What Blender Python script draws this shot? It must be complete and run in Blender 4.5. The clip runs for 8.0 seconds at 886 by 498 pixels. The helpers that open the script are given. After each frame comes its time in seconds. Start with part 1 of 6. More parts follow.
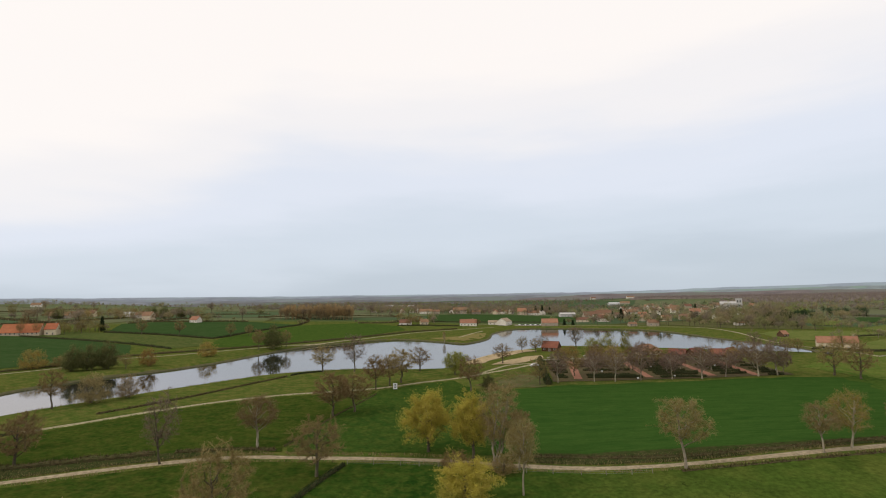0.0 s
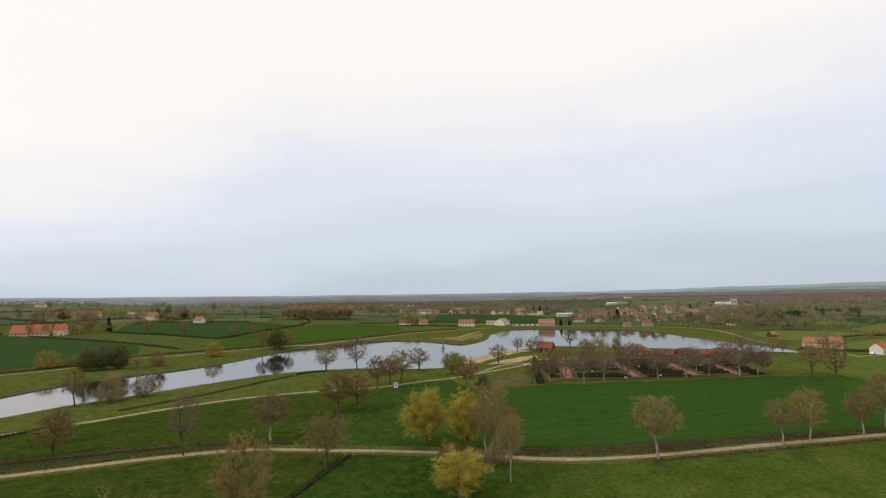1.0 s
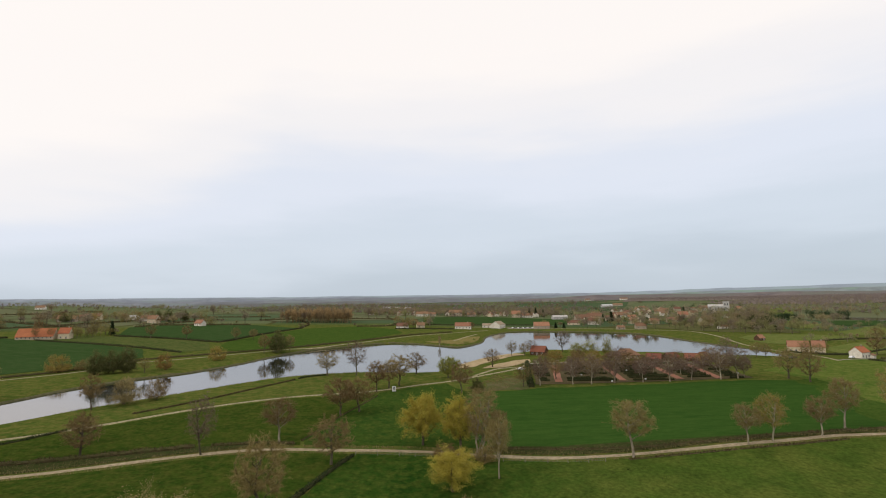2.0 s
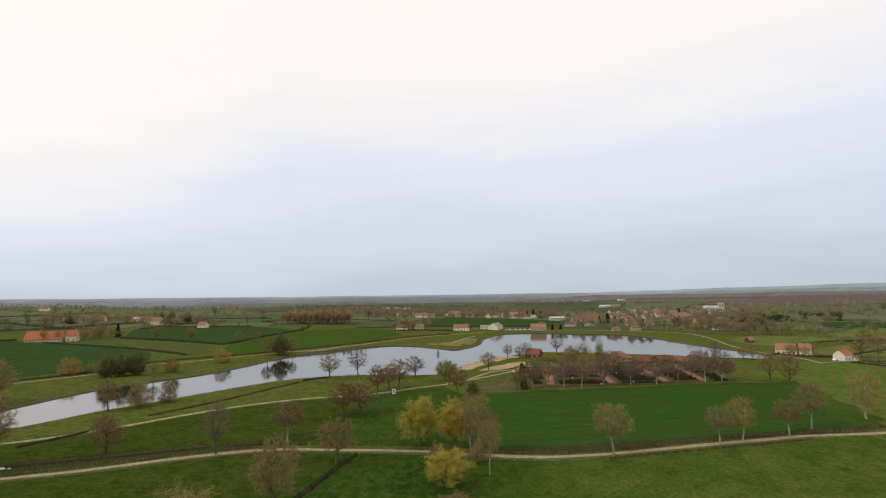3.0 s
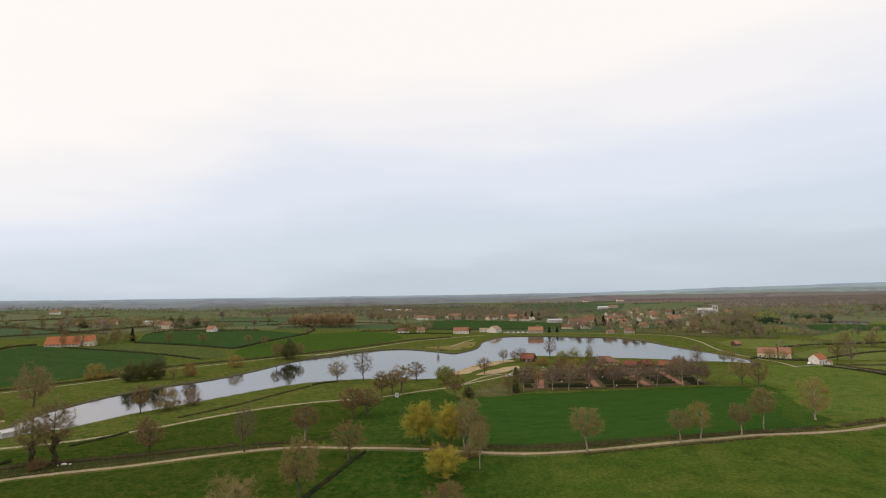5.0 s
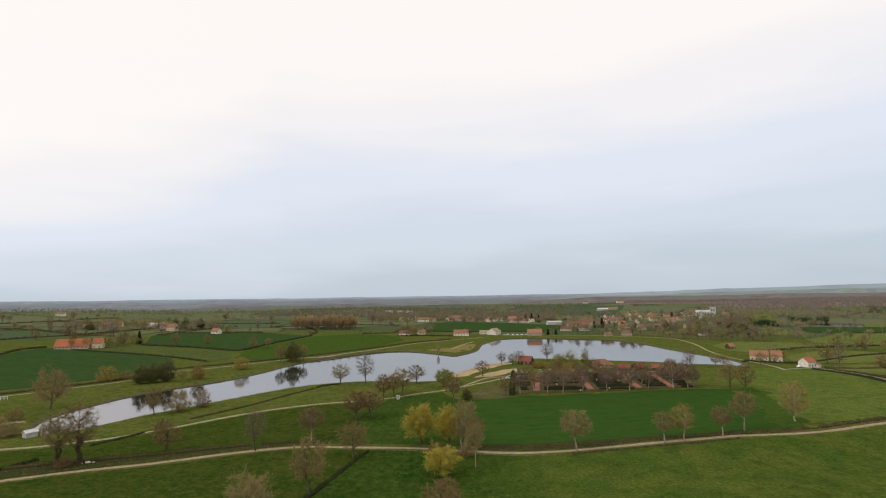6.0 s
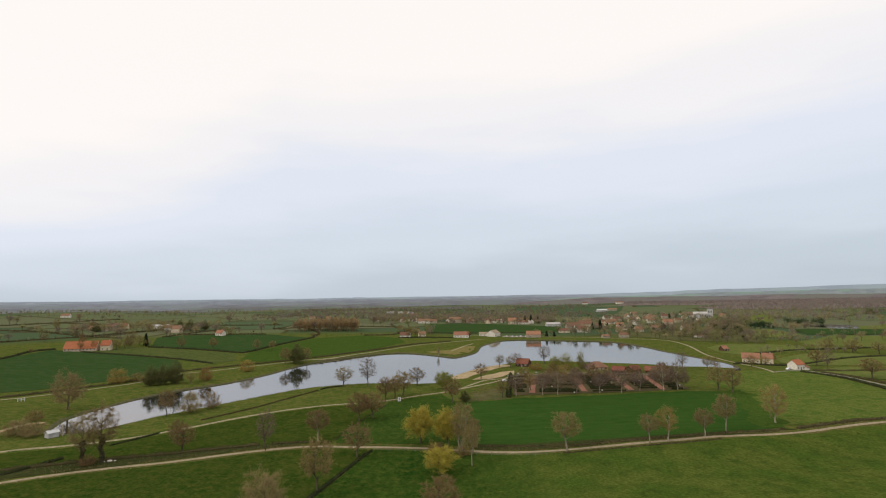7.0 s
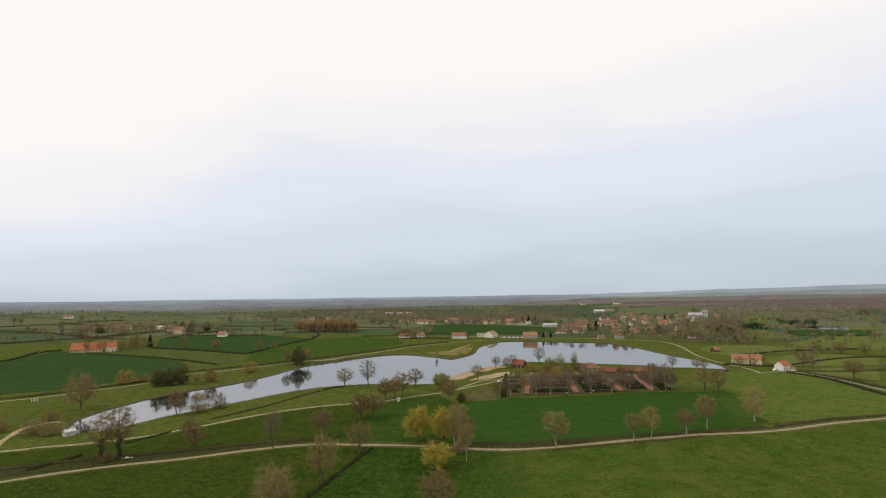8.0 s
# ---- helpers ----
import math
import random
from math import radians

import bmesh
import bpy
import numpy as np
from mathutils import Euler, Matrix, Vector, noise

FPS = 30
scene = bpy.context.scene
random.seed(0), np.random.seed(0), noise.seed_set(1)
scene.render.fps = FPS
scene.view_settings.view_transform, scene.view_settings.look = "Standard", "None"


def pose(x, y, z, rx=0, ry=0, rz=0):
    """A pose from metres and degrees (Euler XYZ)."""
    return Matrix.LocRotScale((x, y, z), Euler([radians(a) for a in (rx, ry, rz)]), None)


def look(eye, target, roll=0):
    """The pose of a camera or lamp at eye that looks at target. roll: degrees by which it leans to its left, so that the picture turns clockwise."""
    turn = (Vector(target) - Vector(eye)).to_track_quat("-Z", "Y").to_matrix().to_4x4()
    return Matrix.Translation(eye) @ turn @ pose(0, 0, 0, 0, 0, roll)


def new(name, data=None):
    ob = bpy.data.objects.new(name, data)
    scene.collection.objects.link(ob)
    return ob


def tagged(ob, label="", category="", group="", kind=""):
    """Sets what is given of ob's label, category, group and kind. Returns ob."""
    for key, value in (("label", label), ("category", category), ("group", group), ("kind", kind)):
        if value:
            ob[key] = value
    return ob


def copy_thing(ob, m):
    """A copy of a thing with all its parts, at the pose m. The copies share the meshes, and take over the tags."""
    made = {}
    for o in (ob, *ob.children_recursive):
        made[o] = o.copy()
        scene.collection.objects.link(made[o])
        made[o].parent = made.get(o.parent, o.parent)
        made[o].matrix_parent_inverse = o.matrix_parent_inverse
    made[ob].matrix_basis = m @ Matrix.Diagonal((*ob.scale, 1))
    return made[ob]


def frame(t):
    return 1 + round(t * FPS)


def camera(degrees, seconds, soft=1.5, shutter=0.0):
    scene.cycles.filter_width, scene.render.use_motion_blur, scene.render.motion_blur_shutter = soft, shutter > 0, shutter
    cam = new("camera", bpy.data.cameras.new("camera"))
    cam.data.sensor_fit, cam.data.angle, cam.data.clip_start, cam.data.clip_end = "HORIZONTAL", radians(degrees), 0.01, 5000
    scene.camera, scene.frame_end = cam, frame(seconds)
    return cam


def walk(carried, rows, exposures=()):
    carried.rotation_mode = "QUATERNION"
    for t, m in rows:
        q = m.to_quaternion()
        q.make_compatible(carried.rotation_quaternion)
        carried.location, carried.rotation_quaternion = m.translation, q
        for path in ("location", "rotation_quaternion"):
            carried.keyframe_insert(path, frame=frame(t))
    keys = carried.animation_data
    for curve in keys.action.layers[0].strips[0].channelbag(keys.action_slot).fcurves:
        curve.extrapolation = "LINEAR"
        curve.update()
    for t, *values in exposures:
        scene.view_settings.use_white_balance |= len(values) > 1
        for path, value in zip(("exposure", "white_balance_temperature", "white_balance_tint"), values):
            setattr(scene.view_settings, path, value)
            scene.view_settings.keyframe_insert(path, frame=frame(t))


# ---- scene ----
cam = camera(82.0, 8.0, soft=1.1)
PATH = [
    (0, (-0.237, 0.913, 33.142), (-0.229, 2.903, 33.341), -0.8),
    (0.5, (0.066, -4.964, 34.028), (0.074, -2.974, 34.223), -0.8),
    (1, (0.451, -10.683, 34.95), (0.461, -8.693, 35.146), -0.8),
    (1.5, (0.632, -16.587, 36.353), (0.649, -14.597, 36.553), -0.8),
    (3, (1.839, -34.037, 41.336), (1.862, -32.047, 41.533), -0.8),
    (3.5, (2.109, -39.961, 42.991), (2.133, -37.971, 43.188), -0.9),
    (4, (2.486, -45.548, 44.531), (2.507, -43.557, 44.727), -0.8),
    (4.5, (2.755, -51.228, 45.87), (2.776, -49.238, 46.065), -0.9),
    (6, (3.99, -68.057, 50.01), (4.004, -66.066, 50.208), -0.9),
    (6.5, (4.343, -73.727, 51.429), (4.356, -71.737, 51.628), -0.9),
    (7, (4.783, -79.772, 53.152), (4.794, -77.782, 53.35), -0.9),
    (7.5, (5.147, -85.783, 54.493), (5.159, -83.793, 54.691), -0.9),
    (8, (5.642, -91.734, 55.66), (5.657, -89.744, 55.857), -0.9),
]
walk(cam, [(t, look(eye, target, roll)) for t, eye, target, roll in PATH])


# ---- sky and light ----
def link(tree, a, b):
    tree.links.new(a, b)


def make_world():
    w = bpy.data.worlds.new("overcast_sky")
    scene.world = w
    w.use_nodes = True
    t = w.node_tree
    n = t.nodes
    back = n["Background"]
    co = n.new("ShaderNodeTexCoord")
    sep = n.new("ShaderNodeSeparateXYZ")
    link(t, co.outputs["Generated"], sep.inputs[0])
    stretch = n.new("ShaderNodeMapping")
    stretch.inputs["Scale"].default_value = (1.6, 1.6, 9.0)
    stretch.inputs["Rotation"].default_value = (0.0, 0.10, 0.0)
    link(t, co.outputs["Generated"], stretch.inputs["Vector"])
    cloud = n.new("ShaderNodeTexNoise")
    cloud.inputs["Scale"].default_value = 1.7
    cloud.inputs["Detail"].default_value = 5.0
    cloud.inputs["Roughness"].default_value = 0.5
    link(t, stretch.outputs[0], cloud.inputs["Vector"])
    side = n.new("ShaderNodeMath")                       # the cloud thins towards the east
    side.operation = "MULTIPLY_ADD"
    side.inputs[1].default_value = SKY_SIDE
    link(t, sep.outputs["X"], side.inputs[0])
    link(t, sep.outputs["Z"], side.inputs[2])
    west = n.new("ShaderNodeMapRange")                   # and glows round the veiled sun in the west
    west.inputs["From Min"].default_value, west.inputs["From Max"].default_value = -0.28, -0.85
    west.inputs["To Min"].default_value, west.inputs["To Max"].default_value = 0.0, 0.26
    link(t, sep.outputs["X"], west.inputs["Value"])
    high = n.new("ShaderNodeMapRange")
    high.inputs["From Min"].default_value, high.inputs["From Max"].default_value = 0.0, 0.22
    link(t, sep.outputs["Z"], high.inputs["Value"])
    glow = n.new("ShaderNodeMath")
    glow.operation = "MULTIPLY_ADD"
    link(t, west.outputs["Result"], glow.inputs[0])
    link(t, high.outputs["Result"], glow.inputs[1])
    link(t, side.outputs[0], glow.inputs[2])
    side = glow
    lift = n.new("ShaderNodeMath")
    lift.operation = "MULTIPLY_ADD"
    lift.inputs[1].default_value = 0.16
    link(t, cloud.outputs["Fac"], lift.inputs[0])
    link(t, side.outputs[0], lift.inputs[2])
    ramp_node = n.new("ShaderNodeValToRGB")
    r = ramp_node.color_ramp
    r.interpolation = "EASE"
    for i, (pos, col) in enumerate(SKY_STOPS):
        e = r.elements[i] if i < 2 else r.elements.new(pos)
        e.position, e.color = pos, (*col, 1)
    link(t, lift.outputs[0], ramp_node.inputs[0])
    blue = n.new("ShaderNodeTexSky")
    blue.sky_type = "NISHITA"
    blue.sun_disc = False
    blue.sun_elevation, blue.sun_rotation = radians(SUN_ELEVATION), radians(SUN_AZIMUTH)
    thin = n.new("ShaderNodeVectorMath")
    thin.operation = "SCALE"
    thin.inputs[3].default_value = 0.08
    link(t, blue.outputs[0], thin.inputs[0])
    mix = n.new("ShaderNodeMix")
    mix.data_type = "RGBA"
    mix.inputs["Factor"].default_value = 0.93            # cloud cover
    link(t, thin.outputs[0], mix.inputs["A"])
    link(t, ramp_node.outputs[0], mix.inputs["B"])
    link(t, mix.outputs["Result"], back.inputs["Color"])
    back.inputs["Strength"].default_value = SKY_STRENGTH


SUN_ELEVATION, SUN_AZIMUTH = 38, -118       # degrees; azimuth from north (+y) to the east
SKY_SIDE, SKY_STRENGTH = -0.05, 1.03
SKY_STOPS = [(0.0, (0.440, 0.508, 0.580)), (0.10, (0.545, 0.615, 0.695)), (0.20, (0.662, 0.728, 0.815)), (0.30, (0.768, 0.812, 0.905)),
             (0.42, (0.935, 0.910, 0.916)), (0.52, (1.025, 0.970, 0.936)), (1.0, (1.055, 0.990, 0.936))]
make_world()
sun_data = bpy.data.lights.new("sun", "SUN")
sun_data.energy, sun_data.angle, sun_data.color = 1.0, radians(14), (1.0, 0.95, 0.87)
sun = new("sun", sun_data)
_a, _e = radians(SUN_AZIMUTH), radians(SUN_ELEVATION)
sun.matrix_world = look((0, 0, 0), (-math.sin(_a) * math.cos(_e), -math.cos(_a) * math.cos(_e), -math.sin(_e)))


# ---- materials ----
def surface(name, a, b, size, c=None, size2=None, rough=0.9, bump=0.0, bump_size=None, vary=0.0, stretch=None, metal=0.0, spec=0.06, drift=None, grain=0.0):
    """Two or three colours mottled at two scales (sizes in metres), with fine relief and a change from piece to piece."""
    m = bpy.data.materials.new(name)
    m.use_nodes = True
    t = m.node_tree
    n = t.nodes
    p = n["Principled BSDF"]
    p.inputs["Roughness"].default_value, p.inputs["Metallic"].default_value = rough, metal
    p.inputs["Specular IOR Level"].default_value = spec
    geo = n.new("ShaderNodeNewGeometry")
    vec = geo.outputs["Position"]
    if stretch:
        mp = n.new("ShaderNodeMapping")
        mp.inputs["Rotation"].default_value = (0, 0, radians(stretch[0]))
        mp.inputs["Scale"].default_value = (1, stretch[1], 1)
        link(t, vec, mp.inputs["Vector"])
        vec = mp.outputs[0]

    def noise_at(s, detail=4.0):
        k = n.new("ShaderNodeTexNoise")
        k.inputs["Scale"].default_value = 1.0 / s
        k.inputs["Detail"].default_value = detail
        k.inputs["Roughness"].default_value = 0.6
        link(t, vec, k.inputs["Vector"])
        return k.outputs["Fac"]

    def sharpen(sock, lo, hi):
        k = n.new("ShaderNodeMapRange")
        k.inputs["From Min"].default_value, k.inputs["From Max"].default_value = lo, hi
        link(t, sock, k.inputs["Value"])
        return k.outputs["Result"]

    def mix(fac, x, y):
        k = n.new("ShaderNodeMix")
        k.data_type = "RGBA"
        link(t, fac, k.inputs["Factor"])
        for sock, v in ((k.inputs["A"], x), (k.inputs["B"], y)):
            if isinstance(v, tuple):
                sock.default_value = (*v, 1)
            else:
                link(t, v, sock)
        return k.outputs["Result"]

    col = mix(sharpen(noise_at(size), 0.33, 0.67), a, b)
    if c:
        col = mix(sharpen(noise_at(size2), 0.42, 0.72), col, c)
    if drift:                                            # drier towards the east
        x0, x1, dry = drift
        sx = n.new("ShaderNodeSeparateXYZ")
        link(t, geo.outputs["Position"], sx.inputs[0])
        wave = n.new("ShaderNodeMath")
        wave.operation = "MULTIPLY_ADD"
        wave.inputs[1].default_value = (x1 - x0) * 1.2
        link(t, noise_at(22.0), wave.inputs[0])
        link(t, sx.outputs["X"], wave.inputs[2])
        col = mix(sharpen(wave.outputs[0], x0 + (x1 - x0) * .6, x1 + (x1 - x0) * .6), col, mix(sharpen(noise_at(5.5), 0.48, 0.70), mix(sharpen(noise_at(15.0), 0.40, 0.62), dry, (0.074, 0.094, 0.018)), (0.040, 0.064, 0.011)))
    if grain:                                            # light and dark blades
        gr = n.new("ShaderNodeMapRange")
        gr.inputs["From Min"].default_value, gr.inputs["From Max"].default_value = 0.30, 0.70
        gr.inputs["To Min"].default_value, gr.inputs["To Max"].default_value = 1 - grain, 1 + grain
        link(t, noise_at(0.9, 7.0), gr.inputs["Value"])
        gh = n.new("ShaderNodeHueSaturation")
        link(t, gr.outputs["Result"], gh.inputs["Value"])
        link(t, col, gh.inputs["Color"])
        col = gh.outputs["Color"]
    if vary:
        info = n.new("ShaderNodeObjectInfo")
        hsv = n.new("ShaderNodeHueSaturation")
        for out, lo, hi in (("Value", 1 - vary, 1 + vary), ("Hue", 0.5 - 0.06 * vary, 0.5 + 0.06 * vary)):
            k = n.new("ShaderNodeMapRange")
            k.inputs["To Min"].default_value, k.inputs["To Max"].default_value = lo, hi
            link(t, info.outputs["Random"], k.inputs["Value"])
            link(t, k.outputs["Result"], hsv.inputs[out])
        link(t, col, hsv.inputs["Color"])
        col = hsv.outputs["Color"]
    link(t, col, p.inputs["Base Color"])
    if bump:
        k = n.new("ShaderNodeBump")
        k.inputs["Strength"].default_value = bump
        k.inputs["Distance"].default_value = 0.3
        link(t, noise_at(bump_size or size * 0.2, 6.0), k.inputs["Height"])
        link(t, k.outputs["Normal"], p.inputs["Normal"])
    return m


def leaf_surface(name, a, b, vary=0.25, through_light=0.35):
    """Leaves, buds or twigs: each its own shade, some light passing through."""
    m = bpy.data.materials.new(name)
    m.use_nodes = True
    t = m.node_tree
    n = t.nodes
    p = n["Principled BSDF"]
    p.inputs["Roughness"].default_value = 0.75
    p.inputs["Specular IOR Level"].default_value = 0.08
    geo = n.new("ShaderNodeNewGeometry")
    mixc = n.new("ShaderNodeMix")
    mixc.data_type = "RGBA"
    link(t, geo.outputs["Random Per Island"], mixc.inputs["Factor"])
    mixc.inputs["A"].default_value, mixc.inputs["B"].default_value = (*a, 1), (*b, 1)
    info = n.new("ShaderNodeObjectInfo")
    hsv = n.new("ShaderNodeHueSaturation")
    for out, lo, hi in (("Value", 1 - vary, 1 + vary), ("Hue", 0.5 - 0.08 * vary, 0.5 + 0.08 * vary)):
        k = n.new("ShaderNodeMapRange")
        k.inputs["To Min"].default_value, k.inputs["To Max"].default_value = lo, hi
        link(t, info.outputs["Random"], k.inputs["Value"])
        link(t, k.outputs["Result"], hsv.inputs[out])
    link(t, mixc.outputs["Result"], hsv.inputs["Color"])
    link(t, hsv.outputs["Color"], p.inputs["Base Color"])
    if through_light:
        tr = n.new("ShaderNodeBsdfTranslucent")
        link(t, hsv.outputs["Color"], tr.inputs["Color"])
        ms = n.new("ShaderNodeMixShader")
        ms.inputs[0].default_value = through_light
        link(t, p.outputs[0], ms.inputs[1])
        link(t, tr.outputs[0], ms.inputs[2])
        link(t, ms.outputs[0], n["Material Output"].inputs["Surface"])
    return m


def land_surface():
    """Pasture near by; a patchwork of pastures, young crops, ploughed land and hedge lines further off."""
    m = surface("pasture", (0.046, 0.075, 0.014), (0.078, 0.098, 0.020), 14.0, (0.118, 0.110, 0.031), 3.5, 0.95, 0.35, 0.7, grain=0.28, spec=0.0)
    t = m.node_tree
    n = t.nodes
    p = n["Principled BSDF"]
    near_colour = p.inputs["Base Color"].links[0].from_socket
    geo = n.new("ShaderNodeNewGeometry")
    mp = n.new("ShaderNodeMapping")
    mp.inputs["Rotation"].default_value = (0, 0, radians(24))
    mp.inputs["Scale"].default_value = (1 / 150, 1 / 230, 0.0)
    link(t, geo.outputs["Position"], mp.inputs["Vector"])
    cells = n.new("ShaderNodeTexVoronoi")
    cells.inputs["Scale"].default_value = 1.0
    cells.inputs["Randomness"].default_value = 0.75
    link(t, mp.outputs[0], cells.inputs["Vector"])
    edge = n.new("ShaderNodeTexVoronoi")
    edge.feature = "DISTANCE_TO_EDGE"
    edge.inputs["Scale"].default_value = 1.0
    edge.inputs["Randomness"].default_value = 0.75
    link(t, mp.outputs[0], edge.inputs["Vector"])
    sep = n.new("ShaderNodeSeparateColor")
    link(t, cells.outputs["Color"], sep.inputs[0])
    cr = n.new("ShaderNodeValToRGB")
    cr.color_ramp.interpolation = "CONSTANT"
    # far field colours carry painted haze: greyer and faintly bluish
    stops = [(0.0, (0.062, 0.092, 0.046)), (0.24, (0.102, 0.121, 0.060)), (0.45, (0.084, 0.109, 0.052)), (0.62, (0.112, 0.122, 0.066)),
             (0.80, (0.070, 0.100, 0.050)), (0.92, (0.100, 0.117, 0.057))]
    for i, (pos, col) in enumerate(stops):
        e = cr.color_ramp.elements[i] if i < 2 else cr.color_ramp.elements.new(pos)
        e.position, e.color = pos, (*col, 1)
    link(t, sep.outputs[0], cr.inputs[0])
    line = n.new("ShaderNodeMapRange")
    line.inputs["From Min"].default_value, line.inputs["From Max"].default_value = 0.012, 0.030
    link(t, edge.outputs["Distance"], line.inputs["Value"])
    hedge_mix = n.new("ShaderNodeMix")
    hedge_mix.data_type = "RGBA"
    hedge_mix.inputs["A"].default_value = (0.055, 0.052, 0.026, 1)
    link(t, line.outputs["Result"], hedge_mix.inputs["Factor"])
    link(t, cr.outputs[0], hedge_mix.inputs["B"])
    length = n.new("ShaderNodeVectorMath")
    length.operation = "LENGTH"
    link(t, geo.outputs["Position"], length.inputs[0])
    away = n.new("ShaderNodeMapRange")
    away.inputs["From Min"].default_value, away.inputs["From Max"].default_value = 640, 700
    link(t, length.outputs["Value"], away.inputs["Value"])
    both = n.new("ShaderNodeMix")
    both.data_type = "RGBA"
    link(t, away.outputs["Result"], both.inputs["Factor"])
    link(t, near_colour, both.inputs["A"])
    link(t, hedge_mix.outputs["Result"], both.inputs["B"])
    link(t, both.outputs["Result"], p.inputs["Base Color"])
    return m


def water_surface():
    """Calm murky water: a strong mirror at this low angle, over dark water."""
    m = surface("lake_water", (0.045, 0.050, 0.042), (0.060, 0.062, 0.052), 60.0, rough=0.05, bump=0.0)
    t = m.node_tree
    n = t.nodes
    p = n["Principled BSDF"]
    p.inputs["IOR"].default_value, p.inputs["Specular IOR Level"].default_value = 1.33, 0.5
    geo = n.new("ShaderNodeNewGeometry")
    k = n.new("ShaderNodeTexNoise")
    k.inputs["Scale"].default_value, k.inputs["Detail"].default_value = 0.9, 3.0
    link(t, geo.outputs["Position"], k.inputs["Vector"])
    b = n.new("ShaderNodeBump")
    b.inputs["Strength"].default_value, b.inputs["Distance"].default_value = 0.05, 0.15
    link(t, k.outputs["Fac"], b.inputs["Height"])
    link(t, b.outputs["Normal"], p.inputs["Normal"])
    wind = n.new("ShaderNodeTexNoise")                   # breaths of wind roughen it in patches
    wind.inputs["Scale"].default_value, wind.inputs["Detail"].default_value = 0.018, 3.0
    link(t, geo.outputs["Position"], wind.inputs["Vector"])
    rough = n.new("ShaderNodeMapRange")
    rough.inputs["From Min"].default_value, rough.inputs["From Max"].default_value = 0.42, 0.68
    rough.inputs["To Min"].default_value, rough.inputs["To Max"].default_value = 0.025, 0.11
    link(t, wind.outputs["Fac"], rough.inputs["Value"])
    gl = n.new("ShaderNodeBsdfGlossy")
    gl.inputs["Color"].default_value = (0.535, 0.515, 0.50, 1)
    link(t, rough.outputs["Result"], gl.inputs["Roughness"])
    link(t, b.outputs["Normal"], gl.inputs["Normal"])
    ms = n.new("ShaderNodeMixShader")
    ms.inputs[0].default_value = 0.68
    link(t, p.outputs[0], ms.inputs[1])
    link(t, gl.outputs[0], ms.inputs[2])
    link(t, ms.outputs[0], n["Material Output"].inputs["Surface"])
    return m


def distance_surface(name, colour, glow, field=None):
    """Hills miles away: the haze before them is painted in, as paler colours and a bluish glow."""
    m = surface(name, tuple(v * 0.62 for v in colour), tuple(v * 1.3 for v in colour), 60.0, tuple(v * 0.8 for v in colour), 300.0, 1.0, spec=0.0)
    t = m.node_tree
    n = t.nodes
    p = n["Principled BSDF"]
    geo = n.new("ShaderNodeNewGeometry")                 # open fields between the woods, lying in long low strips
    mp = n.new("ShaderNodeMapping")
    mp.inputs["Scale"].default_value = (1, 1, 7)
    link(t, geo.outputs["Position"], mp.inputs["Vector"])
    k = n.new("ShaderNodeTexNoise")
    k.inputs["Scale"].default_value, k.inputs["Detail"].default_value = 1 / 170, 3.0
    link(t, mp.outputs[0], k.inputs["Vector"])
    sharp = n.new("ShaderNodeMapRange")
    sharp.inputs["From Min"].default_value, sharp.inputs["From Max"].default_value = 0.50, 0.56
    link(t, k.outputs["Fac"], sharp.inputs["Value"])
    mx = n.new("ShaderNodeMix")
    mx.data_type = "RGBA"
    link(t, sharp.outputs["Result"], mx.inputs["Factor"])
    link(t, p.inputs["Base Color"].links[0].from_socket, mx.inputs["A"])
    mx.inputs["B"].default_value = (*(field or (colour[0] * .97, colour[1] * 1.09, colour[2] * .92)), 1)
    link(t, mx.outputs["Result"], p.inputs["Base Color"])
    # this blue glow stands in for the haze in front of the hills
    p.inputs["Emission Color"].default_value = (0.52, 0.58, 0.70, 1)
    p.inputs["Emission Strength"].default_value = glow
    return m


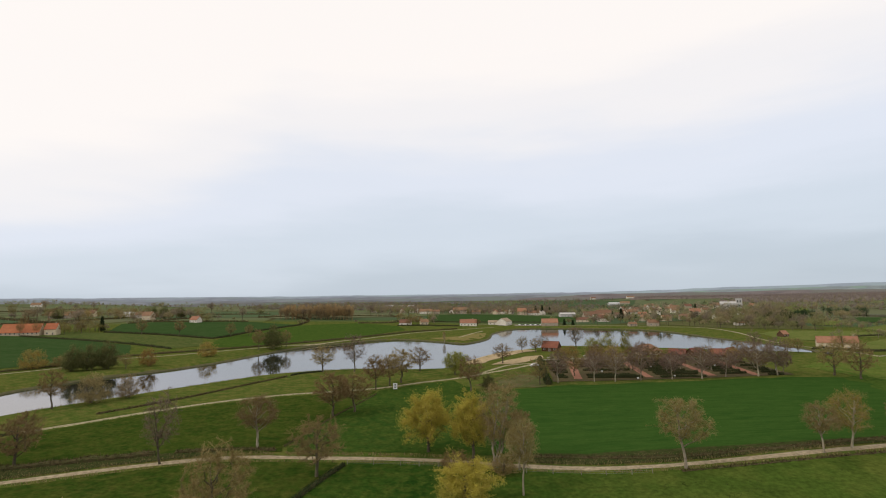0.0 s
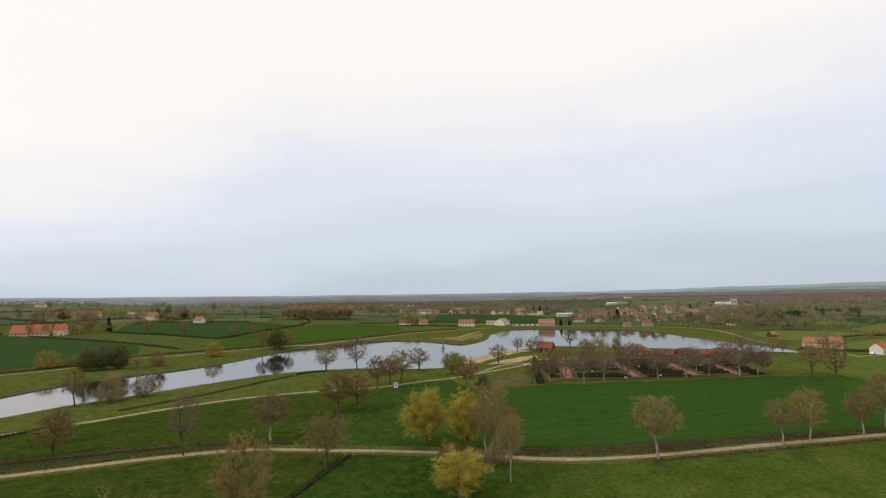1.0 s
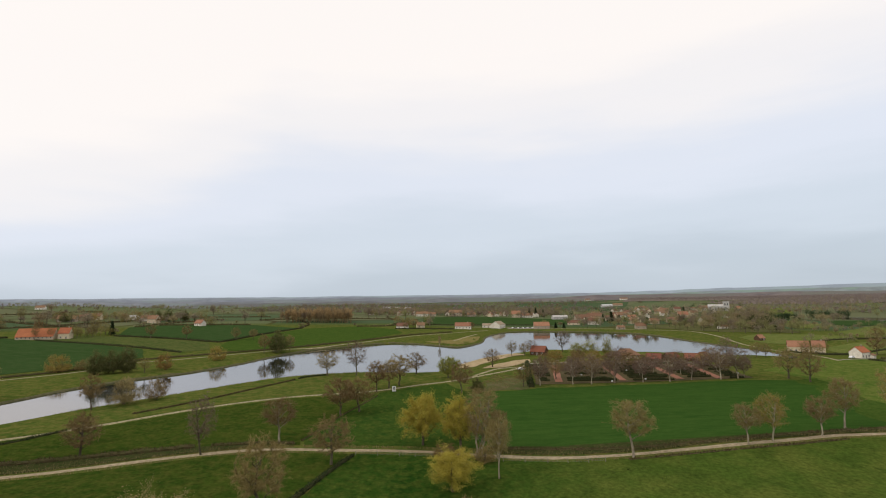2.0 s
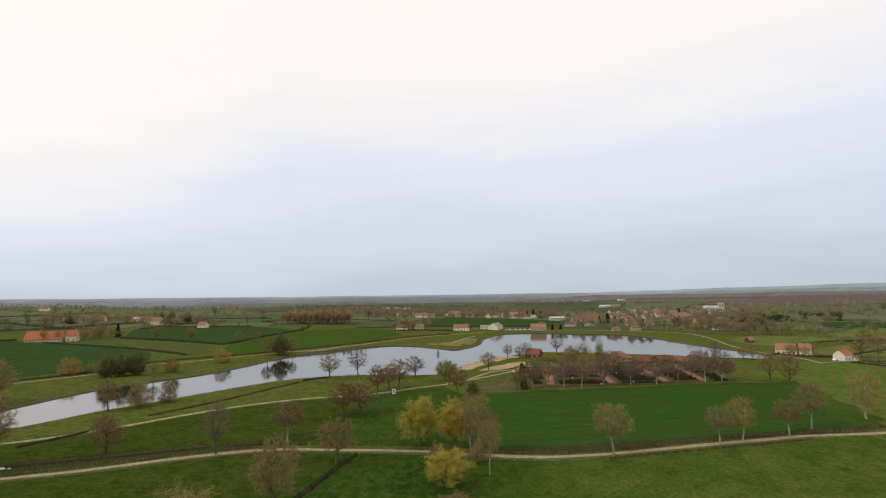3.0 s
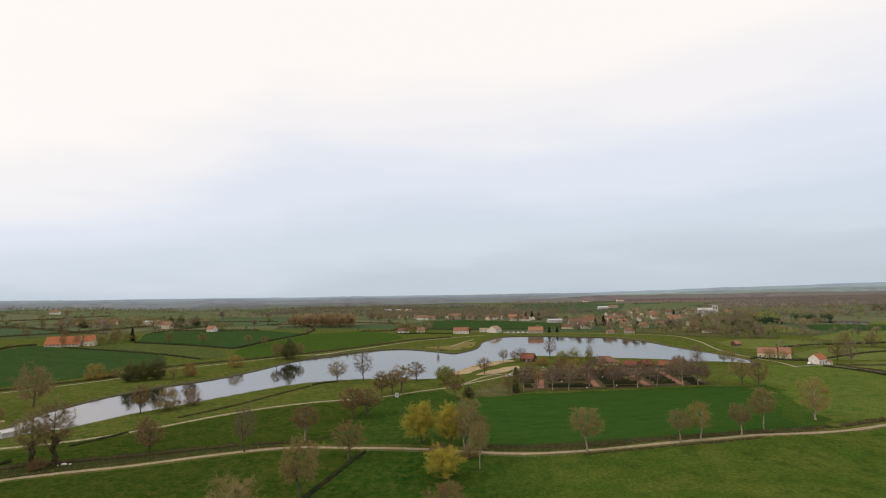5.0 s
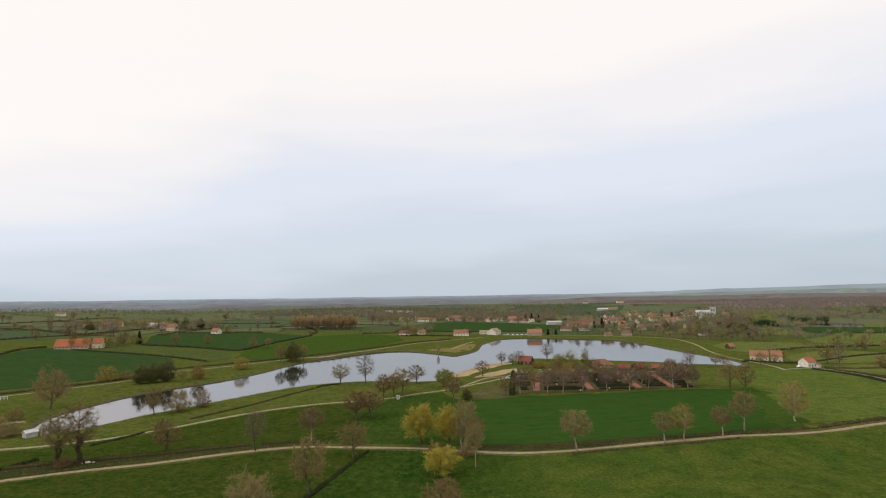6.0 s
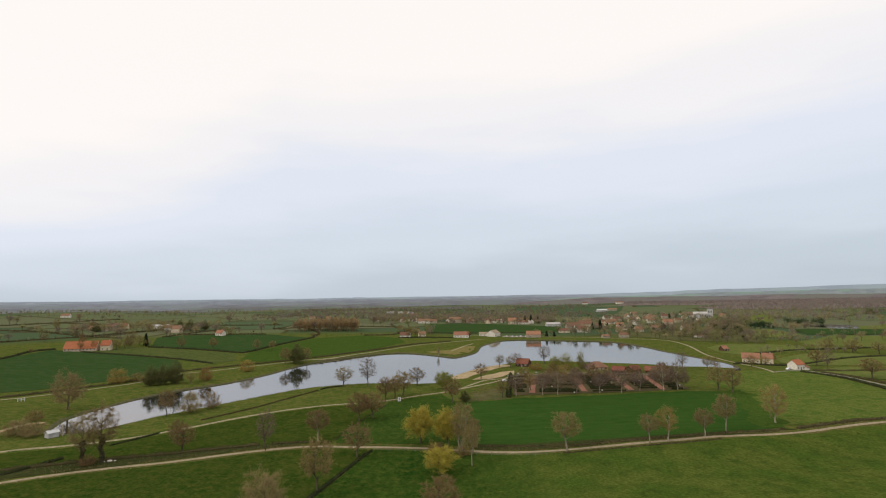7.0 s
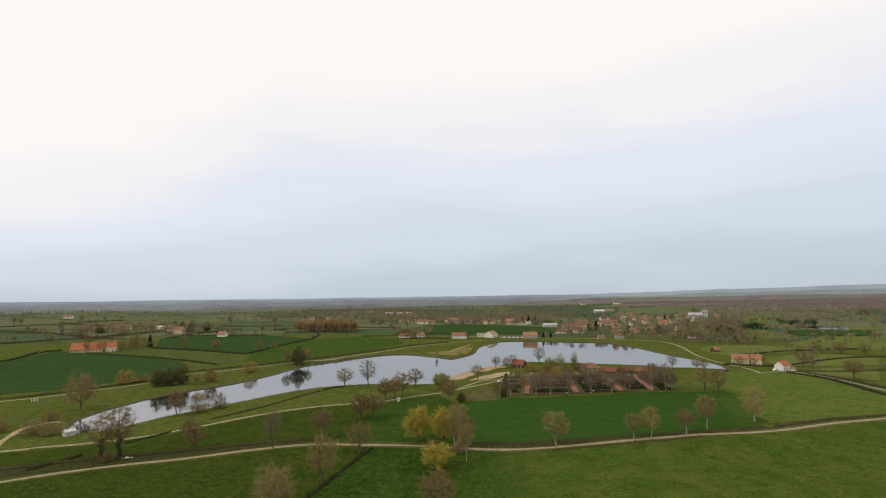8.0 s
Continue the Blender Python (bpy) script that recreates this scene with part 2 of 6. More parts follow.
M = {
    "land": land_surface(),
    "water": water_surface(),
    "crop": surface("young_wheat", (0.021, 0.055, 0.010), (0.034, 0.075, 0.014), 20.0, (0.041, 0.080, 0.016), 6.0, 0.95, 0.3, 0.5, stretch=(6, 6.0), grain=0.22, spec=0.0),
    "crop_far": surface("winter_crop", (0.025, 0.055, 0.015), (0.035, 0.067, 0.020), 25.0, (0.048, 0.073, 0.026), 8.0, 0.95, 0.3, 0.6, stretch=(70, 5.0), grain=0.22, spec=0.0),
    "meadow": surface("lush_meadow", (0.020, 0.043, 0.006), (0.038, 0.058, 0.009), 9.0, (0.060, 0.068, 0.014), 2.6, 0.95, 0.4, 0.6, grain=0.32, spec=0.0),
    "meadow_deep": surface("deep_meadow", (0.021, 0.051, 0.009), (0.035, 0.065, 0.011), 8.0, (0.056, 0.079, 0.015), 2.2, 0.95, 0.4, 0.6, grain=0.32, spec=0.0),
    "lower_field": surface("lower_field_grass", (0.015, 0.042, 0.006), (0.030, 0.060, 0.009), 9.0, (0.056, 0.077, 0.014), 2.4, 0.95, 0.4, 0.6, drift=(6, 44, (0.049, 0.080, 0.013)), grain=0.32, spec=0.0),
    "pasture_near": surface("grazed_pasture", (0.048, 0.073, 0.020), (0.072, 0.092, 0.026), 16.0, (0.092, 0.098, 0.032), 4.0, 0.95, 0.45, 0.6, grain=0.32, spec=0.0),
    "pasture_light": surface("light_pasture", (0.056, 0.096, 0.017), (0.086, 0.117, 0.023), 16.0, (0.115, 0.127, 0.032), 4.0, 0.95, 0.35, 0.6, grain=0.32, spec=0.0),
    "crop_margin": surface("thin_wheat_margin", (0.030, 0.064, 0.011), (0.046, 0.080, 0.014), 6.0, (0.062, 0.090, 0.018), 2.0, 0.95, 0.35, 0.6, grain=0.30, spec=0.0),
    # paler than the near pasture: the haze's lightening is put into the colour
    "pasture_pale": surface("hazy_pale_pasture", (0.080, 0.108, 0.026), (0.108, 0.132, 0.034), 18.0, (0.138, 0.144, 0.046), 5.0, 0.95, 0.35, 0.6, grain=0.28, spec=0.0),
    # the two hill fields have haze painted into their greyed greens
    "crop_haze": surface("hazy_hill_crop", (0.046, 0.076, 0.036), (0.060, 0.090, 0.044), 30.0, (0.072, 0.096, 0.050), 9.0, 0.95, spec=0.0),
    "pasture_haze": surface("hazy_hill_pasture", (0.082, 0.106, 0.050), (0.104, 0.124, 0.062), 30.0, (0.120, 0.128, 0.070), 9.0, 0.95, spec=0.0),
    "dry_grass": surface("dry_grass", (0.162, 0.141, 0.049), (0.216, 0.165, 0.070), 7.0, (0.119, 0.126, 0.038), 2.0, 0.95, 0.5, 0.5, grain=0.32, spec=0.0),
    "village_grass": surface("village_garden_grass", (0.062, 0.080, 0.026), (0.095, 0.098, 0.038), 16.0, (0.120, 0.100, 0.055), 5.0, 0.95, 0.3, 0.6, grain=0.25, spec=0.0),
    "rough_grass": surface("rough_verge_grass", (0.036, 0.042, 0.014), (0.056, 0.054, 0.022), 3.0, (0.030, 0.050, 0.012), 1.2, 0.95, 0.7, 0.3, grain=0.32, spec=0.0),
    "gravel": surface("track_gravel", (0.270, 0.215, 0.138), (0.340, 0.278, 0.188), 2.4, (0.215, 0.175, 0.105), 0.7, 0.95, 0.3, 0.1, grain=0.32),
    "path": surface("path_earth", (0.270, 0.235, 0.140), (0.350, 0.300, 0.200), 3.0, (0.170, 0.165, 0.070), 1.0, 0.95, 0.3, 0.1, grain=0.32),
    "road": surface("pale_road", (0.215, 0.195, 0.155), (0.275, 0.250, 0.205), 8.0, (0.175, 0.160, 0.115), 2.0, 0.95, 0.1),
    "sand": surface("beach_sand", (0.340, 0.255, 0.145), (0.430, 0.330, 0.195), 9.0, (0.230, 0.185, 0.090), 2.5, 0.95, 0.4, 0.5),
    "bank": surface("bank_earth", (0.075, 0.070, 0.034), (0.120, 0.106, 0.058), 2.0, (0.050, 0.062, 0.020), 0.8, 0.95, 0.5, 0.3),
    "red_gravel": surface("red_brick_gravel", (0.250, 0.115, 0.075), (0.310, 0.150, 0.100), 2.5, (0.200, 0.105, 0.070), 0.8, 0.95, 0.3, 0.15),
    "mulch": surface("garden_mulch", (0.070, 0.053, 0.026), (0.110, 0.075, 0.040), 4.0, (0.050, 0.062, 0.018), 1.5, 0.95, 0.6, 0.4),
    "litter": surface("leaf_litter", (0.150, 0.124, 0.108), (0.180, 0.150, 0.130), 20.0, (0.145, 0.128, 0.098), 60.0, 0.95, spec=0.0),
    "soil": surface("bare_soil", (0.092, 0.092, 0.036), (0.140, 0.122, 0.062), 1.2, (0.040, 0.062, 0.014), 0.5, 0.95, 0.4, 0.2),
    "bark": surface("bark", (0.085, 0.068, 0.046), (0.140, 0.112, 0.080), 0.5, (0.095, 0.095, 0.050), 1.4, 0.95, 0.6, 0.08, vary=0.2),
    "bark_pale": surface("pale_bark", (0.300, 0.255, 0.180), (0.430, 0.375, 0.280), 0.7, (0.190, 0.155, 0.105), 1.8, 0.95, 0.5, 0.1, vary=0.15),
    "twig": leaf_surface("bare_twigs", (0.165, 0.115, 0.050), (0.280, 0.198, 0.088), 0.2, 0.0),
    "twig_grey": leaf_surface("grey_twigs", (0.190, 0.150, 0.066), (0.300, 0.238, 0.108), 0.15, 0.0),
    "twig_purple": leaf_surface("purple_brown_twigs", (0.130, 0.092, 0.072), (0.210, 0.152, 0.118), 0.15, 0.0),
    "bud": leaf_surface("brown_buds", (0.148, 0.098, 0.035), (0.238, 0.162, 0.062), 0.2),
    "bud_olive": leaf_surface("olive_buds", (0.155, 0.135, 0.042), (0.260, 0.215, 0.075), 0.2),
    "bud_orange": leaf_surface("orange_buds", (0.236, 0.161, 0.041), (0.374, 0.260, 0.072), 0.15),
    "bud_tan": leaf_surface("tan_buds", (0.235, 0.178, 0.080), (0.380, 0.290, 0.132), 0.12),
    "bud_gold": leaf_surface("golden_buds", (0.300, 0.225, 0.070), (0.450, 0.340, 0.115), 0.12),
    "yellow_leaf": leaf_surface("yellow_spring_leaves", (0.335, 0.285, 0.045), (0.580, 0.490, 0.092), 0.03, 0.45),
    "fresh_leaf": leaf_surface("fresh_willow_leaves", (0.165, 0.180, 0.032), (0.310, 0.300, 0.075), 0.12),
    "green_leaf": leaf_surface("dark_evergreen_leaves", (0.078, 0.092, 0.030), (0.170, 0.176, 0.064), 0.2, 0.4),
    "needle": leaf_surface("conifer_needles", (0.022, 0.036, 0.015), (0.050, 0.070, 0.028), 0.2, 0.1),
    "ivy": leaf_surface("ivy_leaves", (0.060, 0.062, 0.026), (0.120, 0.105, 0.050), 0.1, 0.1),
    "hedge_leaf": leaf_surface("clipped_hedge_leaves", (0.022, 0.036, 0.012), (0.050, 0.064, 0.022), 0.15, 0.1),
    "hedge_core": surface("hedge_shade_wood", (0.034, 0.038, 0.015), (0.055, 0.052, 0.024), 0.8, rough=0.95, bump=0.5, bump_size=0.3),
    "bramble_core": surface("bramble_litter", (0.070, 0.058, 0.026), (0.100, 0.080, 0.040), 1.2, (0.055, 0.068, 0.020), 2.5, rough=0.95, bump=0.5, bump_size=0.3),
    "bramble": leaf_surface("bramble_stems", (0.058, 0.048, 0.021), (0.118, 0.090, 0.044), 0.15, 0.1),
    "straw": leaf_surface("dead_grass_blades", (0.150, 0.120, 0.050), (0.260, 0.205, 0.095), 0.1, 0.2),
    "blade": leaf_surface("grass_blades", (0.060, 0.105, 0.018), (0.125, 0.150, 0.034), 0.1, 0.3),
    "tussock": leaf_surface("coarse_dark_grass", (0.036, 0.058, 0.012), (0.064, 0.084, 0.020), 0.1, 0.4),
    "render_white": surface("white_render", (0.648, 0.588, 0.504), (0.768, 0.720, 0.624), 3.0, (0.540, 0.492, 0.408), 0.9, 0.9, 0.1, 0.2, vary=0.06),
    "render_cream": surface("cream_render", (0.55, 0.45, 0.31), (0.64, 0.54, 0.39), 3.0, (0.45, 0.37, 0.26), 0.9, 0.9, 0.1, 0.2, vary=0.12),
    "stone": surface("field_stone", (0.36, 0.30, 0.22), (0.48, 0.41, 0.31), 1.1, (0.27, 0.22, 0.16), 0.5, 0.95, 0.4, 0.3, vary=0.12),
    "timber": surface("dark_timber", (0.085, 0.050, 0.030), (0.130, 0.078, 0.046), 0.8, rough=0.85, bump=0.3, bump_size=0.1, vary=0.15),
    "tile_bright": surface("bright_orange_roof_tiles", (0.350, 0.122, 0.058), (0.425, 0.156, 0.076), 3.0, (0.250, 0.098, 0.056), 0.8, 0.85, 0.4, 0.3, vary=0.06),
    "tile_orange": surface("orange_roof_tiles", (0.285, 0.140, 0.085), (0.345, 0.175, 0.108), 3.0, (0.225, 0.118, 0.078), 0.8, 0.85, 0.4, 0.3, vary=0.10),
    "tile_brown": surface("weathered_roof_tiles", (0.190, 0.106, 0.066), (0.262, 0.147, 0.090), 3.0, (0.150, 0.095, 0.064), 0.8, 0.85, 0.4, 0.3, vary=0.2),
    "tile_pale": surface("faded_beige_roof_tiles", (0.300, 0.235, 0.160), (0.370, 0.300, 0.210), 3.0, (0.230, 0.180, 0.125), 0.9, 0.85, 0.4, 0.3),
    "tile_dark": surface("dark_red_roof_tiles", (0.170, 0.060, 0.042), (0.240, 0.088, 0.060), 2.0, (0.130, 0.055, 0.042), 0.7, 0.85, 0.4, 0.3, vary=0.12),
    "sheet_roof": surface("pale_sheet_roof", (0.48, 0.48, 0.47), (0.58, 0.58, 0.57), 5.0, (0.40, 0.39, 0.37), 1.2, 0.6, 0.2, 0.4, vary=0.1),
    "concrete": surface("grey_concrete", (0.42, 0.40, 0.38), (0.54, 0.52, 0.49), 4.0, (0.36, 0.34, 0.32), 1.2, 0.9, 0.1, 0.3),
    "frame": surface("window_frame_paint", (0.55, 0.52, 0.47), (0.64, 0.61, 0.56), 0.5, rough=0.6),
    "glass": surface("dark_window_glass", (0.020, 0.022, 0.025), (0.035, 0.038, 0.042), 1.0, rough=0.08, spec=0.6),
    "door": surface("painted_door", (0.120, 0.085, 0.060), (0.180, 0.130, 0.090), 0.6, rough=0.7, vary=0.3),
    "post_wood": surface("weathered_post", (0.190, 0.165, 0.130), (0.270, 0.240, 0.195), 0.3, rough=0.9, bump=0.3, bump_size=0.05),
    "wire": surface("fence_wire", (0.22, 0.22, 0.21), (0.30, 0.29, 0.28), 0.5, rough=0.5, metal=0.8),
    "white_paint": surface("white_sign_paint", (0.72, 0.72, 0.70), (0.80, 0.80, 0.78), 0.6, rough=0.5),
    "black_paint": surface("dark_sign_print", (0.030, 0.032, 0.034), (0.050, 0.050, 0.052), 0.4, rough=0.5),
    "car_white": surface("white_car_paint", (0.70, 0.70, 0.69), (0.78, 0.78, 0.77), 0.8, rough=0.3, spec=0.5),
    "car_dark": surface("dark_car_paint", (0.040, 0.042, 0.050), (0.060, 0.062, 0.070), 0.8, rough=0.3, spec=0.5),
    "tyre": surface("tyre_rubber", (0.018, 0.018, 0.018), (0.030, 0.030, 0.030), 0.2, rough=0.9),
    "wood_far": leaf_surface("distant_bare_woodland", (0.185, 0.150, 0.103), (0.272, 0.222, 0.156), 0.18, 0.45),
    # haze over the distant woods is mixed into this greyed, paled twig colour
    "wood_ridge": leaf_surface("hazy_ridge_woodland", (0.228, 0.186, 0.166), (0.265, 0.218, 0.194), 0.05, 0.5),
    "wood_tan": leaf_surface("tan_poplar_twigs", (0.330, 0.240, 0.115), (0.460, 0.340, 0.165), 0.1, 0.5),
    "wood_far_b": leaf_surface("distant_budding_woodland", (0.235, 0.186, 0.100), (0.340, 0.272, 0.150), 0.18, 0.45),
    "wood_green": leaf_surface("distant_green_trees", (0.175, 0.176, 0.074), (0.285, 0.272, 0.118), 0.18, 0.45),
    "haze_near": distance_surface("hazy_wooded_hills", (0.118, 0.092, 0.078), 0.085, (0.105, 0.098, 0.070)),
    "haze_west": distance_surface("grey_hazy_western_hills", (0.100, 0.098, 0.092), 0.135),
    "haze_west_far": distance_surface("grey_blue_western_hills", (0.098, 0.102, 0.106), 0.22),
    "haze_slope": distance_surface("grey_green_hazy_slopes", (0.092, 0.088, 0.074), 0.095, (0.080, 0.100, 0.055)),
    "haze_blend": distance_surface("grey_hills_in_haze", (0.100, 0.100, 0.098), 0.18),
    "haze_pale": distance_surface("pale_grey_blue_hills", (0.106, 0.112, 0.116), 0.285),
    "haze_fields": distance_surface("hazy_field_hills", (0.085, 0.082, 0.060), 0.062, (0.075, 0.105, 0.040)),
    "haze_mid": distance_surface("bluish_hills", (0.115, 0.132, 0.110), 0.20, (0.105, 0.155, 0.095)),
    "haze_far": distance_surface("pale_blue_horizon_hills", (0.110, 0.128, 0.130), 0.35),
}


# ---- building helpers ----
class Shape:
    """Gathers vertices and faces, with a material index a face."""

    def __init__(self):
        self.v, self.f, self.m = [], [], []

    def add(self, verts, faces, mi=0):
        o = len(self.v)
        self.v.extend(tuple(float(c) for c in q) for q in verts)
        self.f.extend(tuple(i + o for i in q) for q in faces)
        self.m.extend([mi] * len(faces))

    def box(self, x0, y0, z0, x1, y1, z1, mi=0):
        self.add([(x0, y0, z0), (x1, y0, z0), (x1, y1, z0), (x0, y1, z0), (x0, y0, z1), (x1, y0, z1), (x1, y1, z1), (x0, y1, z1)],
                 [(0, 3, 2, 1), (4, 5, 6, 7), (0, 1, 5, 4), (1, 2, 6, 5), (2, 3, 7, 6), (3, 0, 4, 7)], mi)

    def tube(self, pts, radii, sides, mi=0, cap=True):
        pts = [np.array(q, float) for q in pts]
        verts, faces = [], []
        for i, q in enumerate(pts):
            d = pts[min(i + 1, len(pts) - 1)] - pts[max(i - 1, 0)]
            d /= np.linalg.norm(d) + 1e-9
            a = np.cross(d, (0.31, 0.95, 0.05) if abs(d[2]) > 0.7 else (0, 0, 1))
            a /= np.linalg.norm(a) + 1e-9
            b = np.cross(d, a)
            for k in range(sides):
                s = 2 * math.pi * k / sides
                verts.append(q + radii[i] * (math.cos(s) * a + math.sin(s) * b))
        for i in range(len(pts) - 1):
            for k in range(sides):
                faces.append((i * sides + k, i * sides + (k + 1) % sides, (i + 1) * sides + (k + 1) % sides, (i + 1) * sides + k))
        if cap:
            faces.append(tuple(range((len(pts) - 1) * sides, len(pts) * sides)))
        self.add(verts, faces, mi)

    def blades(self, base, way, wide, mi=0):
        """Thin triangles from base along way; arrays of one row a blade."""
        base, way, wide = np.asarray(base), np.asarray(way), np.asarray(wide)
        o, n = len(self.v), len(base)
        v = np.stack([base - wide, base + wide, base + way], 1).reshape(-1, 3)
        self.v.extend(map(tuple, v.tolist()))
        self.f.extend((o + 3 * i, o + 3 * i + 1, o + 3 * i + 2) for i in range(n))
        self.m.extend([mi] * n)

    def mesh(self, name, mats, shade_smooth=False):
        me = bpy.data.meshes.new(name)
        me.from_pydata(self.v, [], self.f)
        for k in mats:
            me.materials.append(M[k])
        me.polygons.foreach_set("material_index", self.m)
        if shade_smooth:
            me.polygons.foreach_set("use_smooth", [True] * len(self.f))
        me.update()
        return me


def thing(name, shape, mats, label, category, kind="", group="", smooth_faces=False):
    return tagged(new(name, shape.mesh(name, mats, smooth_faces)), label, category, group, kind)


def part(name, shape, mats, parent, label="", smooth_faces=False):
    ob = new(name, shape.mesh(name, mats, smooth_faces))
    ob.parent = parent
    return tagged(ob, label) if label else ob


def ground_z(x, y):
    return float(height(np.array([x]), np.array([y]))[0])


def course(points, step=4.0):
    """A smooth open line through the points, with a point about every step metres."""
    p = np.array(points, float)
    p = np.vstack([2 * p[0] - p[1], p, 2 * p[-1] - p[-2]])
    out = []
    for i in range(1, len(p) - 2):
        a, b, c, d = p[i - 1:i + 3]
        k = max(1, int(np.linalg.norm(c - b) / step))
        for j in range(k):
            s = j / k
            out.append(0.5 * (2 * b + (c - a) * s + (2 * a - 5 * b + 4 * c - d) * s * s + (3 * b - a - 3 * c + d) * s ** 3))
    out.append(p[-2])
    return np.array(out)


def normals_of(line):
    d = np.gradient(line, axis=0)
    d /= np.linalg.norm(d, axis=1)[:, None] + 1e-9
    return np.stack([-d[:, 1], d[:, 0]], 1)


rng = np.random.default_rng(7)


# ---- lie of the land ----
LAKE = [
    (-150, 147), (-166, 150), (-178, 178), (-175.5, 213), (-165.5, 247), (-141, 283), (-127, 322), (-120, 357),
    (-105, 403), (-79, 435), (-61, 456), (-40, 464), (-18, 449), (0, 431), (17, 414), (36, 441), (43, 465),
    (50, 512), (63, 554), (86, 600), (115, 608), (143, 598), (178, 582), (204, 564), (220, 538), (227, 495),
    (227, 449), (230, 400), (236, 345), (225, 308), (206, 318), (188, 322), (172, 338), (127, 355), (82, 373),
    (67, 363), (46, 344), (29, 325), (12, 292), (-1, 261), (-38, 265), (-61, 261), (-83, 249), (-97, 231),
    (-117, 201), (-136, 174)]
WATER = -2.0


def smooth_loop(points, n):
    """A closed Catmull-Rom curve through the points, n steps a span."""
    p, out = np.array(points, float), []
    for i in range(len(p)):
        a, b, c, d = p[i - 1], p[i], p[(i + 1) % len(p)], p[(i + 2) % len(p)]
        for k in range(n):
            s = k / n
            out.append(0.5 * (2 * b + (c - a) * s + (2 * a - 5 * b + 4 * c - d) * s * s + (3 * b - a - 3 * c + d) * s ** 3))
    return np.array(out)


SHORE = smooth_loop(LAKE, 3)


def shore_distance(x, y):
    """Distance to the lake's edge, negative on the water."""
    p = np.stack([np.ravel(x), np.ravel(y)], 1).astype(float)
    best, inside = np.full(len(p), 1e9), np.zeros(len(p), bool)
    for a, b in zip(SHORE, np.roll(SHORE, -1, 0)):
        ab, ap = b - a, p - a
        s = np.clip((ap @ ab) / (ab @ ab), 0, 1)
        best = np.minimum(best, np.hypot(*(ap - s[:, None] * ab).T))
        cut = (a[1] > p[:, 1]) != (b[1] > p[:, 1])
        inside ^= cut & (p[:, 0] < (b[0] - a[0]) * (p[:, 1] - a[1]) / (b[1] - a[1] + 1e-12) + a[0])
    return np.where(inside, -best, best).reshape(np.shape(x))


def ramp(v, a, b):
    s = np.clip((v - a) / (b - a), 0, 1)
    return s * s * (3 - 2 * s)


def height(x, y):
    """The land's height: meadows about the lake, an upland behind its far bank, hills all round the horizon."""
    x, y = np.asarray(x, float), np.asarray(y, float)
    r = np.hypot(x, y)
    u = -0.736 * (x + 190) + 0.677 * (y - 235)          # metres behind the lake's far bank
    left = 0.040 * np.clip(u - 25, 0, 900) * ramp(u, 0, 200) * (1 - 0.45 * ramp(r, 1500, 2100))
    plain = 0.0185 * np.clip(r - 700, 0, 1250)
    left = left * (1 - 0.42 * ramp(np.arctan2(x, y), -0.72, -0.45) * ramp(r, 650, 1250))
    z = np.maximum(left, plain)
    z = z + 8 * np.exp(-((x - 490) / 150) ** 2 - ((y - 890) / 150) ** 2)
    z = z - 4.5 * np.exp(-((x - 285) / 42) ** 2 - ((y - 350) / 62) ** 2)      # hollow below the dam
    z = z + 10 * ramp(r, 1100, 1700) * ramp(np.arctan2(x, y), 0.22, 0.4) * (1 - ramp(r, 1800, 3200))
    z = z + ramp(r, 500, 1500) * (3 * np.sin(x / 310 + 1.1) * np.sin(y / 270) + 1.5 * np.sin(x / 130 + y / 170))
    z = z + 0.25 * np.sin(x / 23 + 0.5) * np.sin(y / 29) * ramp(r, 90, 160)
    flat = 1 - ramp(np.hypot(x - 608, (y - 706) / 1.2), 60, 115)                # level ground round the pond
    z = z + (3.0 - z) * flat
    side = np.interp(x, [-190, -135, -88, -47, 16, 47, 80, 108, 146, 203, 330], [40, 77, 99, 113, 108, 110, 113, 118, 125, 141, 167])
    z = z - 2.8 * np.exp(-((x - 12) / 46) ** 2) * ramp(y, 175, 118)              # the wet hollow where the willows grow
    z = z - 2.4 * ramp(side - 4 - y, 0, 26) * ramp(x, -70, 0)                   # and the meadow falling away below the track
    near = (np.abs(x) < 420) & (y > 60) & (y < 780)
    d = np.full(np.shape(x), 99.0)
    if near.any():
        d = np.array(d)
        d[near] = shore_distance(x[near], y[near]) if np.ndim(x) else shore_distance(x, y)
    return np.where(d < 0, -2.0 + np.maximum(0.35 * d, -1.5), -2.0 + (z + 2.0) * ramp(d, -6, 9) * ramp(d, -1, 3))


# ---- land, water, far hills ----
def grid_lines(parts):
    out = []
    for a, b, step in parts:
        out.extend(np.arange(a, b, step))
    return np.array(out + [parts[-1][1]])


def make_ground():
    side = [(430, 900, 30), (900, 2000, 80), (2000, 5600, 240)]
    xs = np.concatenate([-grid_lines(side)[::-1], np.arange(-425, 430, 5), grid_lines(side)])
    ys = grid_lines([(-3000, -400, 200), (-400, 40, 25), (40, 720, 5), (720, 1600, 25), (1600, 2600, 60), (2600, 5000, 160)])
    gx, gy = np.meshgrid(xs, ys)
    gz = height(gx, gy)
    me = bpy.data.meshes.new("ground")
    nx, ny = len(xs), len(ys)
    verts = np.stack([gx.ravel(), gy.ravel(), gz.ravel()], 1).tolist()
    faces = [(j * nx + i, j * nx + i + 1, (j + 1) * nx + i + 1, (j + 1) * nx + i) for j in range(ny - 1) for i in range(nx - 1)]
    me.from_pydata(verts, [], faces)
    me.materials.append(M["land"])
    me.polygons.foreach_set("use_smooth", [True] * len(faces))
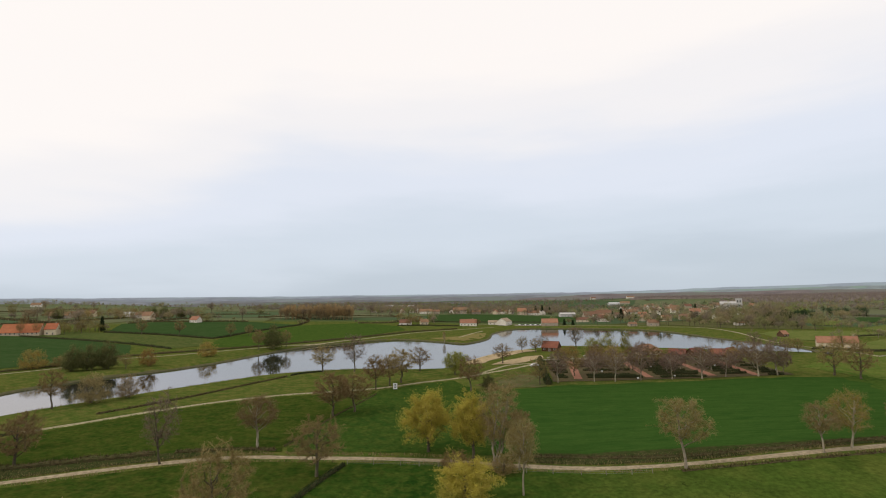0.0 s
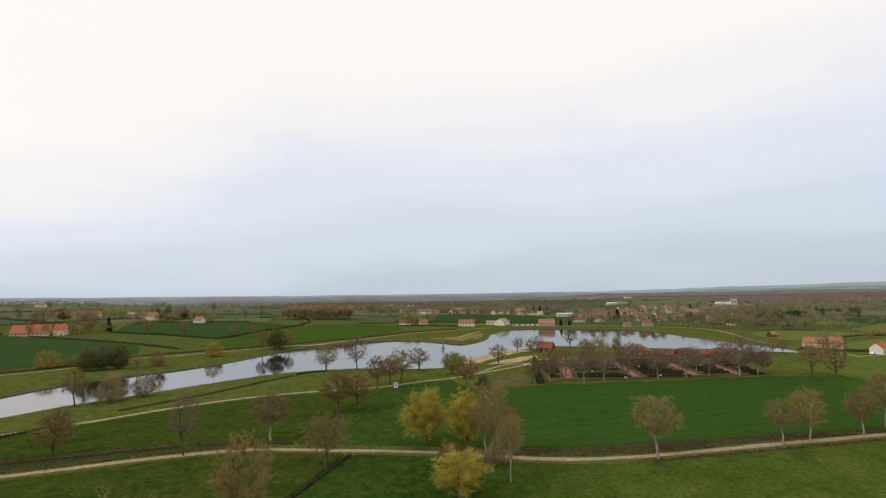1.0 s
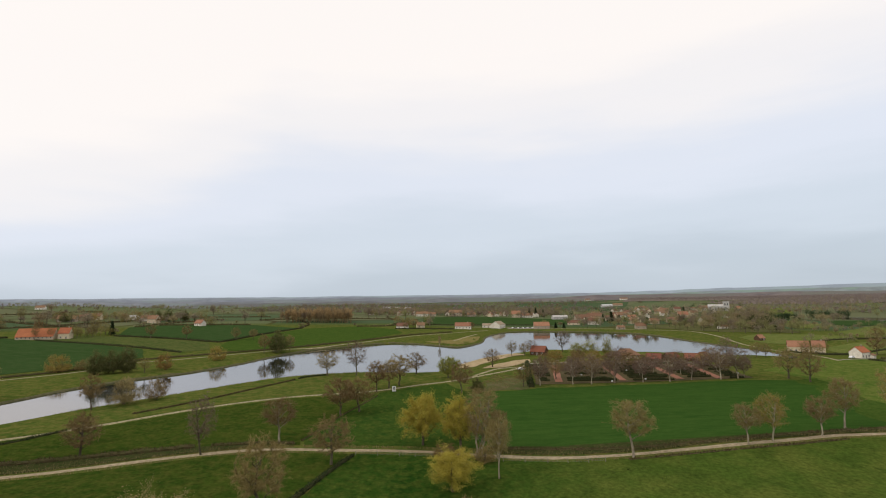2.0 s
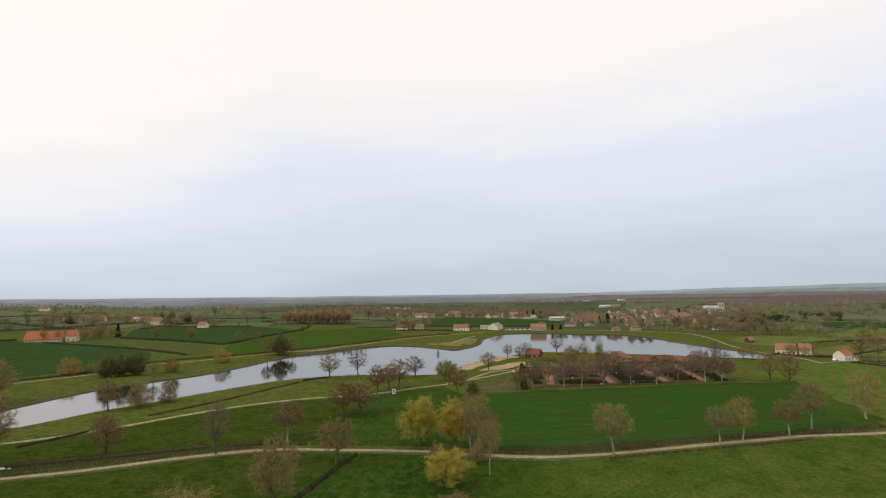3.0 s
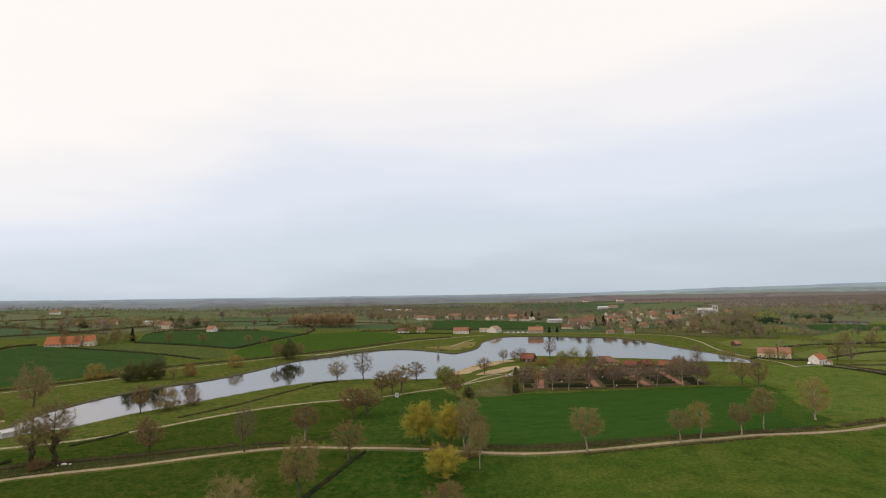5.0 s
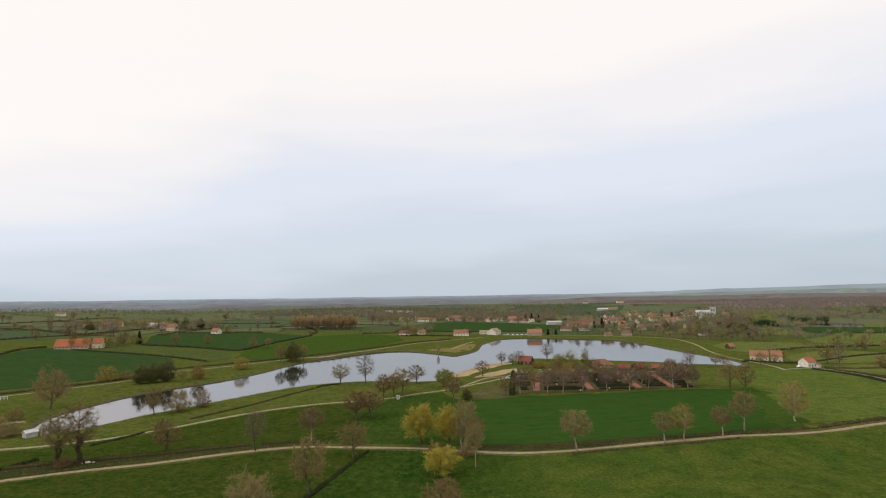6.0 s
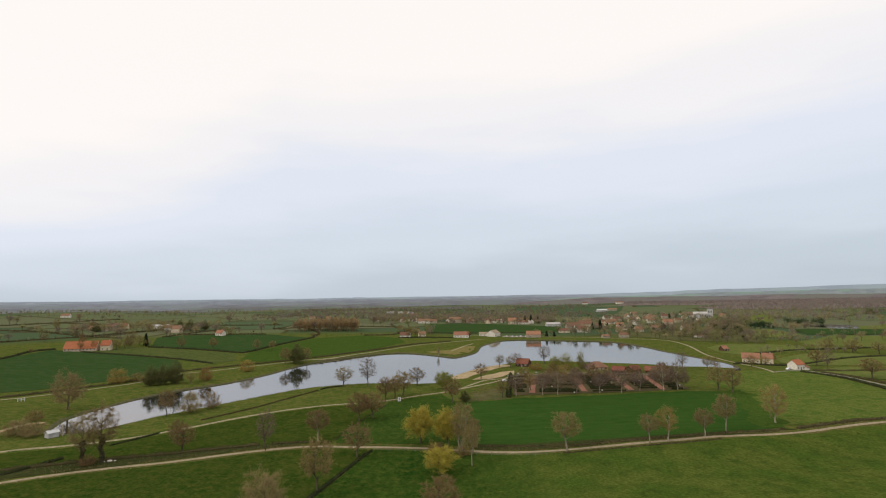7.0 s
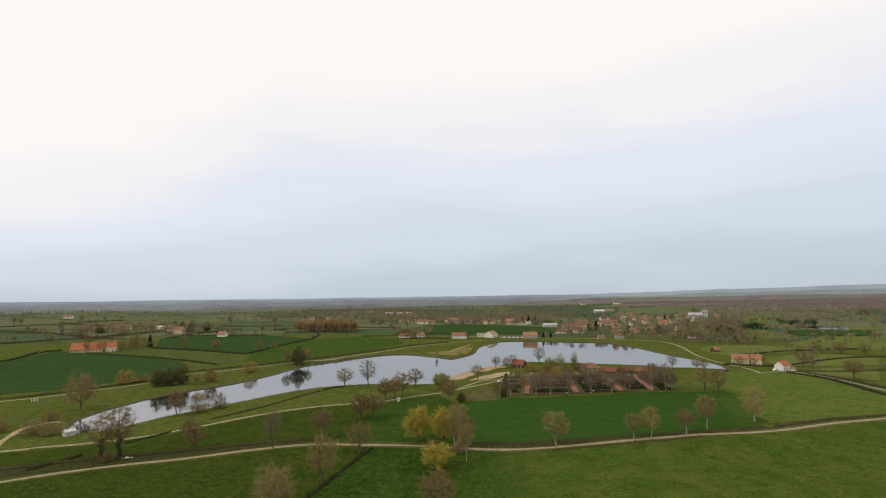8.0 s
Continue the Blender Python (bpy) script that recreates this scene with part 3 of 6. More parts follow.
    tagged(new("ground", me), "rolling green pasture land with a patchwork of distant fields", "ground", kind="structure")


make_ground()


def sheet(name, outline, mat, label, category, lift=0.06, cell=10.0, rough_edge=1.0, kind="structure"):
    """A patch of land laid over the ground: the outline is frayed, the inside cut into cells that follow the land."""
    line = []
    pts = np.array(outline, float)
    for i in range(len(pts)):
        a, b = pts[i], pts[(i + 1) % len(pts)]
        k = max(1, int(np.linalg.norm(b - a) / 4.0))
        for j in range(k):
            q = a + (b - a) * j / k
            w = noise.noise_vector(Vector((q[0] / 9, q[1] / 9, 3.1))) * rough_edge
            line.append((q[0] + w.x, q[1] + w.y, 0.0))
    bm = bmesh.new()
    bm.faces.new([bm.verts.new(q) for q in line])
    lo, hi = pts.min(0), pts.max(0)
    for axis in (0, 1):
        for c in np.arange(math.ceil(lo[axis] / cell) * cell, hi[axis], cell):
            co, no = [0, 0, 0], [0, 0, 0]
            co[axis], no[axis] = c, 1
            bmesh.ops.bisect_plane(bm, geom=bm.verts[:] + bm.edges[:] + bm.faces[:], plane_co=co, plane_no=no)
    bmesh.ops.triangulate(bm, faces=[f for f in bm.faces if len(f.verts) > 4])
    xy = np.array([v.co[:2] for v in bm.verts])
    for v, z in zip(bm.verts, height(xy[:, 0], xy[:, 1])):
        v.co.z = z + lift
    bmesh.ops.recalc_face_normals(bm, faces=bm.faces)
    if sum(f.normal.z for f in bm.faces) < 0:
        bmesh.ops.reverse_faces(bm, faces=bm.faces)
    me = bpy.data.meshes.new(name)
    bm.to_mesh(me)
    bm.free()
    me.materials.append(M[mat])
    return tagged(new(name, me), label, category, kind=kind)


def ribbon(name, points, width, mat, label, category, lift=0.10, crown=0.06, wobble=0.25, kind="structure"):
    line = course(points, 2.5)
    nrm = normals_of(line)
    s = Shape()
    prof = [(-0.5, -0.10), (-0.32, crown * 0.3), (0.0, crown), (0.32, crown * 0.3), (0.5, -0.10)]
    rows = []
    for i, (q, n_) in enumerate(zip(line, nrm)):
        w = width * (1 + wobble * noise.noise(Vector((q[0] / 6, q[1] / 6, 1.7))))
        for o, dz in prof:
            edge = 0.12 * width * noise.noise(Vector((q[0] / 2.2, q[1] / 2.2, o * 5))) if abs(o) > 0.4 else 0
            p = q + n_ * (o * w + edge)
            rows.append((p[0], p[1], dz))
    xy = np.array(rows)
    z = height(xy[:, 0], xy[:, 1])
    verts = [(a, b, zz + lift + dz) for (a, b, dz), zz in zip(rows, z)]
    k = len(prof)
    faces = [(i * k + j + 1, i * k + j, (i + 1) * k + j, (i + 1) * k + j + 1) for i in range(len(line) - 1) for j in range(k - 1)]
    s.add(verts, faces)
    return thing(name, s, [mat], label, category, kind, smooth_faces=True)


# the lake
edge = SHORE + 0
bm = bmesh.new()
bm.faces.new([bm.verts.new((q[0] + n_[0] * 4.0, q[1] + n_[1] * 4.0, WATER)) for q, n_ in zip(edge, normals_of(np.vstack([edge, edge[:1]]))[:-1])])
bmesh.ops.triangulate(bm, faces=bm.faces)
bmesh.ops.recalc_face_normals(bm, faces=bm.faces)
if sum(f.normal.z for f in bm.faces) < 0:
    bmesh.ops.reverse_faces(bm, faces=bm.faces)
me = bpy.data.meshes.new("lake")
bm.to_mesh(me)
bm.free()
me.materials.append(M["water"])
tagged(new("lake", me), "calm grey lake mirroring the overcast sky", "water", kind="structure")


def shore_strip():
    s = Shape()
    loop = smooth_loop(LAKE, 6)
    nrm = normals_of(np.vstack([loop[-1:], loop, loop[:1]]))[1:-1]
    area = np.sum(loop[:, 0] * np.roll(loop[:, 1], -1) - np.roll(loop[:, 0], -1) * loop[:, 1])
    out = -1 if area > 0 else 1
    verts = []
    for q, n_ in zip(loop, nrm):
        w = 0.5 + 0.5 * noise.noise(Vector((q[0] / 8, q[1] / 8, 0.3)))
        for o, up in ((-1.2, -0.25), (0.2, 0.16), (0.4 + w, 0.24), (0.9 + w * 1.6, -0.05)):
            p = q + out * n_ * o
            verts.append((p[0], p[1], max(ground_z(*p), WATER - 0.3) + up))
    n = len(loop)
    faces = []
    for i in range(n):
        for j in range(3):
            a, b = i * 4 + j, ((i + 1) % n) * 4 + j
            faces.append((a, a + 1, b + 1, b) if out > 0 else (a + 1, a, b, b + 1))
    s.add(verts, faces)
    thing("lake_bank", s, ["bank"], "strip of bare brown earth and stones along the waterline", "bank", "structure", smooth_faces=True)


shore_strip()


def far_ridge(name, radius, top, mat, label, a0=-65, a1=65, seed=0.0, rough=1.0):
    """A long ridge of hills on the horizon, a solid hump with a wavy crest that sinks towards its ends."""
    s, n = Shape(), 260
    for i in range(n):
        a = radians(a0 + (a1 - a0) * i / (n - 1))
        h = top(a) + rough * (7 * noise.noise(Vector((a * 9, seed, 0))) + 3 * noise.noise(Vector((a * 34, seed, 1))) + 1.3 * noise.noise(Vector((a * 110, seed, 2))))
        end = min(a - radians(a0), radians(a1) - a)
        h = h * (0.30 + 0.70 * float(ramp(np.array(end), 0.0, 0.16)))
        for r_, z in ((radius - 260, -12), (radius - 150, h * 0.62), (radius - 60, h * 0.93), (radius, h), (radius + 150, h * 0.7)):
            s.v.append((math.sin(a) * r_, math.cos(a) * r_, z))
    for i in range(n - 1):
        for j in range(4):
            s.f.append((i * 5 + j, (i + 1) * 5 + j, (i + 1) * 5 + j + 1, i * 5 + j + 1))
            s.m.append(0)
    thing(name, s, [mat], label, "hills", "structure", smooth_faces=True)


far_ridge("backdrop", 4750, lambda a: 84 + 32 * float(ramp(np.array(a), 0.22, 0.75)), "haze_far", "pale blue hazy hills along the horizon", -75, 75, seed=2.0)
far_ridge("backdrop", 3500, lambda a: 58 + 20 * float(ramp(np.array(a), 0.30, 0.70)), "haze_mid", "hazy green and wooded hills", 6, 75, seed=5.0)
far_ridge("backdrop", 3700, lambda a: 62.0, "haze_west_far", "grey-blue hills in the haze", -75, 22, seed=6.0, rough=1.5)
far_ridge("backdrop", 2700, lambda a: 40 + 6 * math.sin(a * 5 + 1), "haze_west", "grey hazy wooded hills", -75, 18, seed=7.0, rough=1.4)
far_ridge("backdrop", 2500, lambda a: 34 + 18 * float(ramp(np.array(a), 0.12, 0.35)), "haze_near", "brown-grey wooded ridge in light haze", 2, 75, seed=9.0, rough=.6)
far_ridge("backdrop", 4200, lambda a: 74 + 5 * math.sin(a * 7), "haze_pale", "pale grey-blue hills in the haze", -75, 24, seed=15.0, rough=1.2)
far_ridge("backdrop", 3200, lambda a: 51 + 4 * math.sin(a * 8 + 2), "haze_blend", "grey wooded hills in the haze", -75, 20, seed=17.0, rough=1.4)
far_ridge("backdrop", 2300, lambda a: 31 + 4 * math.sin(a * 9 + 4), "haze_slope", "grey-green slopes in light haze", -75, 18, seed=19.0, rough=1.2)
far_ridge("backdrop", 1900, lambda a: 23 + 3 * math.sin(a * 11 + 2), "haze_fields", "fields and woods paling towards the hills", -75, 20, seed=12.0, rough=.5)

# fields and meadows
sheet("car_park", [(88, 634), (104, 629), (128, 631), (132, 640), (118, 648), (92, 650)], "road", "pale gravel car park beside the lakeside hall", "ground", 0.2, 8, 1.5)
sheet("wheat_field", [(13, 189), (44, 198), (80, 204), (117, 208.5), (139, 211.5), (166, 208.5), (164, 197), (151, 163), (139, 130.5), (134, 127),
                      (111, 122.2), (66.6, 118.9), (32.3, 120.6), (12.6, 123.6), (8.1, 153.8)], "crop", "dense young wheat in deep green drilled rows", "field", 0.10, rough_edge=2.5)
sheet("meadow", [(12.6, 122.6), (8.1, 153.8), (13, 189), (4, 214), (-8, 208), (-24, 194), (-31.2, 156.3), (-37.7, 126), (-35.8, 121.3), (-10.6, 124)], "meadow_deep",
      "deep green meadow between the track and the lake path", "field", 0.08)
sheet("meadow", [(-36.8, 121.2), (-38.7, 125.8), (-31.2, 156.3), (-25, 193), (-41, 189), (-57, 185), (-74, 174), (-90, 160), (-112, 135), (-138, 118), (-153, 113),
                 (-165, 108), (-150, 84), (-128, 96), (-91, 108), (-66.2, 115.8)], "meadow", "green meadow sloping between two tracks", "field", 0.08)
sheet("meadow", [(-300, -60), (-300, 20), (-139, 73), (-122, 82), (-106, 89.5), (-88, 95.5), (-65.2, 105.9), (-47.5, 113.1), (-22.9, 115), (-29.8, 86.2), (-35.7, 60.8), (-70.1, -80.1)],
      "meadow", "grazed green meadow below the track", "field", 0.14, 7)
sheet("meadow", [(-21.9, 115.2), (-11.7, 115.6), (2, 115.2), (32.3, 108.1), (48.1, 106.8), (63.7, 108.3), (80.3, 110.1), (108, 115), (146, 120.5), (175, 130.5), (203, 136), (331.2, 158.8), (442.5, 65.7), (316, -81.9),
                 (-69.2, -80.1), (-34.8, 61), (-28.8, 86.5)], "lower_field", "green meadow growing yellower and drier away from the hedge", "field", 0.14, 7)
sheet("verge", [(13.6, 124.5), (32.3, 121.6), (66.6, 119.9), (111, 123.2), (134, 128), (146, 128), (129, 122.5), (94.1, 117.8), (63.7, 113.7), (48.1, 112.5), (32.3, 113.7), (13.6, 118.4)], "rough_grass",
      "brown rough grass bank between track and wheat", "verge", 0.13, 6, 0.7)
sheet("verge", [(-150, 90), (-128, 99), (-91, 109.5), (-66.2, 117.9), (-50.5, 120.4), (-50.5, 117.8), (-66.2, 111.4), (-88, 101.6), (-122, 88.6), (-146, 76)], "rough_grass",
      "brown rough grass bank beside the track", "verge", 0.12, 6, 0.7)
sheet("pasture", [(141, 133), (153, 163), (166, 197), (168, 209), (165, 240), (190, 262), (215, 285), (240, 284), (258, 286), (256, 246), (246, 196), (236, 152), (205, 146), (178, 141)],
      "pasture_light", "light green pasture running up to the houses", "field", 0.08, rough_edge=2.5)
sheet("winter_crop", [(-376, 359), (-378, 431), (-342, 419), (-293, 402), (-230, 383), (-205, 340), (-222, 290), (-250, 250), (-275, 235), (-340, 250), (-420, 270)], "crop_far",
      "dark green winter crop on the far slope", "field", 0.18, 12)
sheet("pasture", [(-345, 426), (-298, 409), (-234, 392), (-194, 374), (-180, 388), (-201, 434), (-297, 457), (-330, 464)], "pasture_near",
      "light yellowish green pasture below the farm", "field", 0.18, 12)
sheet("winter_crop", [(-302, 467), (-204, 442), (-193, 444), (-181, 492), (-158, 577), (-225, 612), (-327, 586), (-344, 555)], "crop_far",
      "deep green crop field inside hedges", "field", 0.18, 12)
sheet("meadow", [(-188, 438), (-177, 484), (-154, 571), (-102, 613), (-52, 600), (-40, 560), (-68, 484), (-110, 425), (-150, 384), (-176, 384)], "crop_margin",
      "green grazing meadow above the lake", "field", 0.18, 12)
sheet("winter_crop", [(-20, 678), (165, 705), (219, 750), (193, 850), (49, 880), (-25, 852)], "crop_far", "long green field behind the lakeside houses", "field", 0.25, 20)
sheet("dry_meadow", [(-12, 452), (2, 436), (17, 420), (32, 441), (38, 466), (44, 512), (28, 508), (14, 470)], "dry_grass", "yellow dry grass on the point in the lake", "field", 0.12)
sheet("rough_grass", [(18, 192), (40, 199), (45, 222), (34, 226), (22, 212)], "village_grass", "brown rough grass beside the wheat", "field", 0.12, 5, 4.0)
sheet("beach", [(9, 276), (14, 293), (30, 322), (45, 338), (56, 340), (60, 330), (50, 322), (38, 305), (27, 286), (20, 270), (13, 266)], "sand",
      "pale sandy beach beside the lake", "beach", 0.14, 6, 2.0)
sheet("sand_patch", [(26, 263), (36, 266), (46, 276), (56, 292), (58, 304), (48, 300), (38, 287), (30, 276)], "sand", "worn sandy ground round a bare tree", "beach", 0.15, 6, 2.2)
sheet("garden_ground", [(44, 207), (80, 211), (117, 215), (139, 217), (146, 216.5), (150, 240), (154, 270), (146, 282), (100, 290), (58, 284), (50, 250)], "mulch",
      "dark mulch and low planting between the hedges", "garden", 0.10, 8)
sheet("dirt_patch", [(-16.2, 111.1), (-14.3, 110.9), (-12.1, 111.8), (-11.9, 113), (-13.7, 113.6), (-15.8, 112.8)], "soil", "bare trodden earth at a field gate", "ground", 0.10, 1.0, 2.2)

sheet("field_margin", [(158, 210), (157, 197), (145, 163), (133, 131), (142, 129), (146, 134), (157, 163), (171, 197), (173, 212)], "crop_margin",
      "thin wheat giving way to pasture grass", "field", 0.13, 8, 5.0)
# pastures and fields east of the dam
for east_name, east_outline, east_mat, east_label in (
        ("pasture", [(270, 416), (280, 455), (321, 489), (357, 470), (374, 439), (344, 402), (314, 405), (282, 400)], "pasture_pale", "light green pasture below the village trees"),
        ("pasture", [(302, 377), (344, 390), (370, 378), (378, 347), (345, 306), (313, 320), (299, 338), (291, 356)], "pasture_pale", "light green pasture between hedges"),
        ("pasture", [(286, 304), (311, 315), (322, 282), (284, 236), (270, 250), (270, 280)], "pasture_pale", "light green pasture beside the lane"),
        ("pasture", [(402, 496), (496, 563), (538, 536), (560, 470), (424, 403), (414, 432), (405, 445), (388, 456)], "pasture_pale", "wide light green pasture on the gentle slope"),
        ("winter_crop", [(501, 644), (566, 655), (603, 612), (551, 551), (499, 568), (470, 576)], "crop_far", "deep green crop strip on the slope"),
        ("pasture", [(452, 661), (480, 664), (463, 573), (423, 548), (403, 552)], "pasture_pale", "yellow-green pasture among brown trees"),
        ("pasture", [(676, 1027), (721, 1040), (600, 840), (556, 771), (526, 758), (542, 820)], "pasture_pale", "yellow-green pasture on the slope behind the pines"),
        ("pasture", [(457, 817), (637, 1052), (560, 900), (518, 838), (449, 787)], "pasture_pale", "light green field below the church"),
        ("pasture", [(634, 694), (700, 720), (625, 622), (587, 637)], "pasture_pale", "yellow-green pasture beside the pond"),
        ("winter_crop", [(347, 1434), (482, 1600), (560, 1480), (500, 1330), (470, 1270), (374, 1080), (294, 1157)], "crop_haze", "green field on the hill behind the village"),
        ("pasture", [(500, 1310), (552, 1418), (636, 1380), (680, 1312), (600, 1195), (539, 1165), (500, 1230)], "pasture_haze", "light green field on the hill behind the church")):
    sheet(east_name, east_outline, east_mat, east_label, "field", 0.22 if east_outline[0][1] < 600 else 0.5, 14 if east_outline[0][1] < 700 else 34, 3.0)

# leaf litter under the woods
for wood_outline in ([(690, 1240), (760, 1140), (840, 1080), (960, 1030), (1070, 965), (1250, 1000), (1150, 1250), (800, 1300), (690, 1290)], [(555, 1510), (900, 1240), (1355, 1070), (1510, 1500), (1100, 1910), (690, 1860)]
                     ):
    sheet("wood_floor", wood_outline, "litter", "brown leaf litter under bare trees", "ground", 0.5, 60, 6.0)

sheet("village_green", [(285, 540), (340, 505), (366, 490), (395, 560), (440, 655), (500, 740), (470, 750), (320, 670), (215, 655), (262, 622)], "village_grass",
      "green gardens and brown verges under the village trees", "ground", 0.3, 40, 5.0)

# tracks and paths
TRACK = [(-190, 40), (-160, 62), (-135, 77.5), (-122, 85.8), (-106, 93.2), (-88, 99.1), (-66.2, 109.1), (-47.5, 116), (-27.9, 117.7), (-11.7, 119.2), (2, 118.7),
         (16.8, 115.1), (32.3, 111.4), (48.1, 110.4), (63.7, 111.5), (80.3, 113.6), (94.1, 115.6), (108, 118.5), (129, 120.3), (146, 124), (175, 134), (203, 140), (260, 152), (330, 166)]
LAKE_PATH = [(-230, 92), (-165, 112), (-153, 117.4), (-138, 122.5), (-121, 132), (-103.5, 149), (-91, 163), (-74.5, 177.7), (-56, 189), (-40, 194), (-24, 200.3),
             (-8, 212), (7, 221), (19, 233), (38.4, 254), (49, 272), (56, 294)]
BANK_PATH = [(-330, 170), (-253, 215), (-232, 234), (-219, 252), (-203, 276), (-193, 312), (-176, 328), (-148, 362), (-113, 398), (-80, 442), (-52, 478), (-21, 527), (20, 564), (60, 600)]
ribbon("farm_track", TRACK, 2.3, "gravel", "pale gravel farm track between fields", "track")
ribbon("lake_path", LAKE_PATH, 2.6, "path", "pale earth footpath across the meadow", "path")
ribbon("bank_path", BANK_PATH, 1.8, "path", "pale path along the far bank", "path", 0.16)
ribbon("lake_path", [(14, 227), (26, 250), (34, 262), (48, 268)], 2.0, "path", "narrow earth path towards the beach", "path", 0.12)
ribbon("point_path", [(14, 455), (18, 468), (30, 510), (42, 540)], 2.4, "path", "narrow sandy path over the point", "path", 0.2)
ribbon("dam_road", [(233, 275), (239, 300), (243, 340), (250, 400), (268, 470), (277, 528), (268, 556), (236, 584), (206, 606), (160, 622), (122, 640), (80, 652), (40, 650)], 2.4, "path",
       "pale road along the lake dam", "road", 0.2)
ribbon("lane", [(236, 280), (262, 288), (266, 262), (263, 232), (260, 200), (262, 170)], 2.2, "road", "narrow pale lane beside a hedge", "road", 0.12)
ribbon("lane", [(-172, 119), (-176, 126), (-180, 136), (-184, 146), (-183, 156), (-178, 162)], 2.6, "sand", "short earth path to the lake outlet", "path", 0.13)


# ---- trees ----
def unit(v):
    return v / (np.linalg.norm(v) + 1e-9)


def grow(r, h, w, trunk, limbs, kids, lean, up, trunk_r, stems=1, lump=0.30):
    """Branches of a tree as (level, points, radii). h, w: height and crown width; trunk: share of the height below the crown;
    lean: how low the crown is widest; up: how steeply the limbs climb."""
    low = h * trunk
    mid_z, half = low + (h - low) * (0.44 if up < 1.2 else 0.55), h - low
    seed = r.uniform(0, 50)
    up_v, down_v = (half * .56, half * .44) if stems == 1 or up > 1.2 else (h * .70, h * .30)
    if stems > 1 and up < 1.2:
        mid_z = h * .30

    def crown_point(a, b):
        d = unit(r.normal(0, 1, 3))
        rho = (a ** 3 + (b ** 3 - a ** 3) * r.random()) ** (1 / 3)
        rho *= 0.90 + lump * noise.noise(Vector(d * 2.1) + Vector((seed, 0, 0)))
        v = up_v if d[2] > 0 else down_v
        return np.array((d[0] * w / 2 * rho, d[1] * w / 2 * rho, mid_z + d[2] * v * rho))

    def curve(p, q, n, wig, rise):
        if n == 2:
            return np.array([p, q])
        t = np.linspace(0, 1, n)[:, None]
        ln = np.linalg.norm(q - p)
        pts = p + (q - p) * t + np.sin(t * math.pi) * np.array((0, 0, rise * ln))
        pts[1:-1] += r.normal(0, wig * ln, (n - 2, 3))
        return pts

    out = []
    for st in range(stems):
        foot = np.array((0, 0, -.2)) + (np.array((*r.normal(0, w * .07, 2), 0)) if stems > 1 else 0)
        tip = np.array((*r.normal(0, w * (.05 if stems == 1 else .16), 2), h * .80))
        sp = curve(foot, tip, 8, .012, 0)
        out.append((0, sp, [trunk_r * f for f in (1.25, .95, .86, .76, .62, .46, .30, .12)]))
        for i in range(limbs):
            f = i / max(1, limbs - 1)
            zs = low * .82 + (h * .62 - low * .82) * f
            k = np.interp(zs, sp[:, 2], np.arange(8))
            p = sp[int(k)] + (sp[min(int(k) + 1, 7)] - sp[int(k)]) * (k - int(k))
            az = i * 2.4 + st * 1.1 + r.uniform(-.35, .35)
            el = -.15 + 1.15 * f + r.uniform(-.12, .12)
            rho = r.uniform(.62, .82)
            q = np.array((math.cos(az) * math.cos(el) * w / 2 * rho, math.sin(az) * math.cos(el) * w / 2 * rho, mid_z + math.sin(el) * half * .52 * rho))
            out.append((1, curve(p, q, 6, .035, -.06 * up), [trunk_r * c for c in (.46, .38, .30, .22, .15, .07)]))

    def hang_on(level, number, a, b, n, rad):
        nodes = np.concatenate([q[1:] for lv, q, _ in out if lv in (level - 1, max(0, level - 2))])
        reach = np.hypot(nodes[:, 0], nodes[:, 1])
        for _ in range(number):
            q = crown_point(a, b)
            cost = np.linalg.norm(nodes - q, axis=1) + 1.2 * np.clip(reach - math.hypot(q[0], q[1]), 0, None) + 0.8 * np.clip(nodes[:, 2] - q[2], 0, None)
            cost[nodes[:, 2] < (low * .75 if stems == 1 else .2)] += 50
            p = nodes[int(np.argmin(cost))]
            out.append((level, curve(p, q, n, .05, -.05 * up), list(np.linspace(rad, rad * .35, n))))

    hang_on(2, 20 * kids, .45, .92, 4, max(.035, trunk_r * .13))
    hang_on(3, 90 * kids, .50, 1.03, 2, .018)
    return out


def twigs(shape, r, branches, n, length, width, mi, spread=0.8, hang=0.0, levels=(2, 3)):
    segs = [(p[i], p[i + 1]) for lvl, p, _ in branches if lvl in levels for i in range(len(p) - 1)]
    a, b = np.array([q[0] for q in segs]), np.array([q[1] for q in segs])
    k = r.integers(0, len(segs), n)
    s = r.random((n, 1))
    base = a[k] + (b[k] - a[k]) * s
    d = (b - a)[k]
    d = d / (np.linalg.norm(d, axis=1)[:, None] + 1e-9) + r.normal(0, spread, (n, 3))
    d[:, 2] -= hang
    d = d / (np.linalg.norm(d, axis=1)[:, None] + 1e-9)
    side = np.cross(d, r.normal(0, 1, (n, 3)))
    side = side / (np.linalg.norm(side, axis=1)[:, None] + 1e-9)
    ln = length * r.uniform(.5, 1.3, (n, 1))
    shape.blades(base, d * ln, side * width * r.uniform(.6, 1.3, (n, 1)), mi)


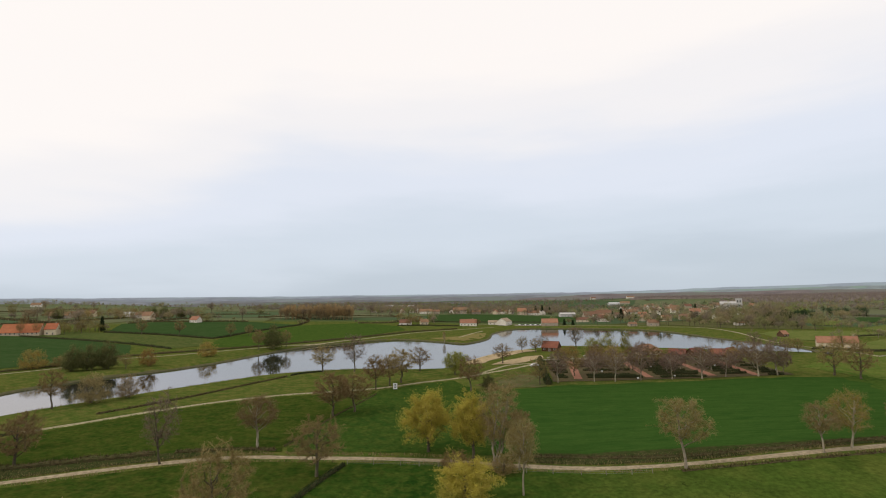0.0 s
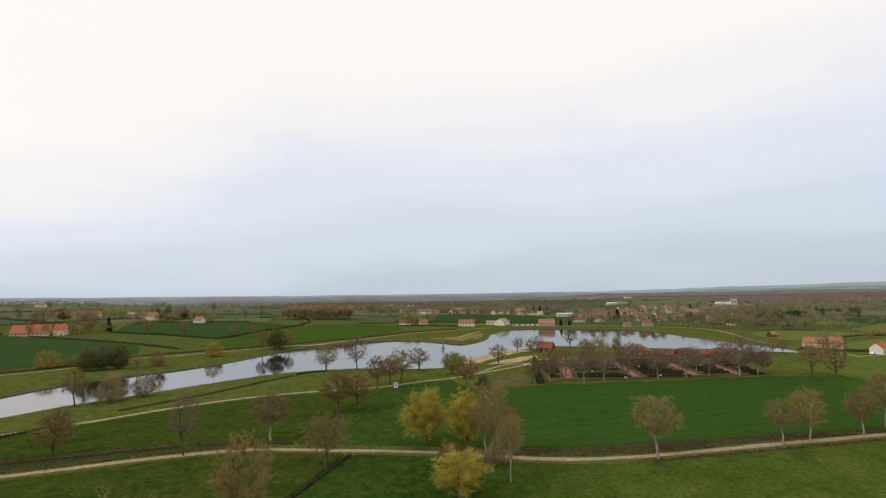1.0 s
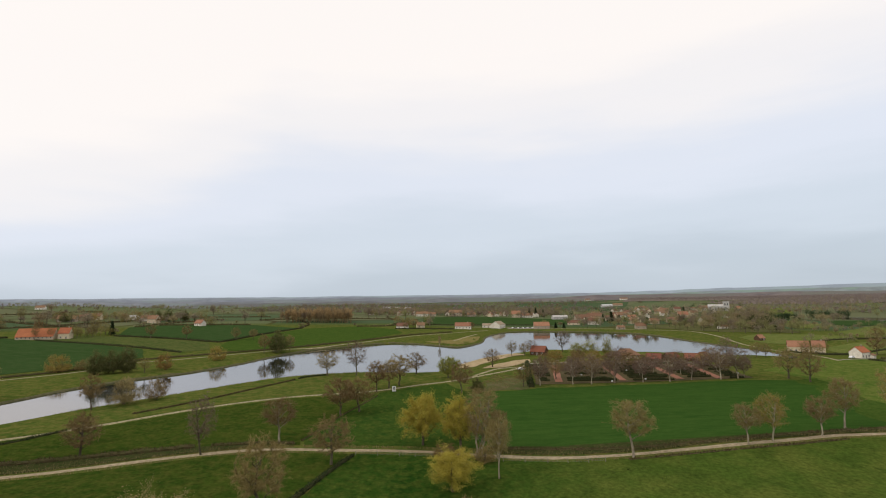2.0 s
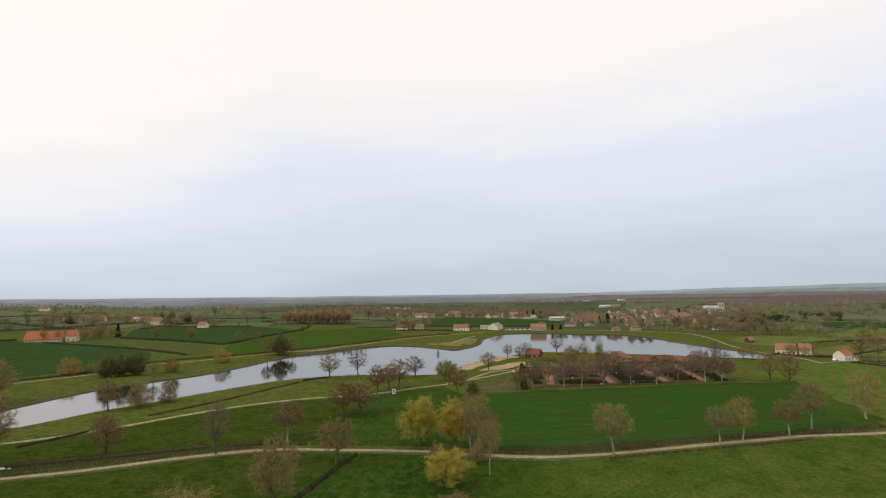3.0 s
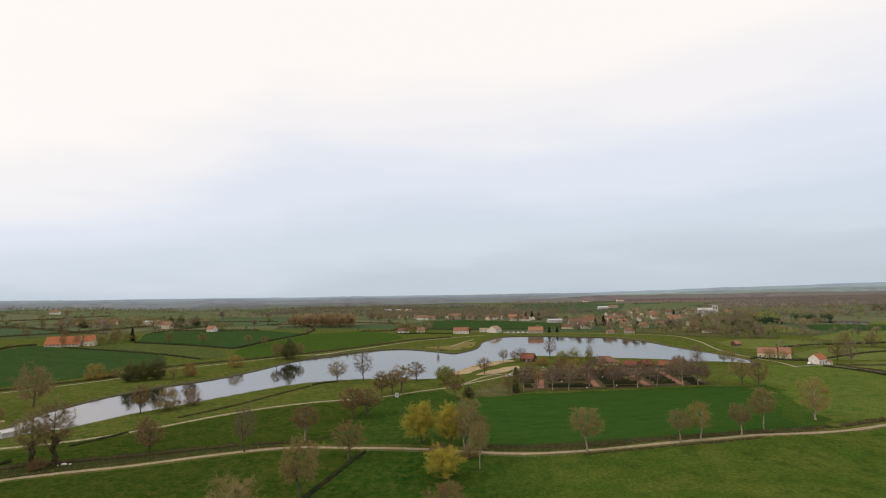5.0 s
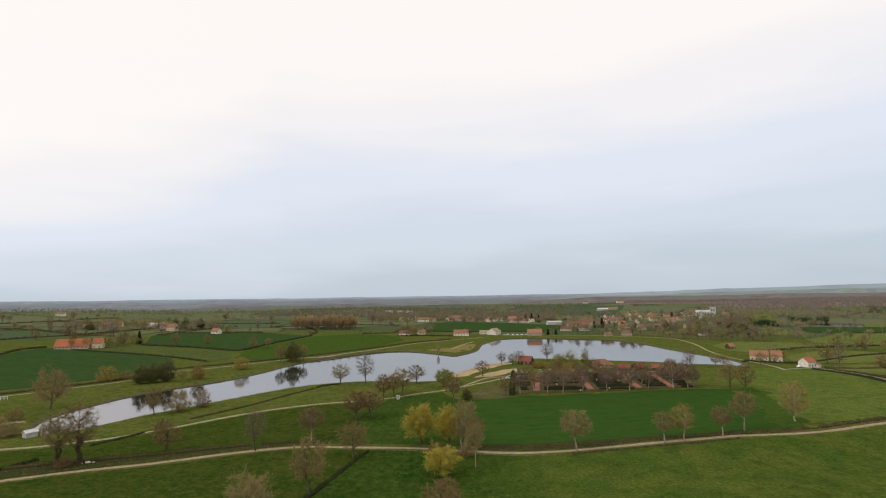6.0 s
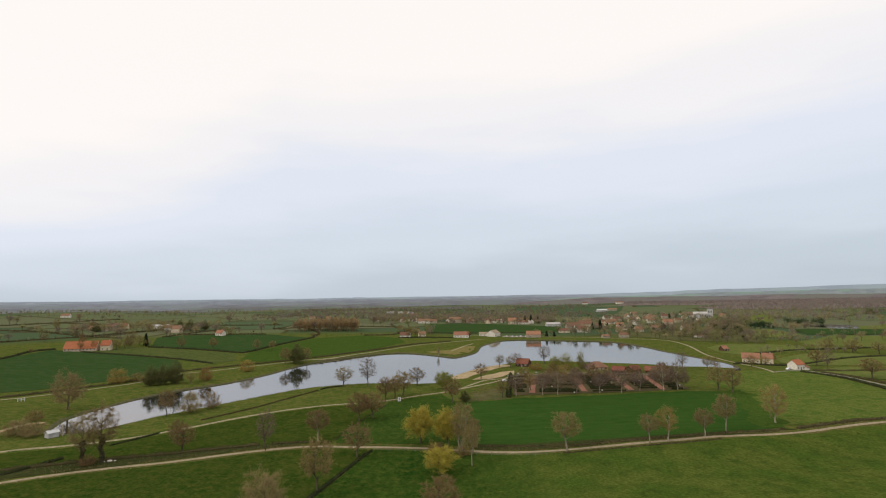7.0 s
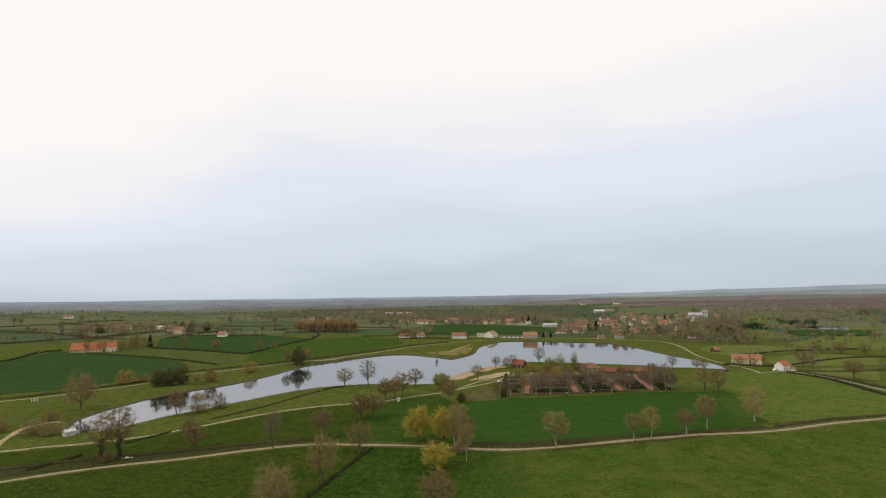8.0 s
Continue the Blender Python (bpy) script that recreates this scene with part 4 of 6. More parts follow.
def leaves(shape, r, branches, n, size, off, mi, levels=(2, 3)):
    segs = [(p[i], p[i + 1]) for lvl, p, _ in branches if lvl in levels for i in range(len(p) - 1)]
    a, b = np.array([q[0] for q in segs]), np.array([q[1] for q in segs])
    k = r.integers(0, len(segs), n)
    base = a[k] + (b[k] - a[k]) * r.random((n, 1)) + r.normal(0, off, (n, 3))
    d = r.normal(0, 1, (n, 3))
    d = d / np.linalg.norm(d, axis=1)[:, None]
    side = np.cross(d, r.normal(0, 1, (n, 3)))
    side = side / (np.linalg.norm(side, axis=1)[:, None] + 1e-9)
    sz = size * r.uniform(.6, 1.4, (n, 1))
    shape.blades(base, d * sz * 1.5, side * sz * .7, mi)


KINDS = {
    # g: height, width, trunk share, limbs, density, lean, climb, trunk radius, stems; crown: kind, number, size, width or offset, material, hang
    "round": dict(g=(14, 11, .24, 9, 4, .95, .9, .28), bark="bark", crown=[("t", 15500, .75, 0.017, "twig", 0), ("l", 4200, 0.08, .25, "bud", 0)]),
    "oak": dict(g=(14, 13, .20, 10, 4, 1.15, .6, .34), bark="bark", crown=[("t", 15000, .70, 0.017, "twig", 0), ("l", 3800, 0.08, .25, "bud_olive", 0)]),
    "tall": dict(g=(19, 12, .20, 12, 4, .75, 1.0, .30), bark="bark", crown=[("t", 10000, .85, 0.016, "twig_purple", 0), ("l", 1600, 0.1, .25, "bud", 0)]),
    "roadside": dict(g=(14, 11, .33, 9, 4, 1.0, .9, .26), bark="bark_pale", crown=[("t", 10500, .70, 0.016, "twig_grey", 0), ("l", 6000, 0.1, .3, "bud", 0)]),
    "garden": dict(g=(12, 12, .22, 9, 4, 1.0, .9, .22), bark="bark_pale", crown=[("t", 12500, .70, .016, "twig_purple", 0), ("l", 3500, .08, .3, "bud", 0)]),
    "budding": dict(g=(15, 12, .26, 10, 4, .85, .9, .28), bark="bark_pale", crown=[("t", 4500, .70, .015, "twig_grey", 0), ("l", 9000, .10, .35, "bud_orange", 0)]),
    "olive": dict(lump=.45, g=(15, 13, .20, 10, 4, .95, .8, .30), bark="bark", crown=[("t", 5000, .70, .016, "twig", 0), ("l", 9000, .10, .35, "bud_olive", 0)]),
    "yellow": dict(g=(15, 13, .18, 10, 4, .95, .7, .34), lump=.78, bark="bark", crown=[("t", 2500, .80, .018, "twig", .2), ("l", 25000, .13, .34, "yellow_leaf", 0), ("t", 4000, .8, .03, "yellow_leaf", .8)]),
    "weeping": dict(g=(11, 12, .14, 10, 4, 1.0, .4, .32), bark="bark", crown=[("t", 6500, 1.6, .035, "fresh_leaf", 1.6), ("l", 8000, .13, .4, "fresh_leaf", 0)]),
    "tan": dict(lump=.75, g=(15, 13, .07, 12, 4, .95, .9, .30), bark="bark", crown=[("t", 9000, .80, .017, "twig_grey", 0), ("l", 14000, .11, .40, "bud_tan", 0)]),
    "vase": dict(lump=.35, g=(15, 12, .05, 11, 4, .70, 1.3, .30), bark="bark_pale", crown=[("t", 7000, .75, .016, "twig_grey", -.2), ("l", 12000, .11, .35, "bud_gold", 0)]),
    "tan_bush": dict(lump=.5, g=(9, 11, .05, 7, 4, .95, .7, .12, 3), bark="bark", crown=[("t", 9000, .70, .017, "twig_grey", 0), ("l", 7500, .10, .40, "bud_tan", 0)]),
    "poplar": dict(g=(17, 9, .16, 8, 4, .42, 1.5, .20, 3), bark="bark_pale", crown=[("t", 9500, 1.1, .017, "twig", -.6), ("l", 4200, .09, .3, "bud_tan", 0)]),
    "ash": dict(g=(19, 9, .22, 10, 4, .62, 1.1, .24), bark="bark", ivy=True, crown=[("t", 9000, .80, 0.016, "twig_grey", 0), ("l", 4500, 0.1, .3, "bud", 0)]),
    "bush": dict(g=(6, 9, .04, 6, 3, 1.0, .5, .09, 3), bark="bark", crown=[("t", 7000, .60, .017, "twig", 0), ("l", 3200, .10, .3, "bud", 0)]),
    "orange_bush": dict(g=(9, 12, .04, 6, 3, 1.0, .6, .10, 3), bark="bark", crown=[("t", 4500, .60, .017, "twig", 0), ("l", 10000, .12, .4, "bud_orange", 0)]),
    "green_bush": dict(lump=.6, g=(14, 12, .12, 8, 4, .9, .8, .20, 2), bark="bark", crown=[("t", 2500, .70, .02, "twig", 0), ("l", 14000, .19, .6, "green_leaf", 0)]),
    "fresh_bush": dict(lump=.6, g=(10, 12, .06, 6, 4, .9, .7, .12, 3), bark="bark", crown=[("t", 2500, .70, .018, "twig", 0), ("l", 9500, .15, .5, "fresh_leaf", 0)]),
}
MADE = {}


def ivy_coat(shape, r, branches, top):
    trunk = branches[0][1]
    n = 1100
    k = r.random(n) * (len(trunk) - 1.01) * top
    i = k.astype(int)
    base = trunk[i] + (trunk[i + 1] - trunk[i]) * (k - i)[:, None]
    off = r.normal(0, 1, (n, 3))
    off /= np.linalg.norm(off, axis=1)[:, None]
    off[:, 2] *= .3
    side = np.cross(off, r.normal(0, 1, (n, 3))) * .14
    shape.blades(base + off * r.uniform(.15, .60, (n, 1)), off * .3 + (0, 0, .05), side, 0)


def tree(kind, x, y, h, w, label, variant=0, name="tree", turn=None, group=""):
    """A tree of that kind, height and crown width, standing on the land."""
    spec = KINDS[kind]
    light = (math.hypot(x, y) > 190) + (math.hypot(x, y) > 390)     # distant trees: fewer, broader sprays
    key = (kind, variant, light)
    if turn is None:
        turn = (x * 7.3 + y * 3.1) % 360
    g = spec["g"]
    m = Matrix.Translation((x, y, ground_z(x, y))) @ pose(0, 0, 0, 0, 0, turn) @ Matrix.Diagonal((w / g[1], w / g[1], h / g[0], 1))
    if key in MADE:
        first = MADE[key]
        ob = copy_thing(first, m @ Matrix.Diagonal([1 / c for c in first.scale] + [1]))
        return tagged(ob, label, group=group)
    r = np.random.default_rng(101 + 17 * variant + sum(map(ord, kind)))
    br = grow(r, *g, lump=spec.get("lump", 0.30))
    root = tagged(new(name), label, "tree" if name == "tree" else "bush", group)
    wood = Shape()
    for lvl, p, rad in br:
        if lvl < 3:
            wood.tube(p, rad, (8, 5, 3)[lvl])
    part("trunk", wood, [spec["bark"]], root, smooth_faces=True)
    crown, mats = Shape(), []
    for what, n, size, wide, mat, hang in spec["crown"]:
        if mat not in mats:
            mats.append(mat)
        if light:
            n = int(n * (.55, .26)[light - 1])
            size, wide = (size, wide * (1.6, 2.8)[light - 1]) if what == "t" else (size * (1.25, 1.8)[light - 1], wide)
        if what == "t":
            twigs(crown, r, br, n, size, wide, mats.index(mat), hang=hang)
        else:
            leaves(crown, r, br, n, size, wide, mats.index(mat))
    for lvl, p, rad in br:
        if lvl == 3 and light < 2:
            crown.tube(p, [max(q, .012) for q in rad], 3, 0, False)
    part("crown", crown, mats, root)
    if spec.get("ivy"):
        coat = Shape()
        ivy_coat(coat, r, br, .55)
        part("ivy", coat, ["ivy"], root, "olive-brown ivy round the trunk")
    root.matrix_basis = m
    MADE[key] = root
    return root


def conifer(x, y, h, w, label):
    key = ("conifer", 0)
    m = Matrix.Translation((x, y, ground_z(x, y))) @ pose(0, 0, 0, 0, 0, (x * 5 + y) % 360) @ Matrix.Diagonal((w / 6, w / 6, h / 14, 1))
    if key in MADE:
        first = MADE[key]
        return tagged(copy_thing(first, m @ Matrix.Diagonal([1 / c for c in first.scale] + [1])), label)
    r = np.random.default_rng(5)
    root = tagged(new("conifer"), label, "tree")
    wood, crown = Shape(), Shape()
    wood.tube([(0, 0, -.1), (0, 0, 6), (0, 0, 13.5)], [.25, .15, .03], 7)
    part("trunk", wood, ["bark"], root, smooth_faces=True)
    n = 5200
    z = 1.0 + 12.8 * r.random(n) ** 1.25
    reach = 3.0 * (1 - z / 14.2) ** .85 * (0.75 + .25 * np.sin(z * 4.2))
    a = r.random(n) * 2 * math.pi
    rad = reach * r.random(n) ** .45
    base = np.stack([rad * np.cos(a), rad * np.sin(a), z], 1)
    way = np.stack([np.cos(a), np.sin(a), -.35 + 0 * a], 1) * .55 + r.normal(0, .15, (n, 3))
    side = np.cross(way, r.normal(0, 1, (n, 3)))
    side = side / np.linalg.norm(side, axis=1)[:, None] * .15
    crown.blades(base, way, side)
    part("crown", crown, ["needle"], root)
    root.matrix_basis = m
    MADE[key] = root
    return root


def clump_sprays(r, n, low, high, reach, clumps, length, width, climb=0.35):
    """Loose sprays gathered in clumps inside an egg-shaped crown: bases, directions and half-widths."""
    d = r.normal(0, 1, (clumps, 3))
    d = d / np.linalg.norm(d, axis=1)[:, None]
    half = (high - low) / 2
    seats = d * r.uniform(.25, .72, (clumps, 1)) * (reach, reach, half) + (0, 0, low + half)
    k = r.integers(0, clumps, n)
    e = r.normal(0, 1, (n, 3))
    e = e / np.linalg.norm(e, axis=1)[:, None]
    size = r.uniform(.34, .60, (clumps, 1))
    base = seats[k] + e * size[k] * (r.random((n, 1)) ** .4) * (reach, reach, half * .8)
    way = (e * .7 + r.normal(0, .45, (n, 3)) + (0, 0, climb)) * length * r.uniform(.6, 1.3, (n, 1))
    side = np.cross(way, r.normal(0, 1, (n, 3)))
    return base, way, side / (np.linalg.norm(side, axis=1)[:, None] + 1e-9) * width


def far_shape(r, kind):
    """A light tree for the distance: stem, limbs and a clumpy crown of thin sprays."""
    wood, crown = Shape(), Shape()
    wood.tube([(0, 0, -.3), (.1, 0, 4), (0, .1, 10)], [.3, .2, .06], 5)
    for i in range(6):
        a = i * 1.3 + kind
        wood.tube([(0, 0, 3.0 + i * .7), (1.6 * math.cos(a), 1.6 * math.sin(a), 5.6 + i * .7), (3.2 * math.cos(a + .2), 3.2 * math.sin(a + .2), 8.0 + i * .6)], [.13, .08, .03], 3)
    crown.blades(*clump_sprays(r, 620, 3.2, 12.6, 5.0, 9 + kind, 1.0, .13))
    return wood, crown


FAR = {}


def far_tree(x, y, h, w, mat="wood_far", label="bare brown hedgerow tree", variant=0):
    key = (mat, variant)
    m = Matrix.Translation((x, y, ground_z(x, y))) @ pose(0, 0, 0, 0, 0, (x * 3 + y * 7) % 360) @ Matrix.Diagonal((w / 10.5, w / 10.5, h / 12.8, 1))
    if key in FAR:
        first = FAR[key]
        return tagged(copy_thing(first, m @ Matrix.Diagonal([1 / c for c in first.scale] + [1])), label)
    wood, crown = far_shape(np.random.default_rng(40 + variant), variant)
    root = tagged(new("tree"), label, "tree", "hedgerow trees on the upland")
    part("trunk", wood, ["bark"], root)
    part("crown", crown, [mat], root)
    root.matrix_basis = m
    FAR[key] = root
    return root


def woodland(name, label, spots, h, mats, sprays=70, seed=1, size=1.0, upright=False):
    """A mass of distant trees in one mesh: stems, limbs and loose clumpy crowns. spots: rows of x, y."""
    r = np.random.default_rng(seed)
    s = Shape()
    spots = np.asarray(spots, float)
    z0 = height(spots[:, 0], spots[:, 1])
    for (x, y), z in zip(spots, z0):
        hh = h * r.uniform(.68, 1.15) if upright else h * r.choice((.55, .8, 1.0, 1.15, 1.35)) * r.uniform(.85, 1.15)
        rad = hh * (r.uniform(.15, .24) if upright else r.uniform(.38, .54))
        mi = int(r.integers(0, len(mats)))
        s.tube([(x, y, z - .4), (x, y, z + hh * .7)], [.28, .08], 3, mi, False)
        low = hh * (.12 if upright else .08)
        base, way, side = clump_sprays(r, sprays, low, hh, rad, 6 if upright else 5, 1.15 * size, .26 * size, 1.5 if upright else .35)
        s.blades(base + (x, y, z), way, side, mi)
    return thing(name, s, mats, label, "woodland", "stuff")


def scatter(outline, n, seed, gap=0.0):
    """n random places inside an outline."""
    r = np.random.default_rng(seed)
    o = np.array(outline, float)
    lo, hi = o.min(0), o.max(0)
    got = []
    while len(got) < n:
        q = lo + (hi - lo) * r.random(2)
        inside = False
        for a, b in zip(o, np.roll(o, -1, 0)):
            if (a[1] > q[1]) != (b[1] > q[1]) and q[0] < (b[0] - a[0]) * (q[1] - a[1]) / (b[1] - a[1]) + a[0]:
                inside = not inside
        if inside:
            got.append(q)
    return np.array(got)


def hedge(points, width, h, label, leaf="bramble", per_metre=40, name="hedge", spray=.45, group=""):
    """A hedge: a ragged woody core and many short sprays."""
    line = course(points, 2.0)
    nrm = normals_of(line)
    root = tagged(new(name), label, "hedge", group)
    z0 = height(line[:, 0], line[:, 1])
    root.location = (line[0][0], line[0][1], z0[0])
    o3 = np.array((line[0][0], line[0][1], z0[0]))
    core = Shape()
    verts = []
    for i, (q, n_) in enumerate(zip(line, nrm)):
        hh = h * (0.78 + .35 * noise.noise(Vector((q[0] / 3.5, q[1] / 3.5, 7))))
        for o, up in ((-.5, -.05), (-.42, .6), (-.12, .95), (.2, .9), (.44, .55), (.5, -.05)):
            p = q + n_ * o * width * .85
            verts.append(np.array((p[0], p[1], z0[i] + up * hh)) - o3)
    faces = [(i * 6 + j, i * 6 + j + 1, (i + 1) * 6 + j + 1, (i + 1) * 6 + j) for i in range(len(line) - 1) for j in range(5)]
    k = (len(line) - 1) * 6
    faces += [(0, 5, 4, 3, 2, 1), (k, k + 1, k + 2, k + 3, k + 4, k + 5)]
    core.add(verts, faces)
    part("core", core, ["bramble_core" if leaf == "bramble" else "hedge_core"], root)
    total = np.sum(np.linalg.norm(np.diff(line, axis=0), axis=1))
    n = int(total * per_metre)
    r = np.random.default_rng(int(abs(points[0][0]) * 13 + abs(points[0][1])))
    t = r.random(n) * (len(line) - 1.001)
    i = t.astype(int)
    q = line[i] + (line[i + 1] - line[i]) * (t - i)[:, None]
    zz = z0[i] + (z0[i + 1] - z0[i]) * (t - i)
    a = r.uniform(0, math.pi, n)
    lump = np.array([0.8 + .45 * noise.noise(Vector((v[0] / 3.5, v[1] / 3.5, 7))) for v in q])
    off = nrm[i] * (np.cos(a) * width * .5)[:, None]
    base = np.stack([q[:, 0] + off[:, 0], q[:, 1] + off[:, 1], zz + np.sin(a) * h * lump * .92], 1) - o3
    way = np.stack([nrm[i][:, 0] * np.cos(a), nrm[i][:, 1] * np.cos(a), np.abs(np.sin(a)) + .3], 1) * spray * .6 + r.normal(0, spray * .45, (n, 3))
    side = np.cross(way, r.normal(0, 1, (n, 3)))
    side = side / (np.linalg.norm(side, axis=1)[:, None] + 1e-9) * spray * .17
    fol = Shape()
    fol.blades(base, way, side)
    part("foliage", fol, [leaf], root)
    return root


def tufts(name, points, width, n_per_m, h, mat, label, seed=3, offset=0.0):
    """Loose tufts along a line: stuff."""
    line = course(points, 2.0)
    nrm = normals_of(line)
    r = np.random.default_rng(seed)
    total = np.sum(np.linalg.norm(np.diff(line, axis=0), axis=1))
    n = int(total * n_per_m)
    t = r.random(n) * (len(line) - 1.001)
    i = t.astype(int)
    q = line[i] + (line[i + 1] - line[i]) * (t - i)[:, None] + nrm[i] * (offset + r.uniform(-.5, .5, n) * width)[:, None]
    keep = np.array([noise.noise(Vector((v[0] / 5, v[1] / 5, seed))) > -.25 for v in q])
    q = q[keep]
    n = len(q)
    base = np.stack([q[:, 0], q[:, 1], height(q[:, 0], q[:, 1]) - .02], 1)
    way = r.normal(0, .35, (n, 3)) * h
    way[:, 2] = h * r.uniform(.6, 1.3, n)
    side = r.normal(0, 1, (n, 3)) * (1, 1, 0)
    side = side / np.linalg.norm(side, axis=1)[:, None] * .09
    s = Shape()
    s.blades(base, way, side)
    return thing(name, s, [mat], label, "grass", "stuff")


# ---- houses ----
def house(name, x, y, turn, length, depth, eaves, ridge, wall, roof, label, windows=(4, 1), chimney=True, category="house", hip=0.0, door=True, group="", over=.35):
    """A gabled or hipped house: long side faces -y before it is turned. windows: columns and rows on each long side."""
    root = tagged(new(name), label, category, group)
    L, D = length / 2, depth / 2
    w = Shape()
    base = -1.2
    wl = [(-L, -D, base), (L, -D, base), (L, D, base), (-L, D, base), (-L, -D, eaves), (L, -D, eaves), (L, D, eaves), (-L, D, eaves)]
    rid = ridge - eaves
    peak = [(-L, 0, ridge - .06), (L, 0, ridge - .06)] if not hip else [(-L, 0, eaves), (L, 0, eaves)]
    w.add(wl + peak, [(0, 1, 5, 4), (2, 3, 7, 6), (1, 2, 6, 9, 5), (3, 0, 4, 8, 7), (4, 5, 9, 8), (7, 8, 9, 6)])
    part("wall", w, [wall], root)
    s = Shape()
    e = over
    drop = rid * e / D
    th = .18
    if hip:
        hl = L - hip
        top = [(-hl, 0, ridge), (hl, 0, ridge)]
        low = [(-L - e, -D - e, eaves - drop), (L + e, -D - e, eaves - drop), (L + e, D + e, eaves - drop), (-L - e, D + e, eaves - drop)]
        v = low + top + [(a, b, c - th) for a, b, c in low]
        s.add(v, [(0, 1, 5, 4), (2, 3, 4, 5), (1, 2, 5), (3, 0, 4), (6, 7, 1, 0), (7, 8, 2, 1), (8, 9, 3, 2), (9, 6, 0, 3), (9, 8, 7, 6)])
    else:
        for sgn in (-1, 1):
            a = [(-L - e, 0, ridge), (L + e, 0, ridge), (L + e, sgn * (D + e), eaves - drop), (-L - e, sgn * (D + e), eaves - drop)]
            v = [(p, q, c + th) for p, q, c in a] + a
            f = [(0, 1, 2, 3), (7, 6, 5, 4), (0, 4, 5, 1), (1, 5, 6, 2), (2, 6, 7, 3), (3, 7, 4, 0)]
            s.add(v, f if sgn > 0 else [q[::-1] for q in f])
        s.tube([(-L - e, 0, ridge + th), (L + e, 0, ridge + th)], [.16, .16], 6)
    part("roof", s, [roof], root)
    if chimney:
        c = Shape()
        cx = L * .55
        c.box(cx - .35, -.3, ridge - .9, cx + .35, .3, ridge + .95)
        c.box(cx - .42, -.37, ridge + .95, cx + .42, .37, ridge + 1.07)
        part("chimney", c, ["stone"], root)
    cols, rows = windows
    for sgn in (-1, 1):
        for i in range(cols):
            for k in range(rows):
                wx = -L + length * (i + .5) / cols
                wz = .95 + k * 2.7
                if wz + 1.3 > eaves:
                    continue
                isdoor = door and k == 0 and i == cols // 2
                ww, wh, wz = (1.0, 2.1, 0.0) if isdoor else (1.0, 1.25, wz)
                yf = sgn * D
                fr = Shape()
                for x0, z0, x1, z1 in ((-ww / 2 - .12, wz - .1, -ww / 2, wz + wh + .12), (ww / 2, wz - .1, ww / 2 + .12, wz + wh + .12),
                                       (-ww / 2, wz + wh, ww / 2, wz + wh + .12), (-ww / 2, wz - .1, ww / 2, wz), (-.04, wz, .04, wz + wh)):
                    fr.box(wx + x0, min(yf, yf + sgn * .07), z0, wx + x1, max(yf, yf + sgn * .07), z1)
                holder = part("door" if isdoor else "window", fr, ["frame"], root)
                pn = Shape()
                pn.box(wx - ww / 2, min(yf, yf + sgn * .03), wz, wx + ww / 2, max(yf, yf + sgn * .03), wz + wh)
                part("panel" if isdoor else "pane", pn, ["door" if isdoor else "glass"], holder)
    root.matrix_basis = Matrix.Translation((x, y, ground_z(x, y))) @ pose(0, 0, 0, 0, 0, turn)
    return root


# ---- the near meadows: trees along the track ----
tree("tall", -59.5, 111.3, 16.0, 8.4, "tall bare tree with a slim brown trunk beside the track", 1)
tree("roadside", -43.6, 123.8, 13.0, 11.8, "bare round tree with many upright twigs in the meadow")
tree("oak", -25.5, 105.9, 12.8, 13.2, "bare brown oak leaning over the hedge by the track", 1)
tree("round", -32.3, 154, 13.4, 13.0, "dense bare brown tree beside the field boundary", 1)
tree("round", -27, 159.2, 12.4, 13.0, "dense bare brown tree beside the field boundary", 2)
tree("oak", -89.6, 111, 10.6, 11.0, "small bare tree behind the track hedge", 2)
tree("round", -32.4, 76, 16.6, 12.0, "bare purplish brown tree on the hedge", 2)
tree("tan", -41.1, 55, 13.6, 13.0, "broad bare reddish brown tree in the meadow", 1)
tree("round", 4, 58.9, 13.6, 12.5, "broad bare brownish tree in the meadow")
tree("yellow", -3.9, 124.9, 15.2, 13.4, "willow with bright yellow spring leaves beside the track")
tree("yellow", 6.4, 120.4, 15.4, 13.0, "willow with bright yellow spring leaves beside the track", 1)
tree("yellow", 3.6, 93.3, 10.0, 12.4, "low yellow willow in the meadow below the track", 2)
tree("poplar", 12, 115.1, 17.4, 11.0, "pale many-stemmed poplar with bare upright twigs")
tree("roadside", 14.4, 99.1, 14.8, 7.4, "slim bare tree with a pale trunk near the fence", 1)
tree("roadside", 15.8, 112.9, 13.5, 7.5, "slim bare tree with a pale trunk near the fence")
tree("roadside", 48.9, 108.1, 15.2, 13.2, "bare rounded roadside tree with a pale trunk", 0, group="trees along the track")
tree("roadside", 80.4, 112.5, 11.2, 8.6, "small bare roadside tree with a pale trunk", 1, group="trees along the track")
tree("budding", 87.9, 114.5, 13.4, 9.8, "roadside tree with brownish orange buds", 0, group="trees along the track")
tree("roadside", 103.2, 117.5, 11.4, 8.6, "small bare roadside tree with a pale trunk", 2, group="trees along the track")
tree("roadside", 115.4, 124.9, 15.6, 10.8, "bare roadside tree standing behind the track", 0, group="trees along the track")
tree("vase", 143.6, 138.4, 16.0, 12.4, "tree with golden brown buds at the corner of the wheat", 1, group="trees along the track")
tree("ash", -117.3, 98.6, 18.4, 11.0, "tall bare ash wrapped in brownish ivy beside the track")
tree("ash", -111.2, 99.8, 21.0, 12.0, "tall bare ash wrapped in brownish ivy beside the track", 1)
tree("bush", -114, 96.8, 4.2, 6.0, "dark bush at the foot of the ash trees", name="bush")
